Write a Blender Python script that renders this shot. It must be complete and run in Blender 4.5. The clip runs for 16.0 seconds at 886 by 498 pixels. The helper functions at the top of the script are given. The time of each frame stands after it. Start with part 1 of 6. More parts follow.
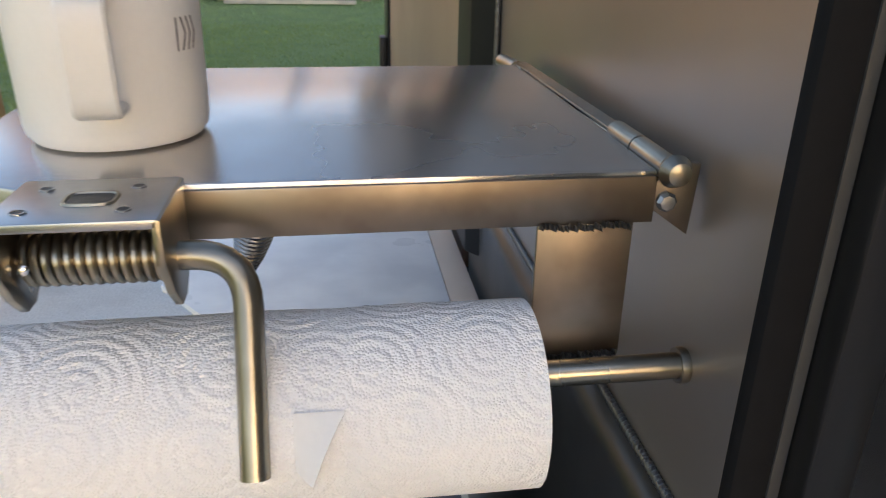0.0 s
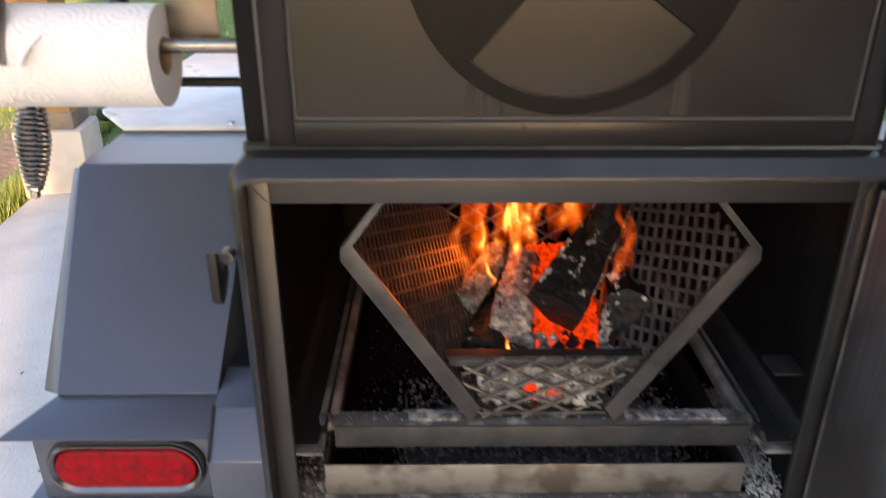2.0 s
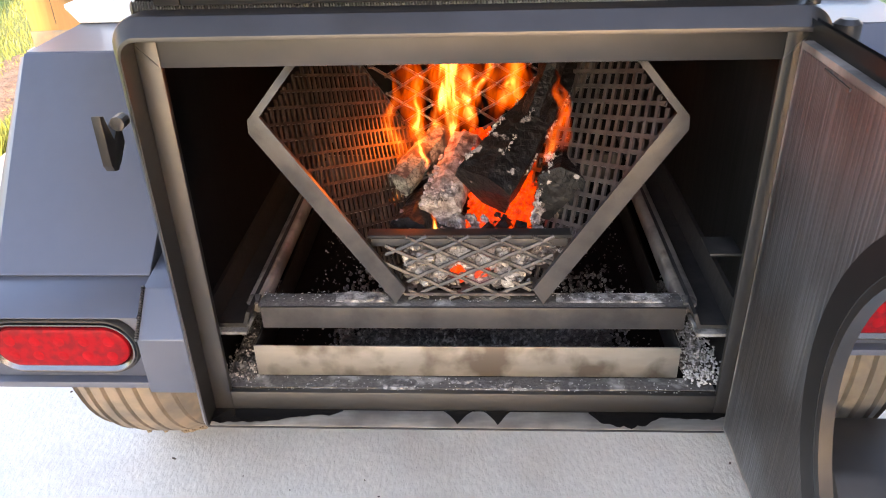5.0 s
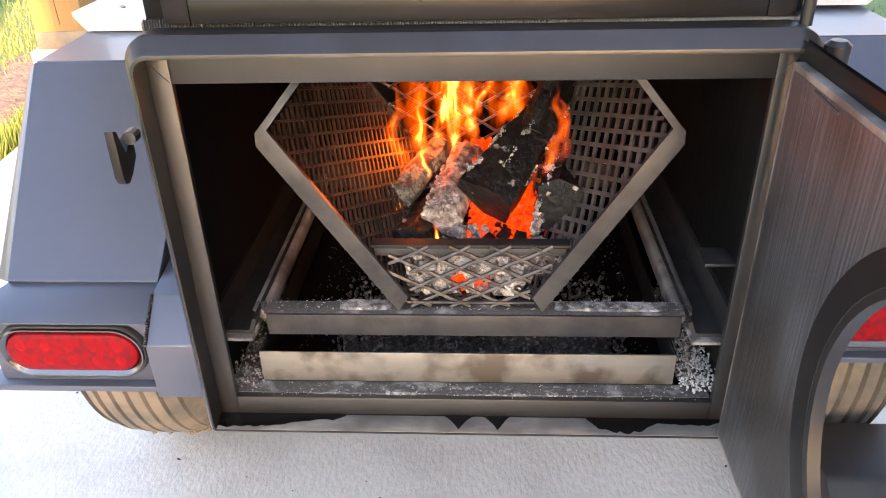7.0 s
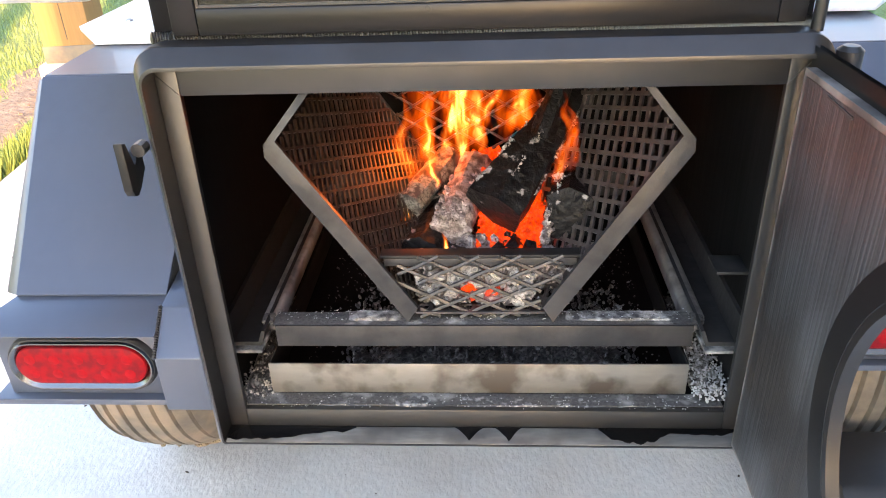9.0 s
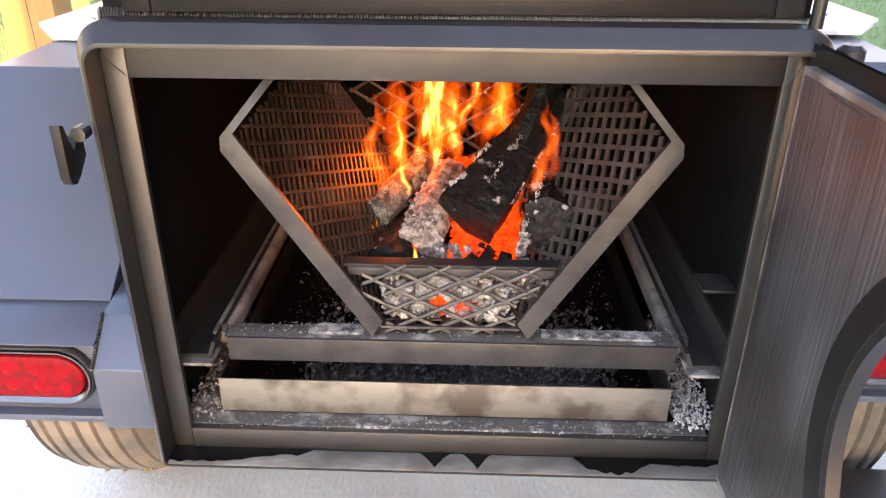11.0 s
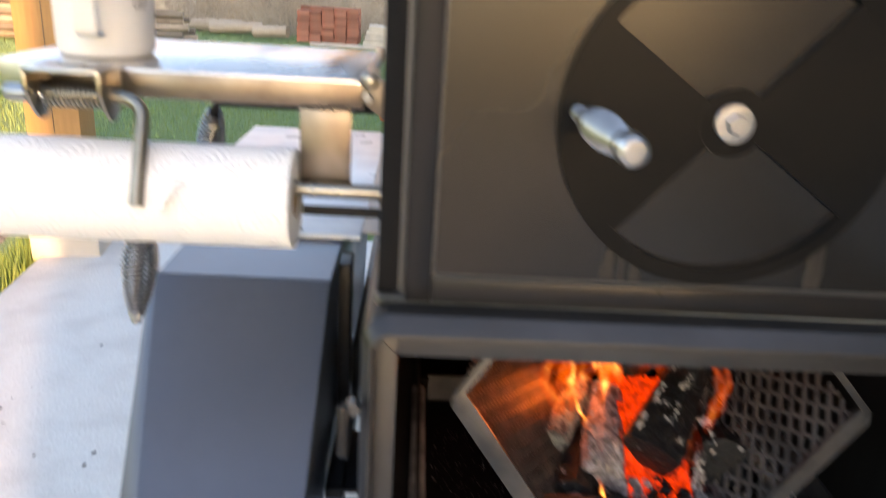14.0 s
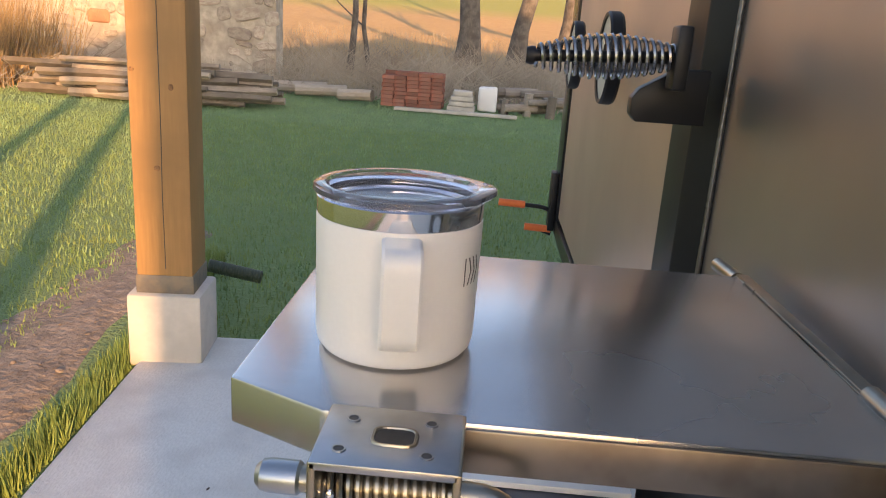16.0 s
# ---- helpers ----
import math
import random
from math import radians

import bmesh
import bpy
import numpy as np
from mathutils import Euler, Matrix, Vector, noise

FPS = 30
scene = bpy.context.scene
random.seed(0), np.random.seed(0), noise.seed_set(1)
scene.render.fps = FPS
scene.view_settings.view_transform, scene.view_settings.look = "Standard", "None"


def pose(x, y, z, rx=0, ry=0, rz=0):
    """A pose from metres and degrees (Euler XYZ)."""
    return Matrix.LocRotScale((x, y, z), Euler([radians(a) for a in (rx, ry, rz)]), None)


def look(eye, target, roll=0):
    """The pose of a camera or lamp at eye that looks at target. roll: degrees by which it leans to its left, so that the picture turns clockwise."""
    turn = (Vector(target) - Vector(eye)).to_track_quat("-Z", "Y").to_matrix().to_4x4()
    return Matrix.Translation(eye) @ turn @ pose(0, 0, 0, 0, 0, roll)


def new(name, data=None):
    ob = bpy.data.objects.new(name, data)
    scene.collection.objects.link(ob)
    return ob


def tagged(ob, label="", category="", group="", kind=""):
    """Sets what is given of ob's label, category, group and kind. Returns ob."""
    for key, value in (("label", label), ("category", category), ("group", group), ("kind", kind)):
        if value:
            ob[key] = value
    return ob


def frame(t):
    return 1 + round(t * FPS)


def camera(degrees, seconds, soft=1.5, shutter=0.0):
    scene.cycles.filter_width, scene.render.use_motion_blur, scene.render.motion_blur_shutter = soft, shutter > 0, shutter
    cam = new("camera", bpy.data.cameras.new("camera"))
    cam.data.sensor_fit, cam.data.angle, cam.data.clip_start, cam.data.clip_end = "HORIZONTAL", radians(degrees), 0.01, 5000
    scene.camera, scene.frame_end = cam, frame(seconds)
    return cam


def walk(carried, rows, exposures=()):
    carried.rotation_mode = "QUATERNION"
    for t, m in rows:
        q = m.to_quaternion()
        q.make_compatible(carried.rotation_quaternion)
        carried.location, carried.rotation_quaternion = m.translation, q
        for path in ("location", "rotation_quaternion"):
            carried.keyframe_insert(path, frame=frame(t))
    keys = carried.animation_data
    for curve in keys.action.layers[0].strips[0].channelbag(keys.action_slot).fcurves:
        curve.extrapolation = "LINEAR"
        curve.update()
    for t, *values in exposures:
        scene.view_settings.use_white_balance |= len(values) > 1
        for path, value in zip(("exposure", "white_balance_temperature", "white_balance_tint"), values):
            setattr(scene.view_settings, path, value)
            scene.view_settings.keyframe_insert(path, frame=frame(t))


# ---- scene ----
cam = camera(60.9, 16.0, 1.0, 0.4)
PATH = [
    (0, (0.177, 0.093, 1.19), (0.444, 1.907, 0.392), 0.9),
    (0.5, (0.191, 0.025, 1.198), (0.333, 1.876, 0.454), 1.7),
    (1, (0.258, -0.14, 1.167), (0.406, 1.745, 0.515), 2.2),
    (1.5, (0.369, -0.242, 1.168), (0.478, 1.627, 0.464), 0.8),
    (1.7, (0.438, -0.287, 1.142), (0.534, 1.56, 0.382), 0.5),
    (1.9, (0.512, -0.336, 1.104), (0.559, 1.499, 0.31), 0.5),
    (2, (0.545, -0.348, 1.093), (0.564, 1.474, 0.269), 0.1),
    (2.5, (0.632, -0.353, 1.061), (0.572, 1.427, 0.15), -1.2),
    (3, (0.653, -0.317, 1.02), (0.581, 1.438, 0.063), -1.6),
    (3.5, (0.66, -0.315, 1.02), (0.567, 1.427, 0.042), -1.9),
    (4, (0.669, -0.333, 1.02), (0.562, 1.405, 0.035), -2.1),
    (4.5, (0.676, -0.34, 1.018), (0.565, 1.397, 0.033), -2.0),
    (5, (0.687, -0.35, 1.025), (0.581, 1.388, 0.04), -1.8),
    (7.5, (0.686, -0.362, 1.048), (0.576, 1.372, 0.058), -1.5),
    (8, (0.672, -0.361, 1.045), (0.545, 1.375, 0.059), -1.5),
    (8.5, (0.673, -0.359, 1.047), (0.544, 1.38, 0.068), -1.8),
    (9, (0.682, -0.358, 1.045), (0.56, 1.389, 0.079), -2.3),
    (11.3, (0.685, -0.31, 0.99), (0.644, 1.502, 0.145), 1.1),
    (11.5, (0.679, -0.307, 0.992), (0.627, 1.521, 0.181), 2.0),
    (12, (0.657, -0.307, 1.004), (0.571, 1.537, 0.235), 2.2),
    (12.5, (0.655, -0.307, 1.009), (0.557, 1.532, 0.23), 1.2),
    (13, (0.658, -0.32, 0.999), (0.567, 1.508, 0.191), 1.3),
    (13.5, (0.598, -0.326, 1.058), (0.54, 1.49, 0.224), 2.5),
    (13.8, (0.503, -0.316, 1.144), (0.463, 1.512, 0.333), 3.1),
    (14, (0.393, -0.308, 1.176), (0.474, 1.571, 0.497), 3.5),
    (14.2, (0.35, -0.282, 1.229), (0.411, 1.611, 0.586), 3.1),
    (14.5, (0.272, -0.225, 1.254), (0.355, 1.688, 0.678), 3.5),
    (15, (0.202, -0.029, 1.279), (0.259, 1.9, 0.754), 3.0),
    (15.5, (0.12, 0.047, 1.273), (0.087, 1.976, 0.746), 4.3),
    (16, (0.104, 0.094, 1.267), (0.013, 2.014, 0.713), 3.9),
]
EXPOSURES = [(0.0, 1.7, 7180, 17.5), (1.5, 1.8, 7380, 20.5), (2.0, 2.35, 7380, 21.5), (2.6, 2.85, 7080, 17.5), (3.0, 3.2, 7080, 17.5), (3.5, 3.3, 7580, 23.5), (7.5, 3.3, 7680, 23.5), (8.0, 3.3, 7380, 21.5), (8.5, 3.3, 7080, 18.5), (9.2, 3.3, 7080, 17.5), (11.3, 3.5, 7580, 25.5), (13.0, 3.5, 7580, 24.5), (13.6, 3.15, 7480, 23.5), (14.0, 2.5, 7280, 18.5), (14.5, 2.0, 7080, 16.5), (15.0, 1.85, 7180, 18.5), (16.0, 1.7, 7180, 21.5)]
walk(cam, [(t, look(eye, target, roll)) for t, eye, target, roll in PATH], EXPOSURES)

# ---- world and sun ----
world = bpy.data.worlds.new("sky")
scene.world = world
world.use_nodes = True
wn = world.node_tree.nodes
sky = wn.new("ShaderNodeTexSky")
sky.sky_type, sky.sun_disc = "NISHITA", False
sky.sun_elevation, sky.sun_rotation = radians(15), radians(158)
world.node_tree.links.new(sky.outputs[0], wn["Background"].inputs[0])
wn["Background"].inputs[1].default_value = 0.122
sun = new("sun", bpy.data.lights.new("sun", "SUN"))
sun.data.energy, sun.data.angle, sun.data.color = 2.5, radians(0.5), (1.0, 0.59, 0.27)
sun.matrix_world = look((3.7, -9.3, 2.68), (0, 0, 0))

glow = new("fire_glow", bpy.data.lights.new("fire_glow", "POINT"))
glow.data.energy, glow.data.color, glow.data.shadow_soft_size = 0.085, (1.0, 0.17, 0.018), 0.03
glow.location = (0.600, 0.55, 0.69)


# ---- materials ----
def material(name, colour, rough=0.5, metal=0.0, grain=40.0, vary=0.15, bump=0.1, stretch=(1, 1, 1), second=None, big=3.0,
             rough_vary=0.1, emit=None, strength=0.0, coat=0.0, island=0.0, bump_size=0.002, low=0.42, high=0.62):
    """A surface with fine grain and broad variation; second: a colour that comes through in patches."""
    m = bpy.data.materials.new(name)
    m.use_nodes = True
    n, l = m.node_tree.nodes, m.node_tree.links
    p = n["Principled BSDF"]
    p.inputs["Roughness"].default_value, p.inputs["Metallic"].default_value = rough, metal
    p.inputs["Coat Weight"].default_value = coat
    tc, mp = n.new("ShaderNodeTexCoord"), n.new("ShaderNodeMapping")
    mp.inputs["Scale"].default_value = stretch
    l.new(tc.outputs["Object"], mp.inputs[0])
    fine, broad = n.new("ShaderNodeTexNoise"), n.new("ShaderNodeTexNoise")
    fine.inputs["Scale"].default_value, fine.inputs["Detail"].default_value = grain, 6
    broad.inputs["Scale"].default_value, broad.inputs["Detail"].default_value = big, 4
    l.new(mp.outputs[0], fine.inputs[0])
    l.new(tc.outputs["Object"], broad.inputs[0])
    dark = tuple(c * (1 - vary) for c in colour) + (1,)
    light = tuple(min(1, c * (1 + vary)) for c in colour) + (1,)
    mix = n.new("ShaderNodeMix")
    mix.data_type = "RGBA"
    mix.inputs["A"].default_value, mix.inputs["B"].default_value = dark, light
    l.new(fine.outputs[0], mix.inputs["Factor"])
    ramp = n.new("ShaderNodeValToRGB")
    ramp.color_ramp.elements[0].position, ramp.color_ramp.elements[1].position = low, high
    l.new(broad.outputs[0], ramp.inputs[0])
    two = n.new("ShaderNodeMix")
    two.data_type = "RGBA"
    l.new(ramp.outputs[0], two.inputs["Factor"])
    l.new(mix.outputs["Result"], two.inputs["A"])
    if second:
        two.inputs["B"].default_value = tuple(second) + (1,)
    else:
        two.inputs["B"].default_value = tuple(c * (1 - vary * 0.6) for c in colour) + (1,)
        l.new(mix.outputs["Result"], two.inputs["B"])
    out = two.outputs["Result"]
    if island:
        info, mul, hsv = n.new("ShaderNodeObjectInfo"), n.new("ShaderNodeMapRange"), n.new("ShaderNodeHueSaturation")
        mul.inputs["To Min"].default_value, mul.inputs["To Max"].default_value = 1 - island, 1 + island
        l.new(info.outputs["Random"], mul.inputs[0])
        l.new(mul.outputs[0], hsv.inputs["Value"])
        l.new(out, hsv.inputs["Color"])
        out = hsv.outputs[0]
    l.new(out, p.inputs["Base Color"])
    rr = n.new("ShaderNodeMapRange")
    rr.inputs["To Min"].default_value, rr.inputs["To Max"].default_value = max(0.02, rough - rough_vary), min(1, rough + rough_vary)
    l.new(broad.outputs[0], rr.inputs[0])
    l.new(rr.outputs[0], p.inputs["Roughness"])
    if bump:
        b = n.new("ShaderNodeBump")
        b.inputs["Strength"].default_value, b.inputs["Distance"].default_value = bump, bump_size
        l.new(fine.outputs[0], b.inputs["Height"])
        l.new(b.outputs[0], p.inputs["Normal"])
    if emit:
        p.inputs["Emission Color"].default_value = tuple(emit) + (1,)
        p.inputs["Emission Strength"].default_value = strength
    return m


STEEL = material("oiled_steel", (0.028, 0.0272, 0.0276), 0.30, 0.6, 6, 0.12, 0.05, second=(0.033, 0.0315, 0.032), big=2.5)
# tan base colour stands in for the yard reflected in the sheet
STEEL_SIDE = material("bare_steel_reflection_tan", (0.30, 0.255, 0.218), 0.42, 0.8, 5, 0.08, 0.03, second=(0.235, 0.195, 0.165), big=2, coat=1.0)
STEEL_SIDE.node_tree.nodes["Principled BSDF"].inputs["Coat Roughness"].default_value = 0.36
BLACK = material("black_steel", (0.012, 0.012, 0.013), 0.42, 0.1, 60, 0.2, 0.05)
EDGE = material("worn_steel_edge", (0.050, 0.049, 0.050), 0.38, 0.7, 30, 0.2, 0.08, second=(0.040, 0.039, 0.039), big=9, coat=0.22)
EDGE.node_tree.nodes["Principled BSDF"].inputs["Coat Roughness"].default_value = 0.3
SHELF = material("brushed_steel", (0.64, 0.62, 0.60), 0.25, 1.0, 8, 0.08, 0.02, (1, 30, 8), second=(0.50, 0.485, 0.47), big=5)
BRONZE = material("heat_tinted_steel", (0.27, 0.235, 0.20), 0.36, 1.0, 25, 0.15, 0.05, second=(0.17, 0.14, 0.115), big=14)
SATIN = material("satin_metal", (0.62, 0.61, 0.59), 0.3, 1.0, 60, 0.1, 0.05, second=(0.5, 0.49, 0.47), big=30)
SILL = material("scraped_sill_steel", (0.30, 0.275, 0.24), 0.55, 0.3, 60, 0.55, 0.15, (0.4, 2, 1), second=(0.18, 0.16, 0.14), big=18)
ZINC = material("zinc_plate", (0.42, 0.44, 0.46), 0.34, 1.0, 50, 0.12, 0.03, second=(0.33, 0.34, 0.36), big=20)
ROD = material("steel_rod", (0.36, 0.33, 0.27), 0.3, 1.0, 60, 0.15, 0.04, second=(0.28, 0.25, 0.2), big=18)
PANEL = material("dark_door_panel", (0.036, 0.0355, 0.0355), 0.27, 0.75, 6, 0.12, 0.05, second=(0.031, 0.030, 0.029), big=2.5, rough_vary=0.05)
# chrome with a darkened colour, for the visor's shade reflected in the rim
DARKCHROME = material("darkened_chrome_rim", (0.20, 0.205, 0.21), 0.25, 1.0, 40, 0.1, 0.0)
CHROME = material("chrome", (0.75, 0.75, 0.75), 0.12, 1.0, 40, 0.05, 0.0)
WELD = material("weld_bead", (0.15, 0.148, 0.146), 0.34, 0.85, 300, 0.3, 0.4)
FENDER = material("slate_blue_fender", (0.094, 0.112, 0.152), 0.38, 0.35, 50, 0.06, 0.03, second=(0.085, 0.101, 0.138), big=2, coat=0.1)
FILM = material("film_covered_sheet", (0.86, 0.87, 0.89), 0.3, 0.0, 7, 0.08, 0.3, (1, 2.2, 1), second=(0.74, 0.75, 0.78), big=9, bump_size=0.004)
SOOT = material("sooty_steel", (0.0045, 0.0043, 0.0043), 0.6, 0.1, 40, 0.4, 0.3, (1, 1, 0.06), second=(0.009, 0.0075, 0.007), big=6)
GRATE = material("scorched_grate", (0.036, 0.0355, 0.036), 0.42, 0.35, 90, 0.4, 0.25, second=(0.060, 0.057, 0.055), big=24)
# darker copy of the mesh steel: shade on left sheet and back screen
SHADEMESH = material("shaded_mesh", (0.046, 0.034, 0.028), 0.42, 0.5, 140, 0.5, 0.3, second=(0.085, 0.060, 0.048), big=35)
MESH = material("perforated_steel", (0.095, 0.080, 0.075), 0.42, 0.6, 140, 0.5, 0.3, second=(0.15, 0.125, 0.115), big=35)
PAN = material("ash_pan_steel", (0.26, 0.242, 0.212), 0.45, 0.55, 30, 0.22, 0.08, (1, 1, 3), second=(0.115, 0.095, 0.076), big=17, low=0.47, high=0.60)
ASH = material("pale_ash", (0.40, 0.375, 0.345), 0.95, 0.0, 160, 0.6, 0.9, second=(0.10, 0.09, 0.085), big=70, bump_size=0.004)
CINDER = material("dark_cinders", (0.075, 0.072, 0.071), 0.42, 0.0, 150, 0.8, 0.9, second=(0.30, 0.29, 0.28), big=110, bump_size=0.004, low=0.52, high=0.66)
CHAR = material("charred_wood", (0.0065, 0.006, 0.006), 0.5, 0.0, 80, 0.5, 1.0, (1, 1, 1), second=(0.34, 0.31, 0.29), big=42, bump_size=0.006, low=0.625, high=0.66)
BARK = material("ash_white_bark", (0.20, 0.20, 0.17), 0.95, 0.0, 90, 0.5, 1.0, second=(0.05, 0.045, 0.04), big=60, bump_size=0.006, low=0.45, high=0.55)
EMBER = material("glowing_embers", (0.022, 0.010, 0.008), 0.9, 0.0, 60, 0.5, 0.9, second=(0.05, 0.035, 0.03), big=40, bump_size=0.006)
_n, _l = EMBER.node_tree.nodes, EMBER.node_tree.links
_tc, _no, _ra = _n.new("ShaderNodeTexCoord"), _n.new("ShaderNodeTexNoise"), _n.new("ShaderNodeMapRange")
_no.inputs["Scale"].default_value, _no.inputs["Detail"].default_value = 120, 6
_ra.inputs["From Min"].default_value, _ra.inputs["From Max"].default_value = 0.38, 0.62
_ra.inputs["To Min"].default_value, _ra.inputs["To Max"].default_value = 0.07, 0.24
_l.new(_tc.outputs["Object"], _no.inputs[0])
_l.new(_no.outputs[0], _ra.inputs[0])
_l.new(_ra.outputs[0], _n["Principled BSDF"].inputs["Emission Strength"])
_n["Principled BSDF"].inputs["Emission Color"].default_value = (1.0, 0.050, 0.003, 1)
TAR = material("black_tar", (0.005, 0.0045, 0.0045), 0.28, 0.0, 60, 0.3, 0.5)
PAPER = material("paper_towel", (0.78, 0.77, 0.76), 0.95, 0.0, 250, 0.04, 0.15)
CARD = material("brown_card", (0.3, 0.22, 0.15), 0.9, 0.0, 90, 0.1, 0.1)
MUGWHITE = material("cream_enamel", (0.74, 0.725, 0.70), 0.38, 0.0, 300, 0.03, 0.04)
CLEAR = bpy.data.materials.new("clear_lid")
CLEAR.use_nodes = True
_p = CLEAR.node_tree.nodes["Principled BSDF"]
_p.inputs["Base Color"].default_value, _p.inputs["Roughness"].default_value = (0.9, 0.88, 0.92, 1), 0.06
_p.inputs["Transmission Weight"].default_value, _p.inputs["IOR"].default_value = 0.95, 1.25
INK = material("dark_print", (0.05, 0.05, 0.05), 0.5, 0.0, 90, 0.1, 0.0)
RED = material("red_lens", (0.28, 0.004, 0.009), 0.45, 0.0, 90, 0.15, 0.0, second=(0.17, 0.008, 0.012), big=90)
DIODE = material("red_diode", (0.33, 0.004, 0.009), 0.45, 0.0, 90, 0.1, 0.0, second=(0.26, 0.004, 0.008), big=120)
for _m, _s in ((RED, 0.12), (DIODE, 0.12), (SOOT, 0.12), (CHAR, 0.3), (TAR, 0.2), (EMBER, 0.05), (STEEL, 0.2), (BLACK, 0.3)):
    _m.node_tree.nodes["Principled BSDF"].inputs["Specular IOR Level"].default_value = _s
RUBBER = material("black_rubber", (0.03, 0.03, 0.032), 0.6, 0.0, 80, 0.3, 0.2)
TYRE = material("dusty_tyre", (0.13, 0.115, 0.095), 0.85, 0.0, 60, 0.3, 0.4, second=(0.24, 0.19, 0.14), big=14)
CONCRETE = material("broom_finished_concrete", (0.67, 0.655, 0.615), 0.85, 0.0, 80, 0.16, 0.55, (1.5, 0.8, 1), second=(0.58, 0.56, 0.525), big=6, bump_size=0.005, low=0.46, high=0.70)
PIER = material("cast_concrete", (0.55, 0.52, 0.47), 0.9, 0.0, 50, 0.1, 0.3, second=(0.47, 0.45, 0.41), big=7)
TIMBER = material("pine_post", (0.36, 0.205, 0.080), 0.6, 0.0, 12, 0.28, 0.15, (7, 7, 0.5), second=(0.29, 0.17, 0.07), big=3)
ORANGE = material("orange_grip", (0.8, 0.16, 0.03), 0.45, 0.0, 60, 0.08, 0.05)
GAUGE = material("gauge_face", (0.45, 0.45, 0.38), 0.35, 0.0, 60, 0.08, 0.0)

KNOT = material("pine_knot", (0.26, 0.135, 0.05), 0.6, 0.0, 160, 0.5, 0.3, second=(0.11, 0.055, 0.025), big=90)
STRAP = material("weathered_strap", (0.16, 0.15, 0.135), 0.6, 0.4, 30, 0.4, 0.2, second=(0.24, 0.20, 0.15), big=16)
PIPE = material("green_pipe", (0.035, 0.05, 0.03), 0.5, 0.0, 40, 0.2, 0.05)
DIRT = material("bare_soil", (0.27, 0.215, 0.165), 0.95, 0.0, 35, 0.5, 0.9, second=(0.19, 0.15, 0.115), big=14, bump_size=0.02)
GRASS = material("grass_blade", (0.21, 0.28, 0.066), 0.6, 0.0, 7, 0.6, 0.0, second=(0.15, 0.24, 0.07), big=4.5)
# far blades paler and bluer: grazing sky sheen put into their colour
FARGRASS = material("sky_sheen_grass_blade", (0.22, 0.33, 0.13), 0.6, 0.0, 5, 0.55, 0.0, second=(0.17, 0.27, 0.135), big=3)
STRAW = material("dry_stalk", (0.42, 0.33, 0.21), 0.8, 0.0, 3, 0.4, 0.0, second=(0.23, 0.19, 0.13), big=0.8)
# dry brush, with the orange of low sun mixed into its colour
BRUSH = material("sunlit_brush", (0.46, 0.29, 0.12), 0.8, 0.0, 3, 0.4, 0.0, second=(0.25, 0.17, 0.09), big=2)
STONE = material("field_stone", (0.40, 0.345, 0.27), 0.9, 0.0, 9, 0.3, 0.4, second=(0.31, 0.25, 0.20), big=2, island=0.28)
REDSTONE = material("red_sandstone", (0.46, 0.22, 0.12), 0.9, 0.0, 14, 0.3, 0.4, second=(0.36, 0.19, 0.11), big=5)
MORTAR = material("lime_mortar", (0.47, 0.41, 0.32), 0.95, 0.0, 7, 0.45, 1.0, second=(0.34, 0.29, 0.225), big=2.6, bump_size=0.03)
PALELOG = material("pale_dry_log", (0.40, 0.34, 0.265), 0.9, 0.0, 10, 0.3, 0.5, (1, 8, 8), second=(0.36, 0.30, 0.23), big=3)
RAIL = material("weathered_wood", (0.25, 0.21, 0.165), 0.9, 0.0, 10, 0.4, 0.5, (1, 8, 8), second=(0.19, 0.155, 0.12), big=3, island=0.45)
BRICK = material("red_brick", (0.34, 0.115, 0.07), 0.9, 0.0, 30, 0.25, 0.3, second=(0.28, 0.13, 0.09), big=8, island=0.3)
PALE = material("pale_stone", (0.55, 0.50, 0.42), 0.9, 0.0, 20, 0.15, 0.3, second=(0.45, 0.41, 0.35), big=5)
TRUNK = material("grey_bark", (0.17, 0.145, 0.12), 0.95, 0.0, 26, 0.55, 1.0, (2, 2, 0.22), second=(0.10, 0.085, 0.07), big=4, bump_size=0.03)
TWIG = material("dead_twigs", (0.40, 0.34, 0.26), 0.9, 0.0, 4, 0.4, 0.0, second=(0.25, 0.20, 0.15), big=1)
SCUFF = material("scuffed_door_plate", (0.145, 0.15, 0.16), 0.42, 0.6, 60, 0.95, 0.5, (1, 5, 0.06), second=(0.07, 0.064, 0.062), big=5)
ASHWHITE = material("white_ash_flake", (0.48, 0.47, 0.45), 0.95, 0.0, 60, 0.3, 0.0)
PEACH = material("tan_paper_strip", (0.62, 0.50, 0.42), 0.8, 0.0, 30, 0.06, 0.1)


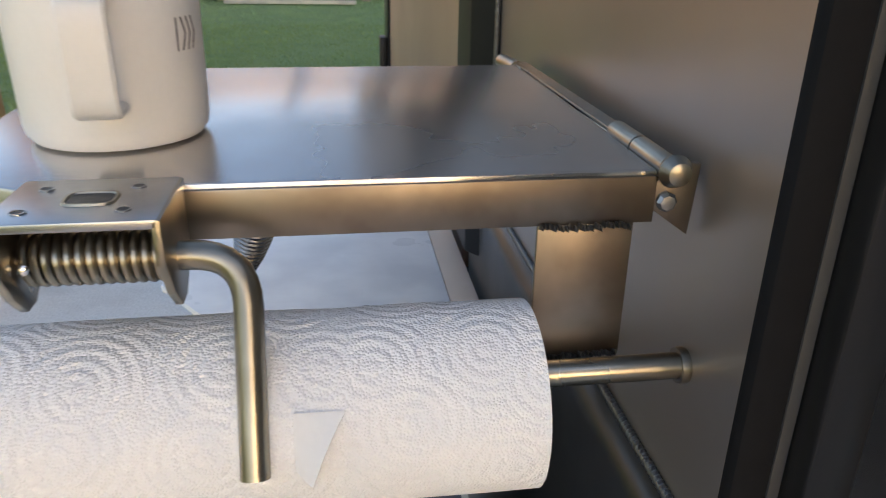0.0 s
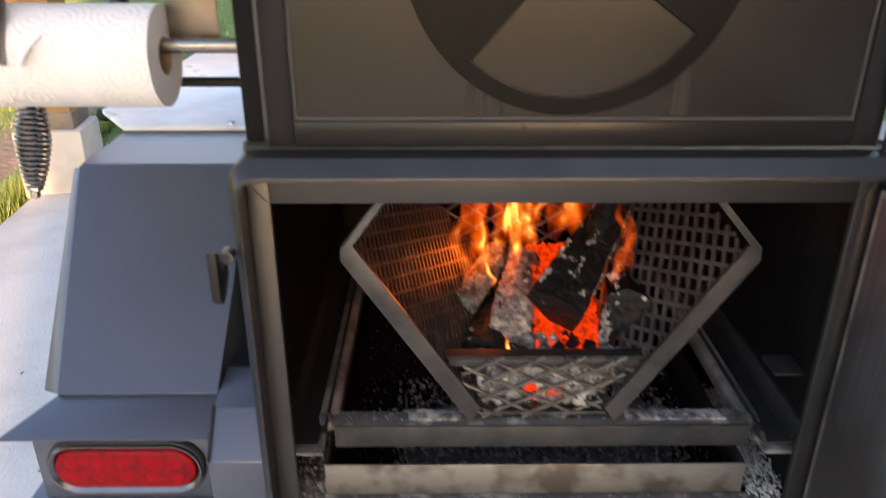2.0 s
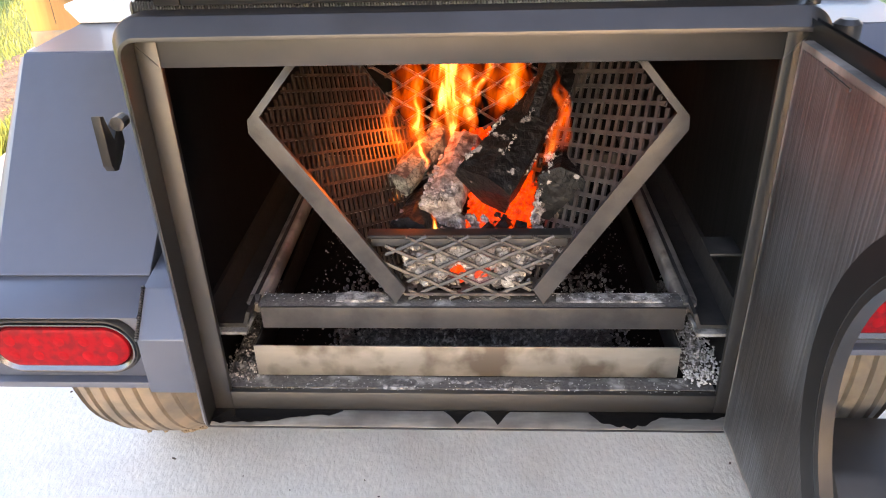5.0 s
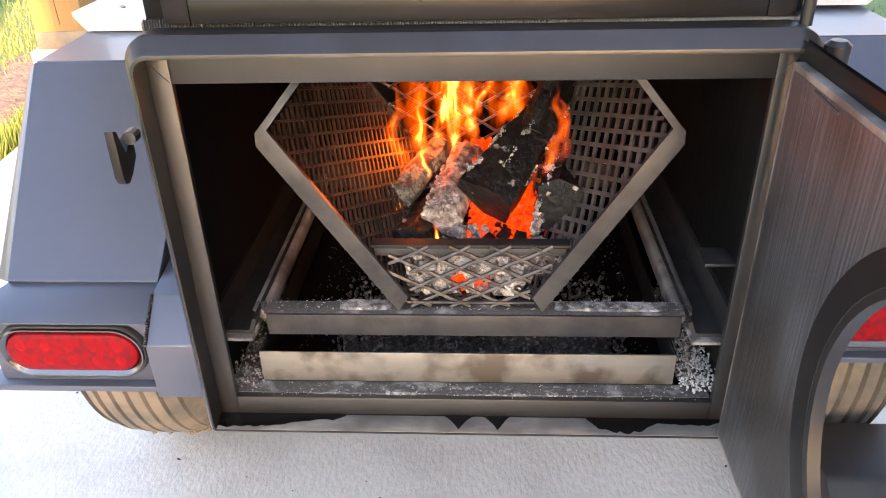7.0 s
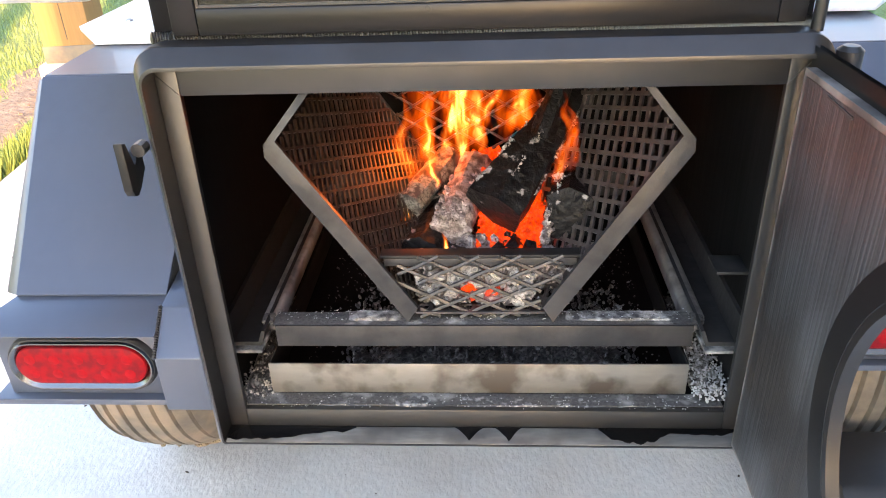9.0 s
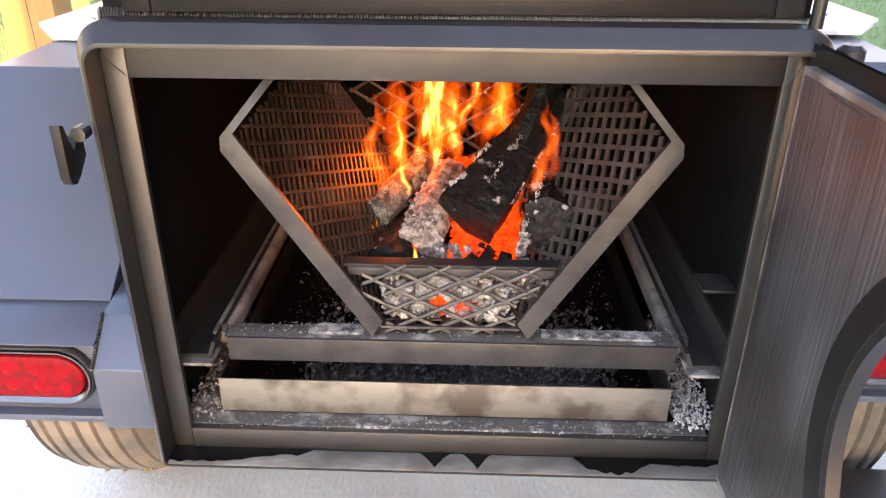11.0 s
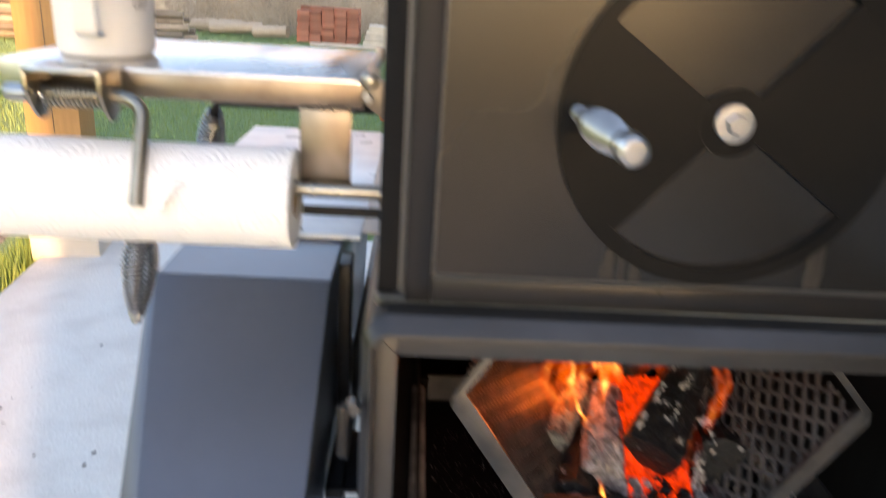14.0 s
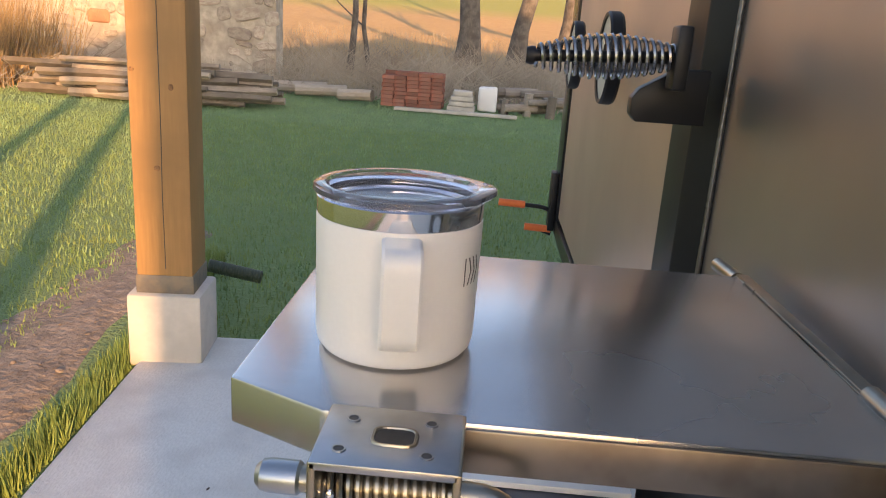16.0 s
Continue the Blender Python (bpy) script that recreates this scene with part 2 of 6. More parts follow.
def crackle(m, scale, width, colour, bump=0.6, depth=0.004):
    """Draws a net of cracks over a burnt surface."""
    n, l = m.node_tree.nodes, m.node_tree.links
    p = n["Principled BSDF"]
    tc, warp, vor, cut, mix = n.new("ShaderNodeTexCoord"), n.new("ShaderNodeTexNoise"), n.new("ShaderNodeTexVoronoi"), n.new("ShaderNodeMapRange"), n.new("ShaderNodeMix")
    warp.inputs["Scale"].default_value, warp.inputs["Detail"].default_value = scale * 0.6, 5
    add = n.new("ShaderNodeMix")
    add.data_type, add.blend_type = "RGBA", "ADD"
    add.inputs["Factor"].default_value = 1.6 / scale
    l.new(tc.outputs["Object"], warp.inputs[0])
    l.new(tc.outputs["Object"], add.inputs["A"])
    l.new(warp.outputs["Color"], add.inputs["B"])
    vor.feature = "DISTANCE_TO_EDGE"
    vor.inputs["Scale"].default_value = scale
    l.new(add.outputs["Result"], vor.inputs["Vector"])
    cut.inputs["From Max"].default_value = width
    l.new(vor.outputs["Distance"], cut.inputs[0])
    mix.data_type = "RGBA"
    old = p.inputs["Base Color"].links[0].from_socket
    l.new(cut.outputs[0], mix.inputs["Factor"])
    mix.inputs["A"].default_value = tuple(colour) + (1,)
    l.new(old, mix.inputs["B"])
    l.new(mix.outputs["Result"], p.inputs["Base Color"])
    b = n.new("ShaderNodeBump")
    b.inputs["Strength"].default_value, b.inputs["Distance"].default_value = bump, depth
    l.new(cut.outputs[0], b.inputs["Height"])
    if p.inputs["Normal"].links:
        l.new(p.inputs["Normal"].links[0].from_socket, b.inputs["Normal"])
    l.new(b.outputs[0], p.inputs["Normal"])


CRUST = material("cracked_ash_crust", (0.46, 0.40, 0.37), 0.95, 0.0, 120, 0.6, 1.0, second=(0.12, 0.095, 0.085), big=75, bump_size=0.005)
crackle(CRUST, 190, 0.05, (0.15, 0.12, 0.11), 0.6, 0.003)
crackle(CHAR, 75, 0.035, (0.003, 0.003, 0.003), 0.45, 0.004)
crackle(BARK, 170, 0.07, (0.03, 0.026, 0.024))
GREASE = material("brown_grease", (0.010, 0.008, 0.0065), 0.6, 0.0, 40, 0.3, 0.1)
JAMB = material("black_jamb_paint", (0.010, 0.010, 0.011), 0.8, 0.0, 60, 0.2, 0.05)
DISC = material("black_damper_plate", (0.006, 0.006, 0.006), 0.35, 0.0, 30, 0.25, 0.05, second=(0.009, 0.008, 0.007), big=6)
for _m in (DISC, JAMB):
    _m.node_tree.nodes["Principled BSDF"].inputs["Specular IOR Level"].default_value = 0.1
# chamber door's mirrored tan is put into the metal's base colour
CHAMBER = material("reflection_tan_sheet", (0.52, 0.41, 0.33), 0.46, 0.8, 5, 0.08, 0.03, second=(0.46, 0.36, 0.29), big=2)
SPRING = material("spring_wire", (0.32, 0.31, 0.30), 0.28, 1.0, 60, 0.15, 0.03)
# dark brown stands in for shade on the mug's steel lining
INSIDE = material("shaded_mug_inside", (0.035, 0.022, 0.018), 0.35, 0.0, 60, 0.2, 0.0)
DUSTED = material("ash_dusted_steel", (0.095, 0.088, 0.081), 0.75, 0.0, 260, 0.8, 0.6, second=(0.36, 0.345, 0.32), big=26, bump_size=0.002, low=0.54, high=0.68)
# pale base carries the highlight along the tray's side bars
TRAYBAR = material("pale_steel_bar", (0.36, 0.33, 0.30), 0.48, 0.4, 60, 0.3, 0.1, second=(0.14, 0.128, 0.118), big=20)
SPECK = material("dark_grit", (0.06, 0.045, 0.035), 0.9, 0.0, 60, 0.4, 0.0)
_n, _l = SHELF.node_tree.nodes, SHELF.node_tree.links
_tan = _n.new("ShaderNodeTangent")
_tan.direction_type, _tan.axis = "RADIAL", "X"
_l.new(_tan.outputs[0], _n["Principled BSDF"].inputs["Tangent"])
_n["Principled BSDF"].inputs["Anisotropic"].default_value = 0.85
SEAT = material("rubbed_seat_bar", (0.082, 0.080, 0.078), 0.44, 0.75, 30, 0.15, 0.06, second=(0.070, 0.068, 0.066), big=7)
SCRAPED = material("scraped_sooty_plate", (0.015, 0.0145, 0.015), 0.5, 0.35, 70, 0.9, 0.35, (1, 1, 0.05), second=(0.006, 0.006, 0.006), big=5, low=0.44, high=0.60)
DARKRAIL = material("near_black_rail", (0.012, 0.0115, 0.011), 0.6, 0.2, 90, 0.4, 0.25, second=(0.022, 0.020, 0.019), big=24)
FLAKE = material("flaky_pale_ash", (0.44, 0.41, 0.375), 0.95, 0.0, 130, 0.45, 1.0, second=(0.19, 0.165, 0.15), big=60, bump_size=0.004)
crackle(FLAKE, 150, 0.045, (0.10, 0.085, 0.08), 0.6, 0.003)
CHOCKBLACK = material("black_plastic", (0.02, 0.02, 0.021), 0.5, 0.0, 60, 0.2, 0.1)


# ---- modelling helpers ----
ORIGIN = {}


def thing(name, at, label, category, group="", kind=""):
    ob = new(name)
    ob.location = at
    ob.empty_display_size = 0.05
    ORIGIN[ob.name] = Vector(at)
    return tagged(ob, label, category, group, kind)


def part(name, bm, mat, parent=None, label="", smooth=32, category="", group="", kind=""):
    """Links a bmesh, built in world metres, as one mesh object under a thing or a part."""
    off = ORIGIN[parent.name] if parent else Vector((0, 0, 0))
    me = bpy.data.meshes.new(name)
    bmesh.ops.recalc_face_normals(bm, faces=bm.faces)
    if smooth:
        cut = radians(smooth)
        for f in bm.faces:
            f.smooth = True
        for e in bm.edges:
            e.smooth = len(e.link_faces) == 2 and e.calc_face_angle(9) < cut
    bmesh.ops.translate(bm, verts=bm.verts, vec=-off)
    bm.to_mesh(me)
    bm.free()
    for m in mat if isinstance(mat, (list, tuple)) else [mat]:
        me.materials.append(m)
    ob = new(name, me)
    if parent:
        ob.parent = parent
    ORIGIN[ob.name] = off
    return tagged(ob, label, category, group, kind)


def box(bm, lo, hi, bevel=0.0, seg=2, turn=None):
    made = bmesh.ops.create_cube(bm, size=1)["verts"]
    size, mid = Vector(hi) - Vector(lo), (Vector(hi) + Vector(lo)) / 2
    for v in made:
        v.co = Vector(a * b for a, b in zip(v.co, size)) + mid
    if bevel:
        edges = list({e for v in made for e in v.link_edges})
        made = list({v for f in bmesh.ops.bevel(bm, geom=edges, offset=bevel, segments=seg, profile=0.5, affect="EDGES")["faces"] for v in f.verts} | {v for v in made if v.is_valid})
    if turn:
        bmesh.ops.transform(bm, matrix=turn, verts=made)
    return bm


def prism(bm, points, axis, a, b, bevel=0.0, turn=None):
    """A polygon in the two other axes, drawn out along the axis from a to b."""
    def at(p, d):
        return {"x": (d, p[0], p[1]), "y": (p[0], d, p[1]), "z": (p[0], p[1], d)}[axis]
    lower = [bm.verts.new(at(p, a)) for p in points]
    upper = [bm.verts.new(at(p, b)) for p in points]
    faces = [bm.faces.new(lower), bm.faces.new(upper[::-1])]
    n = len(points)
    for i in range(n):
        faces.append(bm.faces.new((lower[i], upper[i], upper[(i + 1) % n], lower[(i + 1) % n])))
    verts = lower + upper
    if bevel:
        edges = list({e for f in faces for e in f.edges})
        verts = list({v for f in bmesh.ops.bevel(bm, geom=edges, offset=bevel, segments=2, profile=0.5, affect="EDGES")["faces"] for v in f.verts} | {v for v in verts if v.is_valid})
    if turn:
        bmesh.ops.transform(bm, matrix=turn, verts=verts)
    return bm


def tube(bm, points, radius, sides=12, caps=True):
    """A round bar along the points; radius may be a list."""
    pts = [Vector(p) for p in points]
    radii = radius if isinstance(radius, (list, tuple)) else [radius] * len(pts)
    rings, side = [], None
    for i, p in enumerate(pts):
        ahead = (pts[min(i + 1, len(pts) - 1)] - pts[max(i - 1, 0)]).normalized()
        if side is None:
            side = ahead.orthogonal().normalized()
        side = (side - ahead * side.dot(ahead)).normalized()
        up = ahead.cross(side)
        rings.append([bm.verts.new(p + radii[i] * (math.cos(a) * side + math.sin(a) * up)) for a in (2 * math.pi * k / sides for k in range(sides))])
    for r, s in zip(rings, rings[1:]):
        for k in range(sides):
            bm.faces.new((r[k], r[(k + 1) % sides], s[(k + 1) % sides], s[k]))
    if caps:
        bm.faces.new(rings[0][::-1]), bm.faces.new(rings[-1])
    return bm


def coil(start, end, radii, turns, per=14):
    """Points of a helix from start to end; radii: its radius at even steps along it."""
    a, b = Vector(start), Vector(end)
    ahead = (b - a).normalized()
    side = ahead.orthogonal().normalized()
    up = ahead.cross(side)
    n = int(turns * per)
    out = []
    for i in range(n + 1):
        t = i / n
        r = float(np.interp(t, np.linspace(0, 1, len(radii)), radii))
        w = 2 * math.pi * turns * t
        out.append(a.lerp(b, t) + r * (math.cos(w) * side + math.sin(w) * up))
    return out


def lathe(bm, profile, at, axis=(0, 0, 1), sides=40):
    """Turns a profile of (radius, distance along the axis) round the axis at a place."""
    ahead = Vector(axis).normalized()
    side = ahead.orthogonal().normalized()
    up = ahead.cross(side)
    rings = []
    for r, d in profile:
        mid = Vector(at) + ahead * d
        rings.append([bm.verts.new(mid)] if r < 1e-6 else [bm.verts.new(mid + r * (math.cos(a) * side + math.sin(a) * up)) for a in (2 * math.pi * k / sides for k in range(sides))])
    for r, s in zip(rings, rings[1:]):
        for k in range(sides):
            j = (k + 1) % sides
            face = [r[k % len(r)], r[j % len(r)], s[j % len(s)], s[k % len(s)]]
            face = [v for i, v in enumerate(face) if v not in face[:i]]
            if len(face) > 2:
                bm.faces.new(face)
    return bm


def bent(points, bend, steps=6):
    """A path with its inner corners rounded."""
    pts = [Vector(p) for p in points]
    out = [pts[0]]
    for a, b, c in zip(pts, pts[1:], pts[2:]):
        p, q = b + (a - b).normalized() * bend, b + (c - b).normalized() * bend
        out += [p.lerp(b, t).lerp(b.lerp(q, t), t) for t in (k / steps for k in range(steps + 1))]
    return out + [pts[-1]]


def bm_new():
    return bmesh.new()


def jagged(bm, amount, scale, seed=0):
    """Uneven surface for rough things."""
    for v in bm.verts:
        v.co += amount * noise.noise_vector(v.co * scale + Vector((seed * 7.3, 0, 0)))
    return bm


# ---- ground, slab and house ----
def ground_height(x, y):
    # hillside heightened to give the shelf a golden reflection
    rise = max(0.0, y - 14.5)
    return -0.03 + 0.035 * min(rise, 165) + 0.0012 * min(rise, 165) ** 2


def make_ground():
    bm = bm_new()
    xs = sorted({round(s * v, 2) for s in (1, -1) for v in [0, 1, 2, 3, 4, 5, 6, 8, 10, 12, 15, 18, 22, 28, 36, 50, 70, 110, 180, 300, 500]})
    ys = [-500, -300, -150, -80, -40, -20, -10, -5, -3, -1, 0, 1, 2, 3, 4, 5, 6, 8, 10, 12, 13, 14, 15, 16, 17, 18, 20, 22, 25, 28, 32, 37, 43, 50, 60, 70, 80, 110, 180, 300, 500]
    grid = [[bm.verts.new((x, y, ground_height(x, y) + (0.02 * noise.noise((x * 0.7, y * 0.7, 0)) if y > 4 else 0))) for x in xs] for y in ys]
    for a, b in zip(grid, grid[1:]):
        for i in range(len(xs) - 1):
            bm.faces.new((a[i], a[i + 1], b[i + 1], b[i]))
    return part("ground", bm, LAWN, None, "green mown lawn that turns into dry meadow uphill, painted sunlit gold", 60, "lawn", kind="structure")


def lawn_material():
    m = bpy.data.materials.new("lawn_and_meadow")
    m.use_nodes = True
    n, l = m.node_tree.nodes, m.node_tree.links
    p = n["Principled BSDF"]
    p.inputs["Roughness"].default_value = 0.95
    tc = n.new("ShaderNodeTexCoord")
    sep = n.new("ShaderNodeSeparateXYZ")
    l.new(tc.outputs["Object"], sep.inputs[0])

    def noisy(scale, detail):
        t = n.new("ShaderNodeTexNoise")
        t.inputs["Scale"].default_value, t.inputs["Detail"].default_value = scale, detail
        l.new(tc.outputs["Object"], t.inputs[0])
        return t

    def blend(fac, a, b):
        x = n.new("ShaderNodeMix")
        x.data_type = "RGBA"
        l.new(fac, x.inputs["Factor"])
        for key, c in (("A", a), ("B", b)):
            if isinstance(c, tuple):
                x.inputs[key].default_value = c + (1,)
            else:
                l.new(c, x.inputs[key])
        return x.outputs["Result"]

    fine, mid, wide = noisy(55, 5), noisy(4, 5), noisy(0.5, 4)
    green = blend(fine.outputs[0], (0.11, 0.18, 0.055), (0.27, 0.36, 0.14))
    green = blend(mid.outputs[0], green, (0.17, 0.26, 0.11))
    dry = blend(mid.outputs[0], (0.20, 0.165, 0.105), (0.40, 0.32, 0.19))
    add = n.new("ShaderNodeMath")
    add.operation = "MULTIPLY_ADD"
    l.new(wide.outputs[0], add.inputs[0])
    add.inputs[1].default_value = 2.5
    l.new(sep.outputs["Y"], add.inputs[2])
    edge = n.new("ShaderNodeMapRange")
    edge.inputs["From Min"].default_value, edge.inputs["From Max"].default_value = 15.0, 16.2
    l.new(add.outputs[0], edge.inputs[0])
    near = blend(edge.outputs[0], green, dry)
    up = n.new("ShaderNodeMapRange")
    up.inputs["From Min"].default_value, up.inputs["From Max"].default_value = 45, 52
    l.new(add.outputs[0], up.inputs[0])
    # gold bands put the low sun's orange on the hillside into the colour
    gold = n.new("ShaderNodeMapRange")
    gold.inputs["From Min"].default_value, gold.inputs["From Max"].default_value = 23, 31
    l.new(add.outputs[0], gold.inputs[0])
    near = blend(gold.outputs[0], near, blend(mid.outputs[0], (0.42, 0.25, 0.10), (0.62, 0.40, 0.17)))
    high = n.new("ShaderNodeMapRange")
    high.inputs["From Min"].default_value, high.inputs["From Max"].default_value = 62, 78
    l.new(add.outputs[0], high.inputs[0])
    near = blend(up.outputs[0], near, (0.34, 0.33, 0.08))
    l.new(blend(high.outputs[0], near, (0.60, 0.37, 0.15)), p.inputs["Base Color"])
    b = n.new("ShaderNodeBump")
    b.inputs["Strength"].default_value, b.inputs["Distance"].default_value = 0.9, 0.04
    l.new(fine.outputs[0], b.inputs["Height"])
    l.new(b.outputs[0], p.inputs["Normal"])
    return m


LAWN = lawn_material()
make_ground()

SLAB_TURN = pose(-1.16, 2.9, 0, 0, 0, 5)
bm = bm_new()
box(bm, (0, -9.0, -0.16), (9.0, 0.0, 0), 0.012, turn=SLAB_TURN)
slab = part("pavement", bm, CONCRETE, None, "pale broom-finished concrete patio slab", 30, "patio slab", kind="structure")

# house walls and roof added behind and beside, whose corner throws the long shade
WALLPAINT = material("unseen_wall_grey", (0.20, 0.192, 0.178), 0.8, 0.0, 30, 0.06, 0.1, (8, 1, 0.4), second=(0.17, 0.163, 0.15), big=2)
DIMWALL = material("dark_dimming_wall", (0.12, 0.115, 0.108), 0.85, 0.0, 30, 0.1, 0.1, (1, 8, 0.4), second=(0.10, 0.095, 0.09), big=2)
bm = bm_new()
prism(bm, [(3.67, -0.02), (19.9, -0.02), (19.9, 8.35), (11.8, 12.15), (3.67, 8.35)], "y", -9.3, -9.0)
part("wall_south", bm, WALLPAINT, None, "unseen grey house wall added to cast the long shade", 30, "wall", kind="structure")
bm = bm_new()
prism(bm, [(1.10, 7.30), (11.8, 12.33), (22.5, 7.30), (22.5, 7.12), (11.8, 12.155), (1.10, 7.12)], "y", -14.0, -8.9)
part("roof", bm, WALLPAINT, None, "unseen plain gable roof with a wide eave, added for its shade", 30, "roof", kind="structure")
# dark wall added to dim sky and reflections from the right
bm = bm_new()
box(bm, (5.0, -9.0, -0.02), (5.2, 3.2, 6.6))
part("wall_east", bm, DIMWALL, None, "dark wall added beside the patio to dim reflections", 30, "wall", kind="structure")


# ---- the cooker: firebox below, upright cabinet above ----
XC = 0.670
cooker = thing("barbecue_smoker", (XC, 0.7, 0.40), "dark steel trailer smoker with an open firebox under an upright cabinet", "smoker")


def ring(bm, x0, x1, z0, z1, w, y0, y1, bevel=0.0, top=None):
    """A rectangular frame in the x-z plane out of four bars, with w as their width."""
    top = top or w
    box(bm, (x0, y0, z0), (x0 + w, y1, z1), bevel)
    box(bm, (x1 - w, y0, z0), (x1, y1, z1), bevel)
    box(bm, (x0 + w, y0, z0), (x1 - w, y1, z0 + w), bevel)
    box(bm, (x0 + w, y0, z1 - top), (x1 - w, y1, z1), bevel)
    return bm


FX0, FX1, FZ0, FZ1, FY0, FY1 = 0.349, 0.991, 0.398, 0.882, 0.311, 1.02


def rounded(x0, x1, z0, z1, r, low, n=7):
    pts = []
    for cx, cz, a0, rr in ((x1 - r, z1 - r, 0, r), (x0 + r, z1 - r, 90, r), (x0 + low, z0 + low, 180, low), (x1 - low, z0 + low, 270, low)):
        pts += [(cx + rr * math.cos(radians(a0 + 90 * k / n)), cz + rr * math.sin(radians(a0 + 90 * k / n))) for k in range(n + 1)]
    return pts


def shell(bm, outer, inner, y0, y1):
    """An open tube between two outlines with the same number of points."""
    n = len(outer)
    def loop(f, y):
        return [bm.verts.new((o[0] + (q[0] - o[0]) * f, y, o[1] + (q[1] - o[1]) * f)) for o, q in zip(outer, inner)]
    front = [loop(f, y0 + d) for f, d in ((0, 0.0165), (0.05, 0.0140), (0.70, 0.0020), (0.80, 0.0004), (0.90, 0.0))]
    order = front[:1] + [loop(0, y1), loop(1, y1), loop(1, y0)] + front[::-1]
    for a, b in zip(order, order[1:]):
        for k in range(n):
            bm.faces.new((a[k], a[(k + 1) % n], b[(k + 1) % n], b[k]))


bm = bm_new()
shell(bm, rounded(FX0, FX1, FZ0, FZ1, 0.028, 0.006), rounded(FX0 + 0.012, FX1 - 0.012, FZ0 + 0.011, FZ1 - 0.020, 0.016, 0.004), FY0, FY1)
part("firebox_shell", bm, EDGE, cooker, "rounded dark steel firebox shell", 24)
SX0, SX1, SZ0, SZ1 = FX0 + 0.012, FX1 - 0.012, FZ0 + 0.012, FZ1 - 0.0115
for lo, hi in (((SX0, SZ0), (SX0 + 0.0225, SZ1)), ((SX1 - 0.021, SZ0), (SX1, SZ1)), ((SX0 + 0.0225, SZ0), (SX1 - 0.021, SZ0 + 0.0262)), ((SX0 + 0.0225, SZ1 - 0.0405), (SX1 - 0.021, SZ1))):
    part("seat_bar", box(bm_new(), (lo[0], 0.341, lo[1]), (hi[0], 0.349, hi[1]), 0.0012), SEAT, cooker, "flat steel bar that the firebox door closes on")
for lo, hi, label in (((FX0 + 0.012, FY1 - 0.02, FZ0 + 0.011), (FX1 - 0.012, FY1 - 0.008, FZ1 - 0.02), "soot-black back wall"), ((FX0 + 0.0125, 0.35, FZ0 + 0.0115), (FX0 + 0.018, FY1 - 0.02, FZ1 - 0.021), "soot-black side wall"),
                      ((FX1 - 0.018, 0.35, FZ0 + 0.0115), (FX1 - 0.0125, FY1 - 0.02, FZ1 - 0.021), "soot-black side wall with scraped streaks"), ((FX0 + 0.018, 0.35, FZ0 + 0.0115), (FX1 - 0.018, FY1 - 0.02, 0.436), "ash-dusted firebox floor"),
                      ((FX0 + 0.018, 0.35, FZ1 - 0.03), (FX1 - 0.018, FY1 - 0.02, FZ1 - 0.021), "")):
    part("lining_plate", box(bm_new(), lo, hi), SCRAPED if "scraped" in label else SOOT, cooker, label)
part("ledge_plate", box(bm_new(), (FX0 + 0.033, 0.3495, 0.4362), (FX1 - 0.033, 0.3715, 0.4375)), DUSTED, cooker, "ash-dusted ledge behind the sill")
part("sill_plate", box(bm_new(), (FX0 + 0.0125, 0.3125, 0.4085), (FX1 - 0.0125, 0.3405, 0.4098), 0.0003), SILL, cooker, "bare scraped steel sill")

for x, s in ((SX0, 1), (SX1, -1)):
    part("mitre_joint", tube(bm_new(), [(x + s * 0.0005, 0.3408, SZ1 - 0.018), (x + s * 0.021, 0.3408, SZ1 - 0.0393)], 0.0007, 5), INK, cooker)

# cabinet body with its side sheet
CX0, CX1 = 0.362, 0.978
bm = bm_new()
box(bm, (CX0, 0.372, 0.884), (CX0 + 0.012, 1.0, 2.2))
part("side_sheet", bm, STEEL_SIDE, cooker, "bare steel side sheet, tan reflections put into its base colour")
bm = bm_new()
box(bm, (CX1 - 0.012, 0.372, 0.884), (CX1, 1.0, 2.2))
box(bm, (CX0 + 0.012, 0.95, 0.884), (CX1 - 0.012, 0.96, 2.2))
box(bm, (CX0 + 0.012, 0.385, 2.19), (CX1 - 0.012, 0.95, 2.2))
part("cabinet_body", bm, STEEL, cooker)
bm = bm_new()
ring(bm, CX0 - 0.001, CX1 + 0.001, 0.884, 2.2, 0.026, 0.362, 0.374, 0.004)
part("door_jamb", bm, JAMB, cooker)

part("door_gap", ring(bm_new(), 0.3805, 0.9720, 0.8845, 2.19, 0.0060, 0.3608, 0.3625), INK, cooker)

# cabinet door: raised border, set-back panel, round damper
door = part("cabinet_door", ring(bm_new(), 0.387, 0.966, 0.886, 2.18, 0.025, 0.344, 0.366, 0.002), STEEL, cooker, "dark steel cabinet door with a raised border")
bm = bm_new()
box(bm, (0.412, 0.350, 0.911), (0.941, 0.366, 2.155))
part("door_panel", bm, PANEL, door)
part("door_groove", ring(bm_new(), 0.4118, 0.9412, 0.9107, 2.1553, 0.003, 0.3485, 0.3508), INK, door)
HUB = (0.668, 1.070)
bm = bm_new()


def sector(r0, r1, a0, a1, n=40):
    out = [(HUB[0] + r1 * math.cos(a0 + (a1 - a0) * k / n), HUB[1] + r1 * math.sin(a0 + (a1 - a0) * k / n)) for k in range(n + 1)]
    if r0 > 0:
        out += [(HUB[0] + r0 * math.cos(a1 - (a1 - a0) * k / n), HUB[1] + r0 * math.sin(a1 - (a1 - a0) * k / n)) for k in range(n + 1)]
    return out


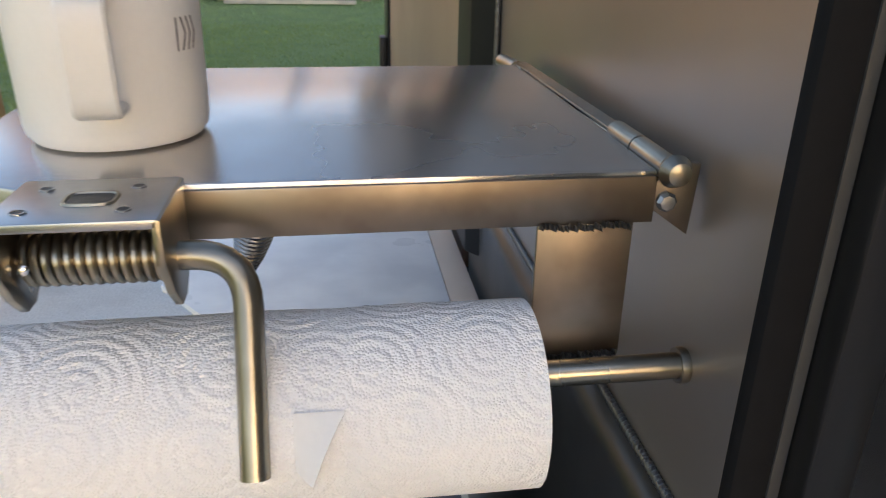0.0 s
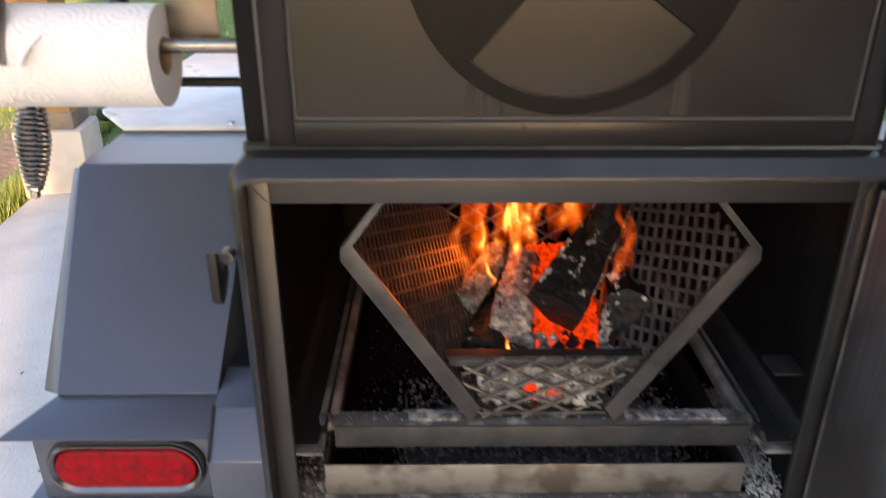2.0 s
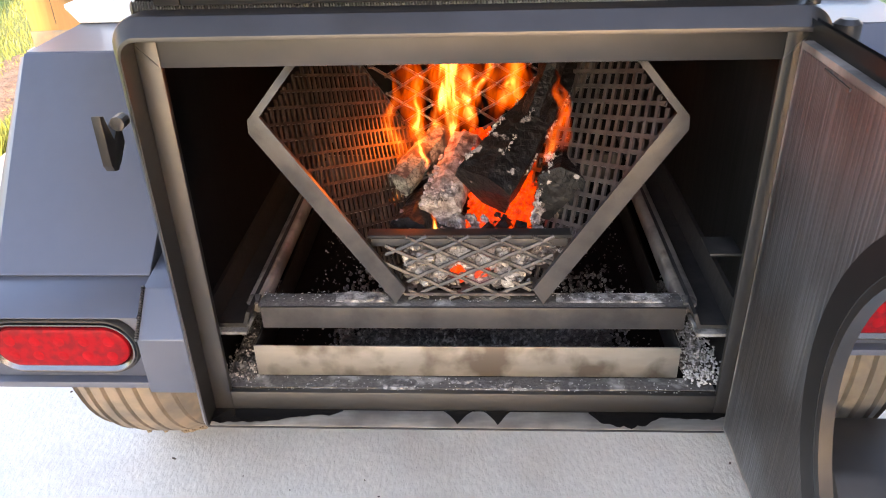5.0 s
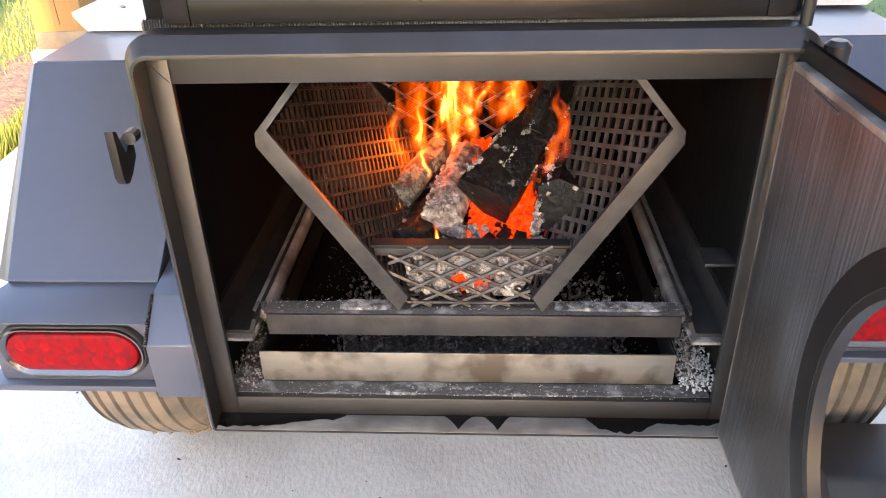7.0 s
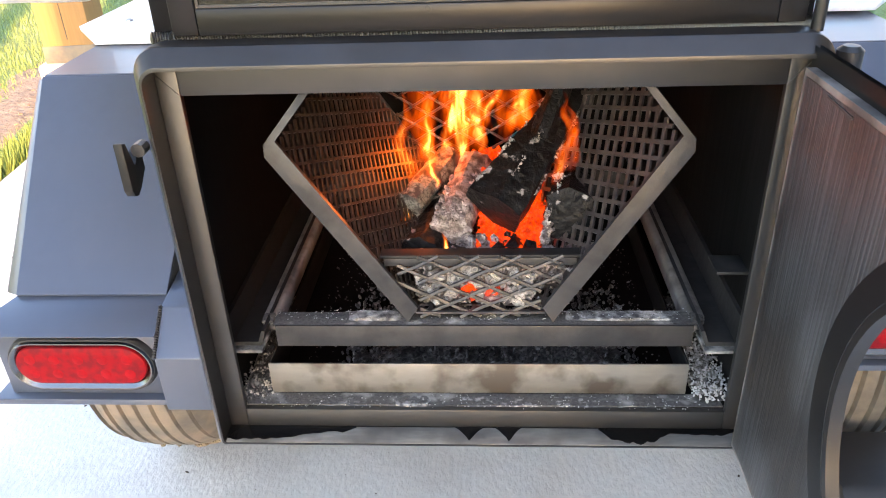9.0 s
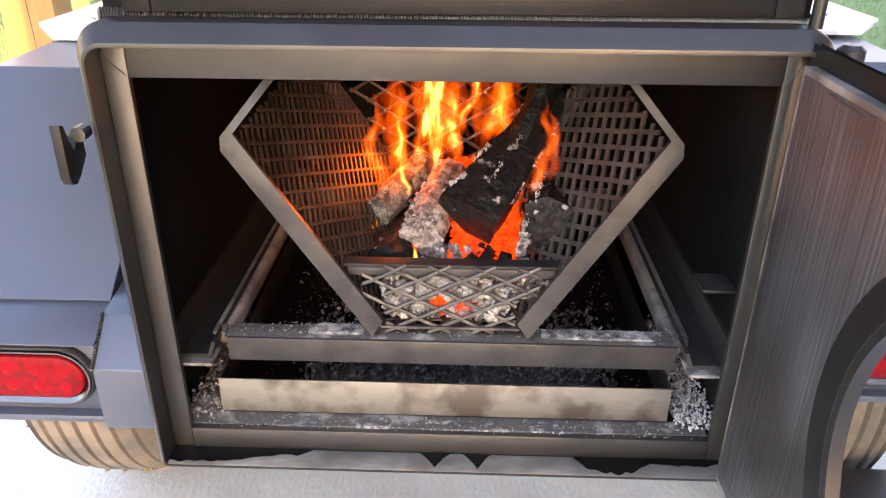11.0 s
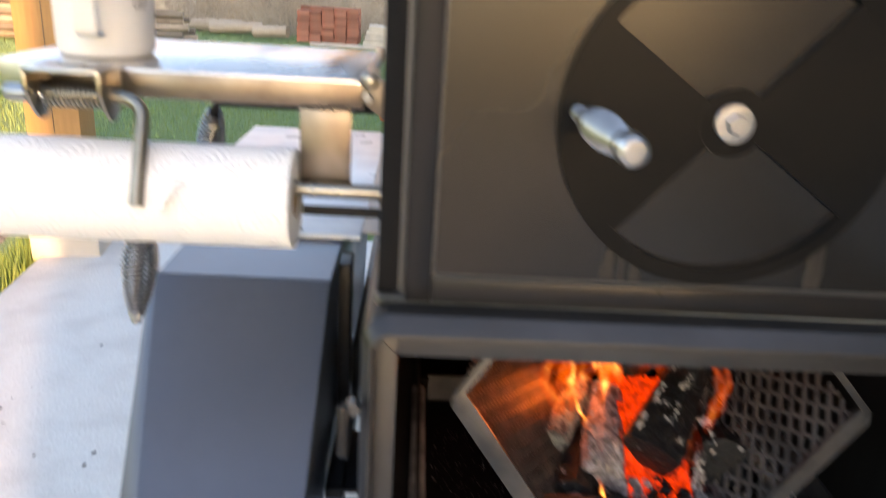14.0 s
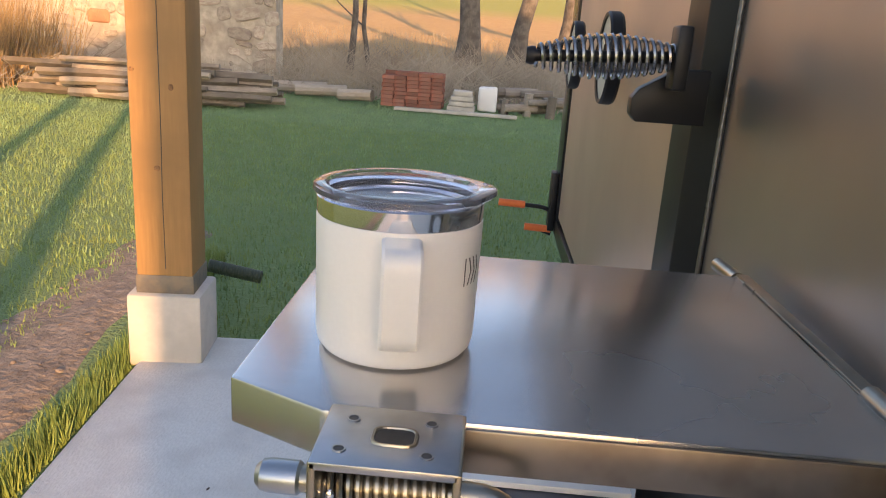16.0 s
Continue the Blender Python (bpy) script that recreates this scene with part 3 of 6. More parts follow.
def slice_plate(bm, pts, y0, y1):
    """A plate from two matching arcs, outer then inner reversed."""
    h = len(pts) // 2
    o, i = pts[:h], pts[h:][::-1]
    loops = [[bm.verts.new((p[0], y, p[1])) for p in line] for y in (y0, y1) for line in (o, i)]
    fo, fi, bo, bi = loops
    for k in range(h - 1):
        bm.faces.new((fo[k], fo[k + 1], fi[k + 1], fi[k]))
        bm.faces.new((bo[k], bi[k], bi[k + 1], bo[k + 1]))
        bm.faces.new((fo[k], bo[k], bo[k + 1], fo[k + 1]))
        bm.faces.new((fi[k], fi[k + 1], bi[k + 1], bi[k]))
    for k in (0, h - 1):
        bm.faces.new((fo[k], fi[k], bi[k], bo[k]))


A = radians(229), radians(325), radians(409), radians(505), radians(589)
slice_plate(bm, sector(0.138, 0.153, radians(229), radians(589), 90), 0.343, 0.350)
slice_plate(bm, sector(0.004, 0.138, A[1], A[2], 30), 0.3432, 0.350)
slice_plate(bm, sector(0.004, 0.138, A[3], A[4], 30), 0.3432, 0.350)
slice_plate(bm, sector(0.003, 0.030, radians(0), radians(360), 30), 0.3425, 0.350)
damper = part("damper_disc", bm, DISC, door, "black round damper plate with two wedge openings", 25)
bm = bm_new()
lathe(bm, [(0, 0), (0.017, 0), (0.0175, 0.003), (0.0165, 0.0045), (0.006, 0.005)], (HUB[0], 0.3425, HUB[1]), (0, -1, 0))
lathe(bm, [(0.0095, 0.004), (0.0095, 0.011), (0.008, 0.0125), (0, 0.0125)], (HUB[0], 0.3425, HUB[1]), (0, -1, 0), 6)
part("hub_bolt", bm, ZINC, damper, "zinc hex bolt with washer")
KA, KB = Vector((0.532, 0.343, 1.071)), Vector((0.543, 0.197, 1.070))
KNOB = [(0.0, 0.0), (0.008, 0.0), (0.008, 0.006)]
for k in range(26):
    d = 0.008 + k * 0.0042
    r = float(np.interp(k, (0, 5, 11, 16, 22, 26), (0.0070, 0.0110, 0.0150, 0.0157, 0.0135, 0.0098)))
    KNOB += [(r - 0.0012, d), (r, d + 0.0010), (r, d + 0.0030), (r - 0.0012, d + 0.0042)]
KNOB += [(0.0095, 0.118), (0.0095, 0.121), (0.0115, 0.125), (0.0128, 0.131), (0.0128, 0.138), (0.0110, 0.1435), (0.008, 0.146), (0, 0.1465)]
part("damper_handle", lathe(bm_new(), KNOB, KA, KB - KA, 32), SATIN, damper, "bright turned metal spindle handle with fine grooves", 18)

# brown grease that has run down from the damper
random.seed(8)
for x, w, top in ((0.577, 0.007, 0.946), (0.590, 0.004, 0.940), (0.603, 0.006, 0.936), (0.777, 0.007, 0.962), (0.770, 0.004, 0.955)):
    bm = bm_new()
    rows = []
    for k in range(9):
        t = k / 8
        half = w * (0.6 + 0.4 * t) * random.uniform(0.85, 1.1) / 1.0
        z = top - (top - 0.9155) * t
        rows.append([bm.verts.new((x - half, 0.3499, z)), bm.verts.new((x - half * 0.5, 0.3494, z)), bm.verts.new((x + half * 0.5, 0.3494, z)), bm.verts.new((x + half, 0.3499, z))])
    for r, q in zip(rows, rows[1:]):
        for k in range(3):
            bm.faces.new((r[k], r[k + 1], q[k + 1], q[k]))
    part("grease_run", bm, GREASE, door, "brown grease run below the damper", 60)

catch = part("door_catch", box(bm_new(), (0.340, 0.338, 1.296), (0.3615, 0.412, 1.304), 0.002), BLACK, cooker, "black catch bar at the cabinet edge")
part("catch_tip", lathe(bm_new(), [(0, 0), (0.006, 0), (0.0065, 0.004), (0.004, 0.010), (0, 0.011)], (0.350, 0.412, 1.300), (0, 1, 0), 12), BLACK, catch)

# hinge tube on the door's far side
bm = bm_new()
tube(bm, [(0.974, 0.338, 0.936), (0.974, 0.338, 1.06)], 0.011, 20)
hinge = part("door_hinge", bm, EDGE, cooker, "steel hinge barrel")
bm = bm_new()
tube(bm, [(0.974, 0.338, 0.880), (0.974, 0.338, 0.94)], 0.0055, 14)
part("hinge_pin", bm, EDGE, hinge)

# weld between firebox and cabinet
bm = bm_new()
random.seed(3)
for k in range(230):
    x = CX0 + (CX1 - CX0) * k / 229
    lathe(bm, [(0, -0.0030), (0.0052, -0.0020), (0.0078, 0), (0.0052, 0.0020), (0, 0.0030)], (x, 0.3565 + random.uniform(-0.0006, 0.0006), 0.8815), (1, 0.35, 0), 9)
for k in range(150):
    y = 0.365 + 0.62 * k / 149
    lathe(bm, [(0, -0.004), (0.003, -0.0025), (0.0042, 0), (0.003, 0.0025), (0, 0.004)], (CX0 - 0.0015, y, 0.8825), (0.25, 1, 0), 7)
part("weld", bm, WELD, cooker, "rippled weld bead", 60)

# angle post at the cabinet's back corner, and the cook chamber door beyond it
bm = bm_new()
prism(bm, [(0.334, 0.970), (0.361, 0.935), (0.372, 0.935), (0.372, 1.08), (0.345, 1.08), (0.334, 1.06)], "z", 0.80, 2.2, 0.002)
part("corner_post", bm, BLACK, cooker, "black painted corner post with a weld seam")
bm = bm_new()
tube(bm, [(0.358, 0.937, 0.88 + k * 0.004) for k in range(320)], [0.0030 + 0.0009 * noise.noise((k * 0.9, 0, 3)) for k in range(320)], 8)
part("seam_weld", bm, WELD, cooker, smooth=60)
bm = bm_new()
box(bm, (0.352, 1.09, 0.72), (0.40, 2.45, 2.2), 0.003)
chamber = part("chamber_door", bm, CHAMBER, cooker, "steel side door of the cook chamber, tan reflections in its base colour")
bm = bm_new()
box(bm, (0.345, 2.455, 0.66), (0.40, 2.60, 2.2), 0.003)
box(bm, (0.345, 1.09, 0.66), (0.40, 2.45, 0.712), 0.003)
part("chamber_frame", bm, STEEL, cooker)
bm = bm_new()
box(bm, (0.40, 1.0, 0.66), (0.978, 2.60, 2.2))
part("chamber_body", bm, STEEL, cooker)

# latch bracket and spring handle on the corner post
bm = bm_new()
prism(bm, [(0.255, 1.195), (0.262, 1.187), (0.335, 1.187), (0.335, 1.245), (0.30, 1.245), (0.262, 1.222), (0.255, 1.212)], "y", 0.925, 0.945, 0.0015)
bracket = part("latch_bracket", bm, BLACK, cooker, "black latch bracket with a rounded nose")
bm = bm_new()
box(bm, (0.283, 0.872, 1.225), (0.298, 0.905, 1.288), 0.003)
part("latch_plate", bm, BLACK, bracket)
bm = bm_new()
tube(bm, coil((0.286, 0.886, 1.257), (0.146, 0.879, 1.25), [0.011, 0.017, 0.021, 0.021, 0.016, 0.010], 18), 0.0022, 6)
part("spring_grip", bm, SPRING, bracket, "bright coil spring handle")
bm = bm_new()
tube(bm, [(0.29, 0.886, 1.257), (0.142, 0.879, 1.25)], 0.0062, 12)
lathe(bm, [(0, 0), (0.009, 0), (0.0095, 0.004), (0.008, 0.009), (0, 0.009)], (0.146, 0.879, 1.25), (-1, 0, 0), 16)
part("handle_rod", bm, BLACK, bracket)


def dial(at, r):
    g = thing("dial_thermometer", at, "round dial thermometer with a chrome rim", "thermometer", "thermometers on the chamber door")
    part("case", lathe(bm_new(), [(0, 0.0), (r * 0.96, 0.0), (r, 0.004), (r, 0.017), (r * 0.97, 0.02), (r * 0.9, 0.019), (r * 0.9, 0.016)], at, (-1, 0, 0), 48), BLACK, g)
    part("face", lathe(bm_new(), [(0, 0.0165), (r * 0.9, 0.0165)], at, (-1, 0, 0), 48), GAUGE, g, "pale dial face")
    part("stem", tube(bm_new(), [(at[0], at[1], at[2]), (0.352, at[1], at[2])], 0.006, 12), CHROME, g, "chrome stem")
    return g


dial((0.275, 1.185, 1.246), 0.063)
dial((0.270, 1.591, 1.240), 0.063)

# toggle clamp with orange grips at the far end of the chamber
clamp = thing("toggle_clamp", (0.335, 2.50, 0.67), "black toggle clamp with two orange dipped grips", "clamp")
part("base", box(bm_new(), (0.322, 2.47, 0.67), (0.344, 2.53, 0.86), 0.004), BLACK, clamp)
for x0, z0, x1, z1 in ((0.245, 0.747, 0.16, 0.750), (0.335, 0.672, 0.25, 0.675)):
    part("arm", tube(bm_new(), bent([(0.336, 2.49, z0 - 0.015), (0.30, 2.49, z0 - 0.003), (x0 - 0.01, 2.49, z0)], 0.012), 0.007, 10), BLACK, clamp)
    part("grip", tube(bm_new(), [(x0, 2.49, z0), (x1, 2.49, z1)], 0.012, 14), ORANGE, clamp, "orange dipped grip")


# ---- firebox door, standing open ----
fdoor = thing("firebox_door", (0.97, 0.0, 0.42), "dark scuffed steel firebox door standing wide open", "door")
DX0, DX1 = 0.957, 0.972
VY, VZ = -0.030, 0.645


def plate_with_hole(bm, y0, y1, z0, z1, r, x0, x1, n=48):
    """A plate in the y-z plane with a round hole."""
    ys, hole, rim = [], [], []
    for k in range(n):
        a = 2 * math.pi * (k + 0.5) / n
        c, s = math.cos(a), math.sin(a)
        hole.append((VY + r * c, VZ + r * s))
        reach = min((y1 - VY) / c if c > 1e-6 else (y0 - VY) / c if c < -1e-6 else 9, (z1 - VZ) / s if s > 1e-6 else (z0 - VZ) / s if s < -1e-6 else 9)
        rim.append((VY + reach * c, VZ + reach * s))
    corners = [(y1, z1), (y0, z1), (y0, z0), (y1, z0)]
    for x in (x0, x1):
        hv = [bm.verts.new((x, *p)) for p in hole]
        rv = [bm.verts.new((x, *p)) for p in rim]
        for k in range(n):
            j = (k + 1) % n
            face = [hv[k], rv[k]]
            for c in corners:
                a0 = math.atan2(rim[k][1] - VZ, rim[k][0] - VY) % (2 * math.pi)
                a1 = math.atan2(rim[j][1] - VZ, rim[j][0] - VY) % (2 * math.pi)
                ac = math.atan2(c[1] - VZ, c[0] - VY) % (2 * math.pi)
                if a0 < ac < (a1 if a1 > a0 else a1 + 2 * math.pi):
                    face.append(bm.verts.new((x, *c)))
            bm.faces.new(face + [rv[j], hv[j]])
        ys.append(hv)
    for k in range(n):
        j = (k + 1) % n
        bm.faces.new((ys[0][k], ys[0][j], ys[1][j], ys[1][k]))
    bmesh.ops.remove_doubles(bm, verts=bm.verts, dist=1e-5)
    return bm


part("inner_plate", plate_with_hole(bm_new(), -0.300, 0.300, 0.425, 0.850, 0.163, DX0, DX0 + 0.010), SCUFF, fdoor, "scuffed plate with brown heat streaks")
bm = bm_new()
for y0, y1, z0, z1 in ((-0.305, -0.30, 0.42, 0.856), (0.30, 0.305, 0.42, 0.856), (-0.30, 0.30, 0.42, 0.425), (-0.30, 0.30, 0.85, 0.856)):
    box(bm, (DX0 + 0.0005, y0, z0), (DX0 + 0.0098, y1, z1))
part("plate_edge", bm, TRAYBAR, fdoor)
part("outer_plate", plate_with_hole(bm_new(), -0.325, 0.318, 0.405, 0.872, 0.168, DX0 + 0.010, DX0 + 0.015), STEEL, fdoor)
bm = bm_new()
lathe(bm, [(0.163, 0.0), (0.190, 0.0), (0.190, 0.001), (0.1895, 0.0015), (0.1635, 0.0015), (0.163, 0.001), (0.163, 0.0)], (DX0, VY, VZ), (-1, 0, 0), 64)
part("vent_ring", bm, BLACK, fdoor, "black ring round the vent opening", 25)
bm = bm_new()
lathe(bm, [(0.1555, -0.010), (0.163, -0.010), (0.163, 0.001), (0.1555, 0.001), (0.1555, -0.010)], (DX0, VY, VZ), (-1, 0, 0), 64)
part("vent_collar", bm, EDGE, fdoor, "bright-edged collar")
part("slot", prism(bm_new(), [(0.250, 0.8485), (0.202, 0.8465), (0.202, 0.8445), (0.250, 0.8465)], "x", 0.9560, 0.9572), INK, fdoor)
for z in (0.55, 0.845):
    part("hinge_knuckle", lathe(bm_new(), [(0, -0.025), (0.010, -0.025), (0.0115, -0.022), (0.0115, 0.022), (0.007, 0.026), (0, 0.027)], (0.998, 0.318, z), (0, 0, 1), 18), EDGE, fdoor)

# hook on the firebox's side for the door latch
hook = thing("latch_hook", (0.335, 0.305, 0.78), "dark steel latch hook welded to the firebox side", "hook")
bm = bm_new()
prism(bm, [(0.286, 0.754), (0.290, 0.747), (0.297, 0.745), (0.306, 0.750), (0.322, 0.764), (0.322, 0.788), (0.312, 0.784), (0.302, 0.772), (0.294, 0.800), (0.287, 0.802)], "x", 0.332, 0.341, 0.001)
part("hook_plate", bm, BLACK, hook)
bm = bm_new()
tube(bm, [(0.344, 0.308, 0.787), (0.344, 0.322, 0.787)], 0.007, 10)
part("weld_stub", bm, WELD, hook)


# ---- grate basket, tray and ash pan ----
tray = thing("grate_tray", (XC, 0.55, 0.51), "steel sled frame dusted with ash that carries the grate", "tray")
bm = bm_new()
box(bm, (0.424, 0.378, 0.504), (0.920, 0.382, 0.5335), 0.001)
part("front_bar", bm, GRATE, tray, "angle-iron front bar dusted with ash")
part("top_flange", box(bm_new(), (0.420, 0.382, 0.530), (0.924, 0.409, 0.5335), 0.001), DUSTED, tray, "ash-dusted top of the front bar")
for s in (-1, 1):
    x, w = XC + s * 0.256, 0.012 if s > 0 else 0.0110
    part("side_bar", box(bm_new(), (x - w, 0.396, 0.5335 - 2 * w), (x + w, 0.80, 0.5345), w * 0.6, 4), TRAYBAR, tray, "square side bar with its highlight in the pale colour")
    part("corner_weld", jagged(box(bm_new(), (x - 0.008, 0.384, 0.533), (x + 0.007, 0.402, 0.5375), 0.003), 0.002, 90, s + 3), DUSTED, tray, "ash-crusted weld")
bm = bm_new()
box(bm, (0.43, 0.80, 0.505), (0.91, 0.805, 0.55))
part("back_bar", bm, GRATE, tray)

for s in (-1, 1):
    rail = thing("tray_rail", (XC + s * 0.285, 0.6, 0.52), "dark angle-iron rail on the firebox wall", "rail", "tray rails")
    bm = bm_new()
    x = XC + s * 0.303
    prism(bm, [(x, 0.550), (x - s * 0.005, 0.550), (x - s * 0.010, 0.522), (x - s * 0.040, 0.522), (x - s * 0.046, 0.538), (x - s * 0.050, 0.537), (x - s * 0.043, 0.517), (x, 0.517)], "y", 0.362, 0.95, 0.0)
    # left rail in a darker steel than the right one
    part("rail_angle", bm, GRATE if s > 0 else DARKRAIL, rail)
    part("rail_foot", box(bm_new(), (min(x - s * 0.002, x - s * 0.046), 0.352, 0.5125), (max(x - s * 0.002, x - s * 0.046), 0.395, 0.5168), 0.001), DUSTED, rail, "ash-dusted front foot")
    if s > 0:
        part("tab", box(bm_new(), (0.938, 0.385, 0.598), (0.973, 0.425, 0.602), 0.001), GRATE, rail)

grate = thing("fire_basket", (XC, 0.6, 0.54), "fire basket of flat bar with perforated steel sides", "fire grate")
BASKET = [(0.585, 0.535), (0.437, 0.755), (0.510, 0.843), (0.826, 0.843), (0.901, 0.755), (0.757, 0.535)]


MIDB = (XC, 0.70)


def inset(poly, w):
    out = []
    n = len(poly)
    for i in range(n):
        a, b, c = Vector(poly[i - 1]), Vector(poly[i]), Vector(poly[(i + 1) % n])
        d0, d1 = (b - a).normalized(), (c - b).normalized()
        n0, n1 = Vector((-d0.y, d0.x)), Vector((-d1.y, d1.x))
        if n0.dot(Vector(MIDB) - b) < 0:
            n0 = -n0
        if n1.dot(Vector(MIDB) - b) < 0:
            n1 = -n1
        k = (n0 + n1) / (1 + n0.dot(n1))
        out.append(tuple(b + k * w))
    return out


def clipped(poly, at, cut):
    """The outline with the corners at the given places cut off."""
    out = []
    for k, q in enumerate(poly):
        if k not in at:
            out.append(q)
            continue
        a, b, c = Vector(poly[k - 1]), Vector(q), Vector(poly[(k + 1) % len(poly)])
        out += [tuple(b + (a - b).normalized() * cut), tuple(b + (c - b).normalized() * cut)]
    return out


def inset_by(poly, widths):
    """The outline drawn in by its own width along each edge."""
    out, n = [], len(poly)
    for k in range(n):
        lines = []
        for a, b, w in ((poly[k - 1], poly[k], widths[k - 1]), (poly[k], poly[(k + 1) % n], widths[k])):
            a, b = Vector(a), Vector(b)
            d = (b - a).normalized()
            q = Vector((-d.y, d.x))
            if q.dot(Vector(MIDB) - a) < 0:
                q = -q
            lines.append((a + q * w, d))
        (a, d), (c, e) = lines
        det = d.x * -e.y + e.x * d.y
        s = ((c.x - a.x) * -e.y + e.x * (c.y - a.y)) / det
        out.append(tuple(a + d * s))
    return out


for y, name in ((0.384, "front_frame"), (0.80, "back_frame")):
    bm = bm_new()
    inner = inset_by(BASKET, (0.0215, 0.008, 0.008, 0.008, 0.0215, 0.020))
    outer = clipped(BASKET, (1, 4), 0.009)
    inner = [inner[k] for k in (0, 1, 1, 2, 3, 4, 4, 5)]
    n = len(outer)
    rows = []
    for d, shrink in ((0.0, 0.0012), (0.0012, 0.0), (0.006, 0.0)):
        rows.append([bm.verts.new((o[0] + (XC - o[0]) * shrink * 2, y + d, o[1] + (0.7 - o[1]) * shrink * 2)) for o in outer])
    ins = [[bm.verts.new((q[0], y + d, q[1])) for q in inner] for d in (0.0, 0.006)]
    for k in range(n - 1):
        for r, s in ((rows[0], rows[1]), (rows[1], rows[2]), (rows[2], ins[1]), (ins[1], ins[0]), (ins[0], rows[0])):
            bm.faces.new((r[k], r[k + 1], s[k + 1], s[k]))
    for k in (0, n - 1):
        bm.faces.new((rows[0][k], rows[1][k], rows[2][k], ins[1][k], ins[0][k]))
    for v in bm.verts:
        v.co.y += 0.45 * max(0.0, v.co.z - 0.765)
    bmesh.ops.remove_doubles(bm, verts=bm.verts, dist=1e-6)
    part(name, bm, GRATE, grate, "flat-bar frame of the basket" if y < 0.5 else "")
part("cross_bar", box(bm_new(), (0.556, 0.3945, 0.6165), (0.786, 0.4120, 0.6205), 0.001), DARKRAIL, grate)
part("cross_strip", box(bm_new(), (0.560, 0.3945, 0.6065), (0.782, 0.3965, 0.6163), 0.0005), GRATE, grate)


def perforated(bm, a, b, y0, y1, pitch, bar, thick=0.003):
    """A sheet between the x-z points a and b, from y0 to y1, as a square lattice of bars."""
    va, vb = Vector((a[0], 0, a[1])), Vector((b[0], 0, b[1]))
    d = (vb - va).normalized()
    nrm = Vector((-d.z, 0, d.x)) * thick / 2
    length = (vb - va).length

    def bar_between(p, q, half):
        vs = [bm.verts.new(p + half + nrm), bm.verts.new(p - half + nrm), bm.verts.new(q - half + nrm), bm.verts.new(q + half + nrm)]
        ws = [bm.verts.new(p + half - nrm), bm.verts.new(p - half - nrm), bm.verts.new(q - half - nrm), bm.verts.new(q + half - nrm)]
        bm.faces.new(vs), bm.faces.new(ws[::-1])
        for k in range(4):
            bm.faces.new((vs[k], ws[k], ws[(k + 1) % 4], vs[(k + 1) % 4]))

    for k in range(int(length / pitch) + 1):
        p = va + d * k * pitch
        bar_between(p + Vector((0, y0, 0)), p + Vector((0, y1, 0)), d * bar / 2)
    for k in range(int((y1 - y0) / pitch) + 1):
        p = Vector((0, y0 + k * pitch, 0))
        bar_between(va + p, vb + p, Vector((0, bar / 2, 0)))


def diamonds(bm, x0, x1, z0, z1, y, w, h, r, clip=None):
    """Expanded metal in the x-z plane: slanting strands with knuckles."""
    for up in (1, -1):
        for i in range(-40, 60):
            pts = []
            for k in range(0, 80):
                x = x0 + (i * w) + k * w / 2
                z = z0 + k * h / 2 if up > 0 else z1 - k * h / 2
                if z0 - 1e-6 <= z <= z1 + 1e-6 and x0 <= x <= x1 and (clip is None or clip(x, z)):
                    pts.append((x, y + 0.002 * (k % 2), z))
            if len(pts) > 1:
                tube(bm, pts, r, 5)


IN = inset(BASKET, 0.010)


def inside(x, z):
    n = len(IN)
    return all((IN[(k + 1) % n][0] - IN[k][0]) * (z - IN[k][1]) - (IN[(k + 1) % n][1] - IN[k][1]) * (x - IN[k][0]) <= 0 for k in range(n))


def lattice(bm, at, row, col, bar, thick, back):
    """A slanting perforated sheet: bars along two directions from a corner, cut to the basket's outline."""
    r, c = Vector(row), Vector(col)
    nrm = r.cross(c).normalized() * thick / 2
    for along, across in ((r, c), (c, r)):
        half = nrm.cross(along).normalized() * bar / 2
        for k in range(-40, 60):
            run = []
            for s in range(-160, 240):
                q = Vector(at) + across * k + along * (s / 4)
                ok = 0.393 <= q.y <= back and inside(q.x, q.z)
                if ok:
                    run.append(q)
                if run and (not ok or s == 239):
                    if len(run) > 1:
                        a, b = run[0], run[-1]
                        v = [bm.verts.new(x + h + w) for x in (a, b) for h in (half, -half) for w in (nrm, -nrm)]
                        for f in ((0, 2, 6, 4), (1, 5, 7, 3), (0, 4, 5, 1), (2, 3, 7, 6), (0, 1, 3, 2), (4, 6, 7, 5)):
                            bm.faces.new([v[x] for x in f])
                    run = []


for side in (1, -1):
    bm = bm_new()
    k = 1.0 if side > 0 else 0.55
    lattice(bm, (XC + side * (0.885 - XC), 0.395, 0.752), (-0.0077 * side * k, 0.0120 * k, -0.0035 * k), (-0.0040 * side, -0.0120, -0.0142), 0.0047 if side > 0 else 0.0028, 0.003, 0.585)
    part("side_sheet", bm, MESH if side > 0 else SHADEMESH, grate, "perforated steel side sheet" if side > 0 else "perforated steel side sheet darkened for shade", 0, kind="stuff")
bm = bm_new()
diamonds(bm, 0.552, 0.790, 0.5375, 0.6198, 0.392, 0.0476, 0.0235, 0.0026, lambda x, z: abs(x - XC) < 0.078 + (z - 0.54) * 0.48)
part("front_mesh", bm, GRATE, grate, "expanded-metal front screen", 0, kind="stuff")
bm = bm_new()
diamonds(bm, 0.45, 0.89, 0.56, 0.85, 0.640, 0.042, 0.026, 0.0021, lambda x, z: abs(x - XC) < 0.06 + (z - 0.54) * 0.42)
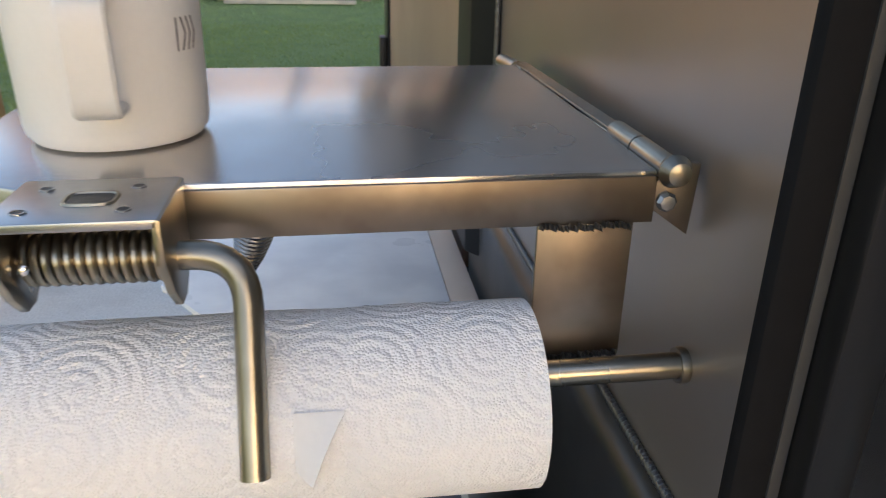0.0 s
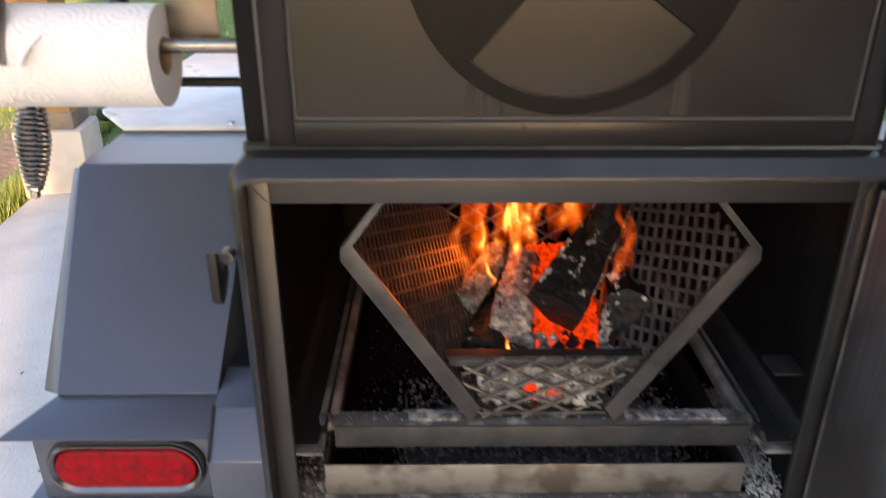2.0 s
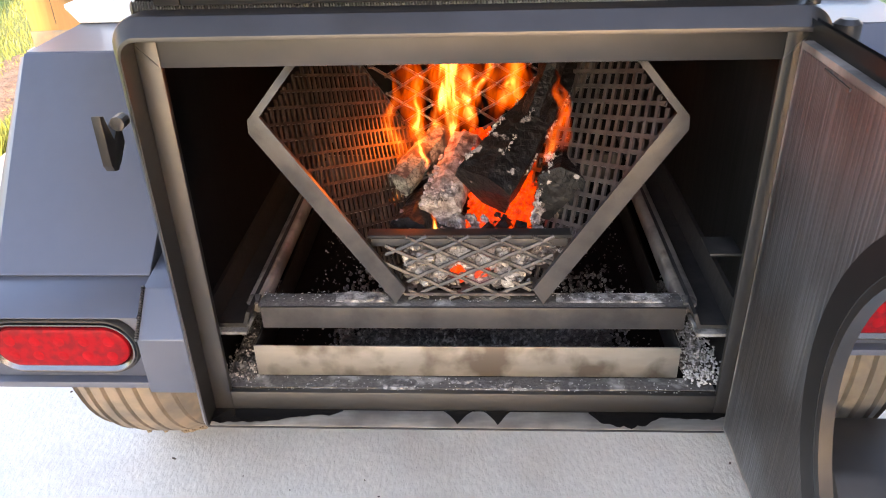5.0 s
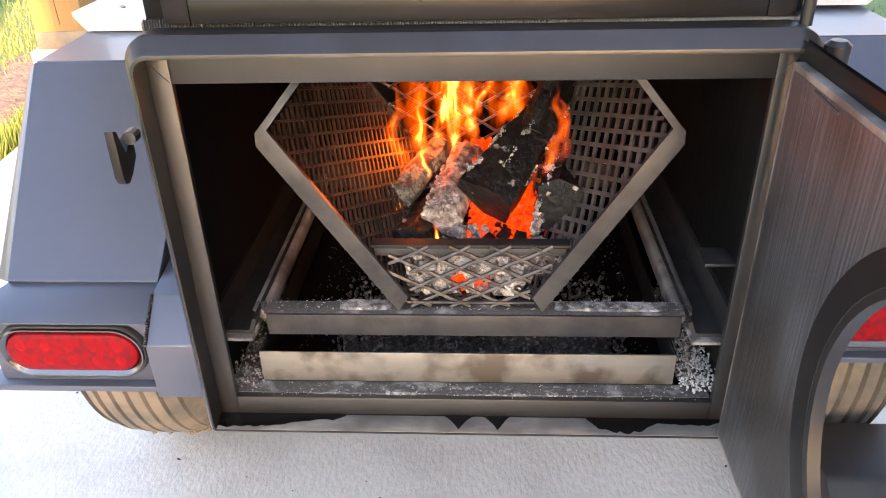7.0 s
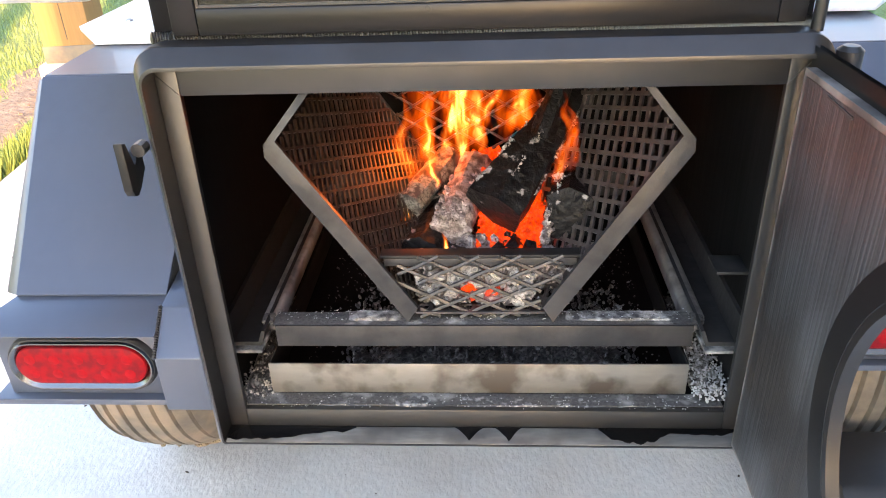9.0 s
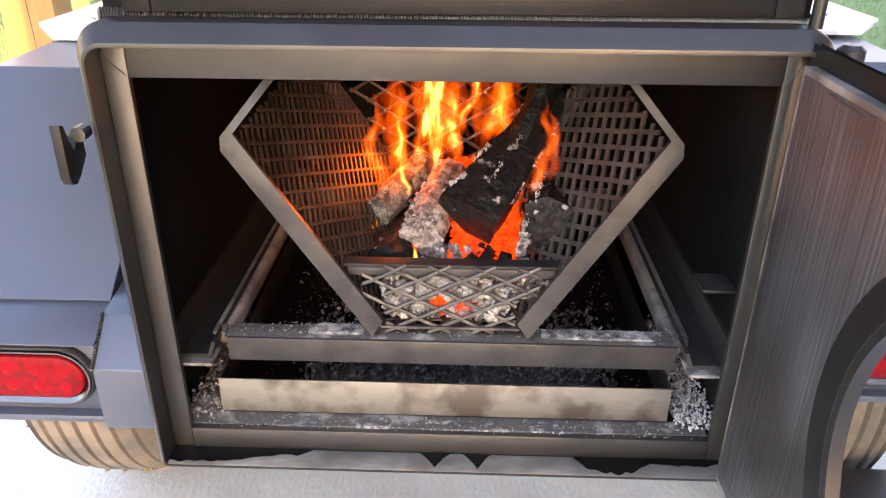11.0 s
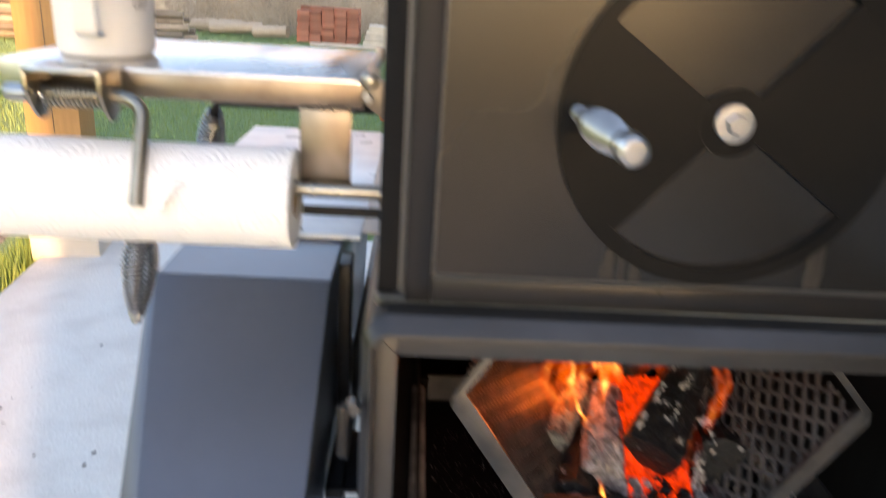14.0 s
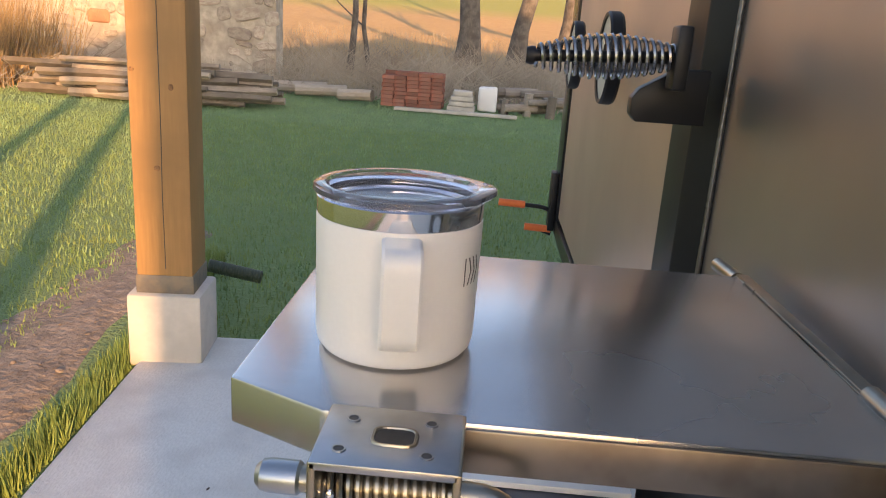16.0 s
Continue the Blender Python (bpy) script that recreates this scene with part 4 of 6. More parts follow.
part("back_mesh", bm, SHADEMESH, grate, "expanded-metal back screen", 0, kind="stuff")
bm = bm_new()
perforated(bm, (0.595, 0.545), (0.747, 0.545), 0.392, 0.80, 0.0172, 0.006)
part("floor_mesh", bm, MESH, grate, "", 0, kind="stuff")

pan = thing("ash_pan", (XC, 0.6, 0.44), "shallow steel ash pan holding grey cinders", "ash pan")
bm = bm_new()
box(bm, (0.411, 0.3685, 0.440), (0.918, 0.3715, 0.4845), 0.0012)
part("front_wall", bm, PAN, pan, "bare steel pan front with dull heat stains")
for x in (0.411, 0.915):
    part("side_wall", box(bm_new(), (x, 0.3715, 0.440), (x + 0.003, 0.90, 0.4845), 0.0008), DARKRAIL, pan, "near-black side wall")
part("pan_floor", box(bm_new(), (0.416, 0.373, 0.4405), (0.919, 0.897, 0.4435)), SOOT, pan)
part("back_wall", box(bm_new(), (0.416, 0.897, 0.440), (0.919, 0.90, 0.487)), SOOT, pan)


def heap(x0, x1, y0, y1, z, high, nx, ny, seed, sharp=24.0):
    """A rough heap of ash or cinders with a ragged outline."""
    bm = bm_new()
    g = []
    for j in range(ny + 1):
        row = []
        for i in range(nx + 1):
            u, v = i / nx, j / ny
            edge = min(1, 4 * min(u, 1 - u)) * min(1, 7 * min(v, 1 - v))
            x, y = x0 + (x1 - x0) * u, y0 + (y1 - y0) * v
            hgt = high * edge * (0.75 + noise.noise((x * 23, y * 23, seed + 9))) * (0.55 + 0.5 * noise.noise((x * 7, y * 7, seed)) + 0.45 * noise.noise((x * sharp * 3, y * sharp * 3, seed + 5)) + 0.3 * abs(noise.noise((x * 260, y * 260, seed))))
            row.append(bm.verts.new((x, y, z + max(-0.002, hgt) - 0.002 * (1 - edge))))
        g.append(row)
    for a, b in zip(g, g[1:]):
        for i in range(nx):
            bm.faces.new((a[i], a[i + 1], b[i + 1], b[i]))
    return bm


cinders = part("cinders", heap(0.47, 0.89, 0.376, 0.56, 0.4425, 0.012, 150, 70, 2, 40), CINDER, None, "loose dark cinders in the ash pan", 0, "cinders", kind="stuff")
part("ash", heap(0.925, 0.972, 0.352, 0.60, 0.4370, 0.012, 40, 150, 4, 60), ASH, None, "white ash spilt beside the pan", 0, "ash", kind="stuff")
part("ash", heap(0.368, 0.412, 0.352, 0.60, 0.4370, 0.010, 26, 110, 6), CINDER, None, "grey ash spilt beside the pan", 0, "ash", kind="stuff")


# ---- logs, embers and flames ----
DROP = Vector((0, 0, -0.006))


def log(name, a, b, section, taper, mat, label, seed, rough=0.10):
    """A log from a to b; section: its outline as (sideways, upwards) about the middle."""
    va, vb = Vector(a) + DROP, Vector(b) + DROP
    ax = (vb - va).normalized()
    right = ax.cross(Vector((0, 0, 1))).normalized()
    up = right.cross(ax)
    low = min(p[1] for p in section)
    lg = thing(name, (va.x, va.y, va.z + low), label, "log", "burning logs")
    bm = bm_new()
    outline = []
    k = len(section)
    for i in range(k):
        p, q = Vector(section[i]), Vector(section[(i + 1) % k])
        outline += [p.lerp(q, t / 6) for t in range(6)]
    n = 30
    rings = []
    for j in range(n + 1):
        t = j / n
        s = 1 + (taper - 1) * t
        mid = va.lerp(vb, t)
        row = []
        for p in outline:
            c = mid + (right * p.x + up * p.y) * s
            w = rough * (noise.noise(c * 28 + Vector((seed, 0, 0))) + 0.6 * noise.noise(c * 75 + Vector((seed, 3, 0))) + 0.4 * noise.noise(c * 190))
            row.append(bm.verts.new(c + (c - mid) * w))
        rings.append(row)
    m = len(outline)
    for r, q in zip(rings, rings[1:]):
        for i in range(m):
            bm.faces.new((r[i], r[(i + 1) % m], q[(i + 1) % m], q[i]))
    for row in (rings[0], rings[-1]):
        mid = sum((v.co for v in row), Vector()) / m
        c = bm.verts.new(mid - ax * 0.004 if row is rings[0] else mid)
        for i in range(m):
            bm.faces.new((row[i], row[(i + 1) % m], c))
    part("charred_log", bm, mat, lg, smooth=40)
    return lg


def disc_outline(r, n=8):
    return [(r * math.cos(2 * math.pi * k / n), r * math.sin(2 * math.pi * k / n)) for k in range(n)]


log("log", (0.690, 0.448, 0.656), (0.797, 0.600, 0.756), [(-0.038, 0.014), (-0.026, 0.034), (0.012, 0.028), (0.036, 0.006), (0.018, -0.038), (-0.014, -0.027)], 0.50, CHAR, "split log charred black, leaning back through the flames", 1, 0.07)
log("log", (0.746, 0.520, 0.715), (0.786, 0.590, 0.800), disc_outline(0.017), 0.85, CHAR, "charred log end behind the fire", 6, 0.16)
log("log", (0.582, 0.498, 0.641), (0.630, 0.592, 0.668), disc_outline(0.0185), 1.05, BARK, "greyish round log burnt at its end", 2, 0.12)
log("log", (0.779, 0.448, 0.650), (0.800, 0.592, 0.648), [(-0.027, -0.030), (-0.028, 0.024), (-0.004, 0.036), (0.024, 0.022), (0.026, -0.020), (0.006, -0.034)], 0.9, CHAR, "round charred log crusted with white ash", 3, 0.10)
log("log", (0.600, 0.436, 0.603), (0.645, 0.592, 0.612), disc_outline(0.029), 0.95, CHAR, "low charred log in the embers", 4, 0.14)
log("log", (0.634, 0.455, 0.628), (0.664, 0.592, 0.656), disc_outline(0.027), 0.9, CRUST, "crumbling log under a cracked pale crust of ash", 5, 0.17)


def lumps(x0, x1, y0, y1, z0, count, size, seed, zspread=0.01):
    random.seed(seed)
    bm = bm_new()
    for k in range(count):
        y = random.uniform(y0, y1)
        x = random.uniform(x0, x1)
        r = size * random.uniform(0.6, 1.5)
        m = Matrix.Translation((x, y, z0 + random.uniform(0, zspread))) @ Euler([random.uniform(0, 6) for _ in range(3)]).to_matrix().to_4x4() @ Matrix.Diagonal((r * random.uniform(0.8, 1.6), r, r * random.uniform(0.5, 0.9), 1))
        made = bmesh.ops.create_icosphere(bm, subdivisions=1, radius=1, matrix=m)["verts"]
        for v in made:
            v.co += 0.35 * r * noise.noise_vector(v.co * 90 + Vector((seed, 0, 0)))
    return bm


part("ash", lumps(0.596, 0.746, 0.400, 0.445, 0.553, 600, 0.0036, 11, 0.050), ASH, None, "pale ash and crumbled charcoal behind the front screen", 30, "ash", kind="stuff")
part("ash", lumps(0.602, 0.740, 0.401, 0.440, 0.552, 90, 0.0115, 17, 0.050), FLAKE, None, "large pale flakes of ash behind the front screen", 30, "ash", kind="stuff")
part("charcoal", lumps(0.585, 0.757, 0.43, 0.59, 0.560, 200, 0.013, 16, 0.045), CHAR, None, "broken charcoal under the fire", 30, "charcoal", kind="stuff")


def slope_bed(x0, x1, y0, y1, z0, rise, count, size, seed):
    """A bank of small coals that climbs towards the back."""
    random.seed(seed)
    bm = bm_new()
    for k in range(count):
        v = random.random()
        x, y = random.uniform(x0, x1) + 0.02 * v, y0 + (y1 - y0) * v
        r = size * random.uniform(0.6, 1.6)
        m = Matrix.Translation((x, y, z0 + DROP.z + rise * v + random.uniform(-0.006, 0.004))) @ Euler([random.uniform(0, 6) for _ in range(3)]).to_matrix().to_4x4() @ Matrix.Diagonal((r * random.uniform(0.8, 1.7), r, r * random.uniform(0.4, 0.8), 1))
        made = bmesh.ops.create_icosphere(bm, subdivisions=1, radius=1, matrix=m)["verts"]
        for w in made:
            w.co += 0.4 * r * noise.noise_vector(w.co * 160 + Vector((seed, 0, 0)))
    return bm


part("embers", slope_bed(0.664, 0.742, 0.424, 0.62, 0.604, 0.062, 3000, 0.0028, 12), EMBER, None, "bank of red glowing embers under the large log", 0, "embers", kind="stuff")
part("embers", slope_bed(0.632, 0.664, 0.48, 0.60, 0.640, 0.030, 240, 0.004, 13), EMBER, None, "red glowing embers between the logs", 0, "embers", kind="stuff")
part("embers", slope_bed(0.650, 0.690, 0.402, 0.425, 0.572, 0.028, 110, 0.004, 15), EMBER, None, "embers glowing through the front screen", 0, "embers", kind="stuff")
part("ash", slope_bed(0.745, 0.753, 0.438, 0.50, 0.622, 0.060, 220, 0.0030, 14), CRUST, None, "white ash crust along the charred log", 0, "ash", kind="stuff")
part("ash", slope_bed(0.720, 0.785, 0.410, 0.440, 0.588, 0.022, 130, 0.0060, 18), CRUST, None, "pale ash at the foot of the logs", 0, "ash", kind="stuff")
part("ash", slope_bed(0.612, 0.650, 0.440, 0.540, 0.648, 0.016, 160, 0.0026, 20), CRUST, None, "crumbs of crust on the burnt log", 0, "ash", kind="stuff")
part("ash", slope_bed(0.628, 0.672, 0.420, 0.450, 0.592, 0.030, 160, 0.0040, 19), CRUST, None, "pale ash on the coals", 0, "ash", kind="stuff")


def ash_line(a, b, count, size, spread, seed):
    """Flat flakes of ash clinging along an edge of a burnt log."""
    random.seed(seed)
    bm = bm_new()
    for k in range(count):
        t = (k + random.random()) / count
        if noise.noise((t * 7, seed, 0)) < 0.0:
            continue
        q = Vector(a).lerp(Vector(b), t) + DROP + Vector([random.uniform(-spread, spread) for _ in range(3)])
        r = size * random.uniform(0.5, 1.5)
        m = Matrix.Translation(q) @ Euler([random.uniform(0, 6) for _ in range(3)]).to_matrix().to_4x4() @ Matrix.Diagonal((r * 1.6, r, r * 0.45, 1))
        made = bmesh.ops.create_icosphere(bm, subdivisions=1, radius=1, matrix=m)["verts"]
        for w in made:
            w.co += 0.4 * r * noise.noise_vector(w.co * 260)
    return bm


for a, b, count, seed in (((0.660, 0.440, 0.690), (0.780, 0.592, 0.775), 120, 51), ((0.724, 0.445, 0.657), (0.815, 0.598, 0.752), 130, 52), ((0.698, 0.440, 0.686), (0.790, 0.58, 0.770), 60, 53),
                          ((0.752, 0.446, 0.630), (0.757, 0.455, 0.676), 60, 54), ((0.760, 0.447, 0.680), (0.790, 0.56, 0.678), 70, 55), ((0.572, 0.497, 0.655), (0.620, 0.62, 0.662), 60, 56)):
    part("ash", ash_line(a, b, count * 2, 0.0012, 0.0022, seed), ASH, None, "flaking white ash along a burnt log", 0, "ash", kind="stuff")


def flame_material():
    """Clear glowing gas: it adds its light to what lies behind; UV x is nearness to the core, UV y the heat."""
    m = bpy.data.materials.new("flame")
    m.use_nodes = True
    n, l = m.node_tree.nodes, m.node_tree.links
    n.remove(n["Principled BSDF"])
    tc, sep = n.new("ShaderNodeTexCoord"), n.new("ShaderNodeSeparateXYZ")
    l.new(tc.outputs["UV"], sep.inputs[0])
    nz = n.new("ShaderNodeTexNoise")
    nz.inputs["Scale"].default_value, nz.inputs["Detail"].default_value = 70, 3
    nz.inputs["Distortion"].default_value = 0.6
    mp = n.new("ShaderNodeMapping")
    mp.inputs["Scale"].default_value = (1, 1, 0.22)
    l.new(tc.outputs["Object"], mp.inputs[0])
    l.new(mp.outputs[0], nz.inputs[0])

    def maths(kind, a, b, c=None):
        x = n.new("ShaderNodeMath")
        x.operation = kind
        for k, v in enumerate((a, b, c)):
            if v is None:
                continue
            if isinstance(v, (int, float)):
                x.inputs[k].default_value = v
            else:
                l.new(v, x.inputs[k])
        return x.outputs[0]

    wisp = maths("MULTIPLY_ADD", nz.outputs[0], 2.2, -1.25)
    val = maths("ADD", wisp, maths("MULTIPLY", sep.outputs["X"], 1.05))
    val = maths("MULTIPLY", val, maths("MINIMUM", maths("MULTIPLY", sep.outputs["X"], 4.0), 1.0))
    val = maths("MULTIPLY", val, sep.outputs["Y"])
    hot = n.new("ShaderNodeValToRGB")
    e = hot.color_ramp.elements
    e[0].position, e[0].color = 0.10, (1.0, 0.075, 0.002, 1)
    e[1].position, e[1].color = 0.95, (1.0, 0.40, 0.07, 1)
    x = hot.color_ramp.elements.new(0.55)
    x.color = (1.0, 0.125, 0.004, 1)
    l.new(val, hot.inputs[0])
    power = n.new("ShaderNodeFloatCurve")
    c = power.mapping.curves[0]
    c.points[0].location, c.points[1].location = (0.0, 0.0), (1.0, 0.40)
    for q in ((0.15, 0.010), (0.45, 0.055), (0.75, 0.125)):
        c.points.new(*q)
    power.mapping.update()
    l.new(val, power.inputs["Value"])
    em, tr, mix = n.new("ShaderNodeEmission"), n.new("ShaderNodeBsdfTransparent"), n.new("ShaderNodeAddShader")
    l.new(hot.outputs[0], em.inputs[0])
    l.new(power.outputs[0], em.inputs[1])
    l.new(tr.outputs[0], mix.inputs[0])
    l.new(em.outputs[0], mix.inputs[1])
    l.new(mix.outputs[0], n["Material Output"].inputs[0])
    return m


FLAME = flame_material()
fire = thing("fire", (XC, 0.6, 0.60), "orange wood flames rising from the logs", "flames")


def tongue(at, height, width, lean, heat, seed):
    """A licking sheet of flame, curled; UV x runs from its edge to the core, UV y is its heat."""
    bm = bm_new()
    uv = bm.loops.layers.uv.new("UVMap")
    n, m = 30, 10
    rows = []
    ang = random.Random(seed).uniform(-0.4, 0.4)
    for j in range(n + 1):
        v = j / n
        w = width * (0.30 + 0.9 * math.sin(math.pi * min(1, v * 0.9 + 0.1))) * (1 - v) ** 0.45
        sway = 0.35 + v
        mid = Vector(at) + DROP + Vector((lean * v + 0.020 * sway * noise.noise((v * 4.0, seed * 3.7, 0)), 0.04 * v + 0.016 * noise.noise((v * 3, seed * 2.1, 4)), height * v))
        row = []
        for i in range(m + 1):
            u = i / m * 2 - 1
            ragged = 1 + 0.45 * noise.noise((1.5 if u > 0 else -1.5, v * 6, seed * 1.3))
            off = Vector((u * w * ragged * math.cos(ang), u * w * math.sin(ang) - 0.35 * width * (1 - u * u), 0))
            row.append(bm.verts.new(mid + off))
        rows.append(row)
    for j in range(n):
        for i in range(m):
            f = bm.faces.new((rows[j][i], rows[j][i + 1], rows[j + 1][i + 1], rows[j + 1][i]))
            for lp, (a, b) in zip(f.loops, ((i, j), (i + 1, j), (i + 1, j + 1), (i, j + 1))):
                u, v = a / m * 2 - 1, b / n
                lp[uv].uv = ((1 - abs(u) ** 1.8) * min(1, v * 5) * min(1, (1 - v) * 3), heat)
    part("flame_tongue", bm, FLAME, fire, smooth=80)


TONGUES = ((0.585, 0.52, 0.650, 0.135, 0.014, -0.014, 0.75), (0.590, 0.56, 0.660, 0.13, 0.018, 0.012, 0.6), (0.606, 0.53, 0.660, 0.125, 0.013, 0.004, 0.85), (0.628, 0.56, 0.665, 0.15, 0.014, 0.000, 0.8),
           (0.646, 0.53, 0.668, 0.160, 0.013, 0.006, 1.2), (0.650, 0.55, 0.680, 0.15, 0.017, 0.000, 0.95), (0.664, 0.57, 0.672, 0.15, 0.015, 0.008, 0.8), (0.686, 0.58, 0.700, 0.12, 0.010, 0.004, 0.9),
           (0.712, 0.59, 0.702, 0.13, 0.017, 0.012, 0.8), (0.728, 0.61, 0.700, 0.13, 0.014, 0.006, 0.7), (0.764, 0.47, 0.672, 0.11, 0.010, 0.012, 0.6), (0.782, 0.50, 0.680, 0.10, 0.011, -0.004, 0.5),
           (0.700, 0.66, 0.690, 0.15, 0.020, 0.01, 0.6), (0.640, 0.64, 0.690, 0.16, 0.022, -0.01, 0.55), (0.616, 0.49, 0.655, 0.050, 0.006, 0.002, 1.0), (0.636, 0.405, 0.585, 0.060, 0.007, -0.003, 1.15), (0.574, 0.485, 0.618, 0.016, 0.009, 0.010, 1.0),
           (0.598, 0.58, 0.655, 0.150, 0.028, 0.0, 0.55), (0.655, 0.61, 0.680, 0.17, 0.034, 0.004, 0.6), (0.728, 0.63, 0.690, 0.15, 0.030, 0.010, 0.6), (0.776, 0.57, 0.655, 0.13, 0.022, 0.0, 0.5))
for k, (x, y, z, h, w, lx, heat) in enumerate(TONGUES):
    tongue((x, min(y, 0.575), z), h, w, lx, heat, k + 1)


# tar that has run out over the firebox sill, and ash dust on the bars
TARS = ((0.362, 0.518, 0.3125, 0.3405, 1), (0.640, 0.677, 0.3125, 0.3405, 2), (0.685, 0.719, 0.3125, 0.3405, 3), (0.812, 0.979, 0.3125, 0.3405, 4))
for x0, x1, y0, y1, seed in TARS:
    bm = bm_new()
    n = 40
    rows = []
    for k in range(n + 1):
        t = k / n
        x = x0 + (x1 - x0) * t
        body = {1: float(np.interp(t, (0, 0.44, 0.62, 0.84, 0.90, 1), (1, 0.92, 0.60, 0.34, 0.48, 0.08))), 2: max(0.05, 1 - abs(2 * t - 0.9)) ** 1.4, 3: max(0.05, 1 - abs(2 * t - 1.1)) ** 1.4, 4: float(np.interp(t, (0, 0.08, 0.2, 0.36, 0.5, 0.85, 1), (0.1, 0.8, 1, 0.95, 0.35, 0.45, 0.1)))}[seed]
        front = y1 - (y1 - y0) * body * (0.78 + 0.4 * abs(noise.noise((x * 60, seed, 0))))
        rows.append([bm.verts.new((x, max(front, 0.3125), 0.4100)), bm.verts.new((x, (max(front, 0.3125) + y1) / 2, 0.4115)), bm.verts.new((x, y1, 0.4108))])
    for r, q in zip(rows, rows[1:]):
        for i in range(2):
            bm.faces.new((r[i], r[i + 1], q[i + 1], q[i]))
    part("tar_run", bm, TAR, None, "glossy black tar run out on the firebox sill", 60, "tar", kind="stuff")
part("ash", heap(0.505, 0.585, 0.388, 0.412, 0.5345, 0.0035, 60, 16, 31), ASH, None, "white ash dust on the front bar", 0, "ash", kind="stuff")
part("ash", heap(0.76, 0.92, 0.388, 0.412, 0.5345, 0.0016, 90, 16, 33), ASH, None, "thin ash dust on the front bar", 0, "ash", kind="stuff")
part("ash", heap(0.40, 0.95, 0.346, 0.369, 0.4355, 0.0035, 160, 12, 35), CINDER, None, "ash dust along the firebox sill", 0, "ash", kind="stuff")
specks = np.random.RandomState(9)
bm = bm_new()
for k in range(620):
    u = specks.rand()
    if u < 0.35:
        p = (specks.uniform(0.42, 0.92), specks.uniform(0.389, 0.412), 0.5353)
    elif u < 0.7:
        p = (specks.uniform(0.40, 0.95), specks.uniform(0.343, 0.368), 0.4372 + 0.002 * specks.rand())
    else:
        p = (specks.uniform(0.43, 0.90), specks.uniform(0.38, 0.75), 0.4440)
    bmesh.ops.create_icosphere(bm, subdivisions=1, radius=1, matrix=Matrix.Translation(p) @ Matrix.Rotation(6 * specks.rand(), 4, "Z") @ Matrix.Diagonal((0.0004 + 0.0018 * specks.rand() ** 3, 0.0004 + 0.0007 * specks.rand(), 0.0004, 1)))
part("ash_flakes", bm, ASHWHITE, None, "scattered white ash flakes", 60, "ash", kind="stuff")

part("ash", lumps(0.926, 0.972, 0.354, 0.58, 0.440, 1100, 0.0015, 41, 0.013), ASHWHITE, None, "crumbs of white ash beside the pan", 0, "ash", kind="stuff")
part("ash", lumps(0.368, 0.411, 0.354, 0.58, 0.440, 600, 0.0014, 42, 0.008), ASH, None, "crumbs of grey ash beside the pan", 0, "ash", kind="stuff")
part("cinders", lumps(0.49, 0.87, 0.378, 0.60, 0.447, 1700, 0.0026, 43, 0.011), CINDER, None, "loose cinders heaped in the ash pan", 0, "cinders", kind="stuff")
part("cinders", lumps(0.44, 0.90, 0.42, 0.80, 0.4445, 900, 0.0011, 44, 0.001), CINDER, None, "scattered cinders on the pan floor", 0, "cinders", kind="stuff")


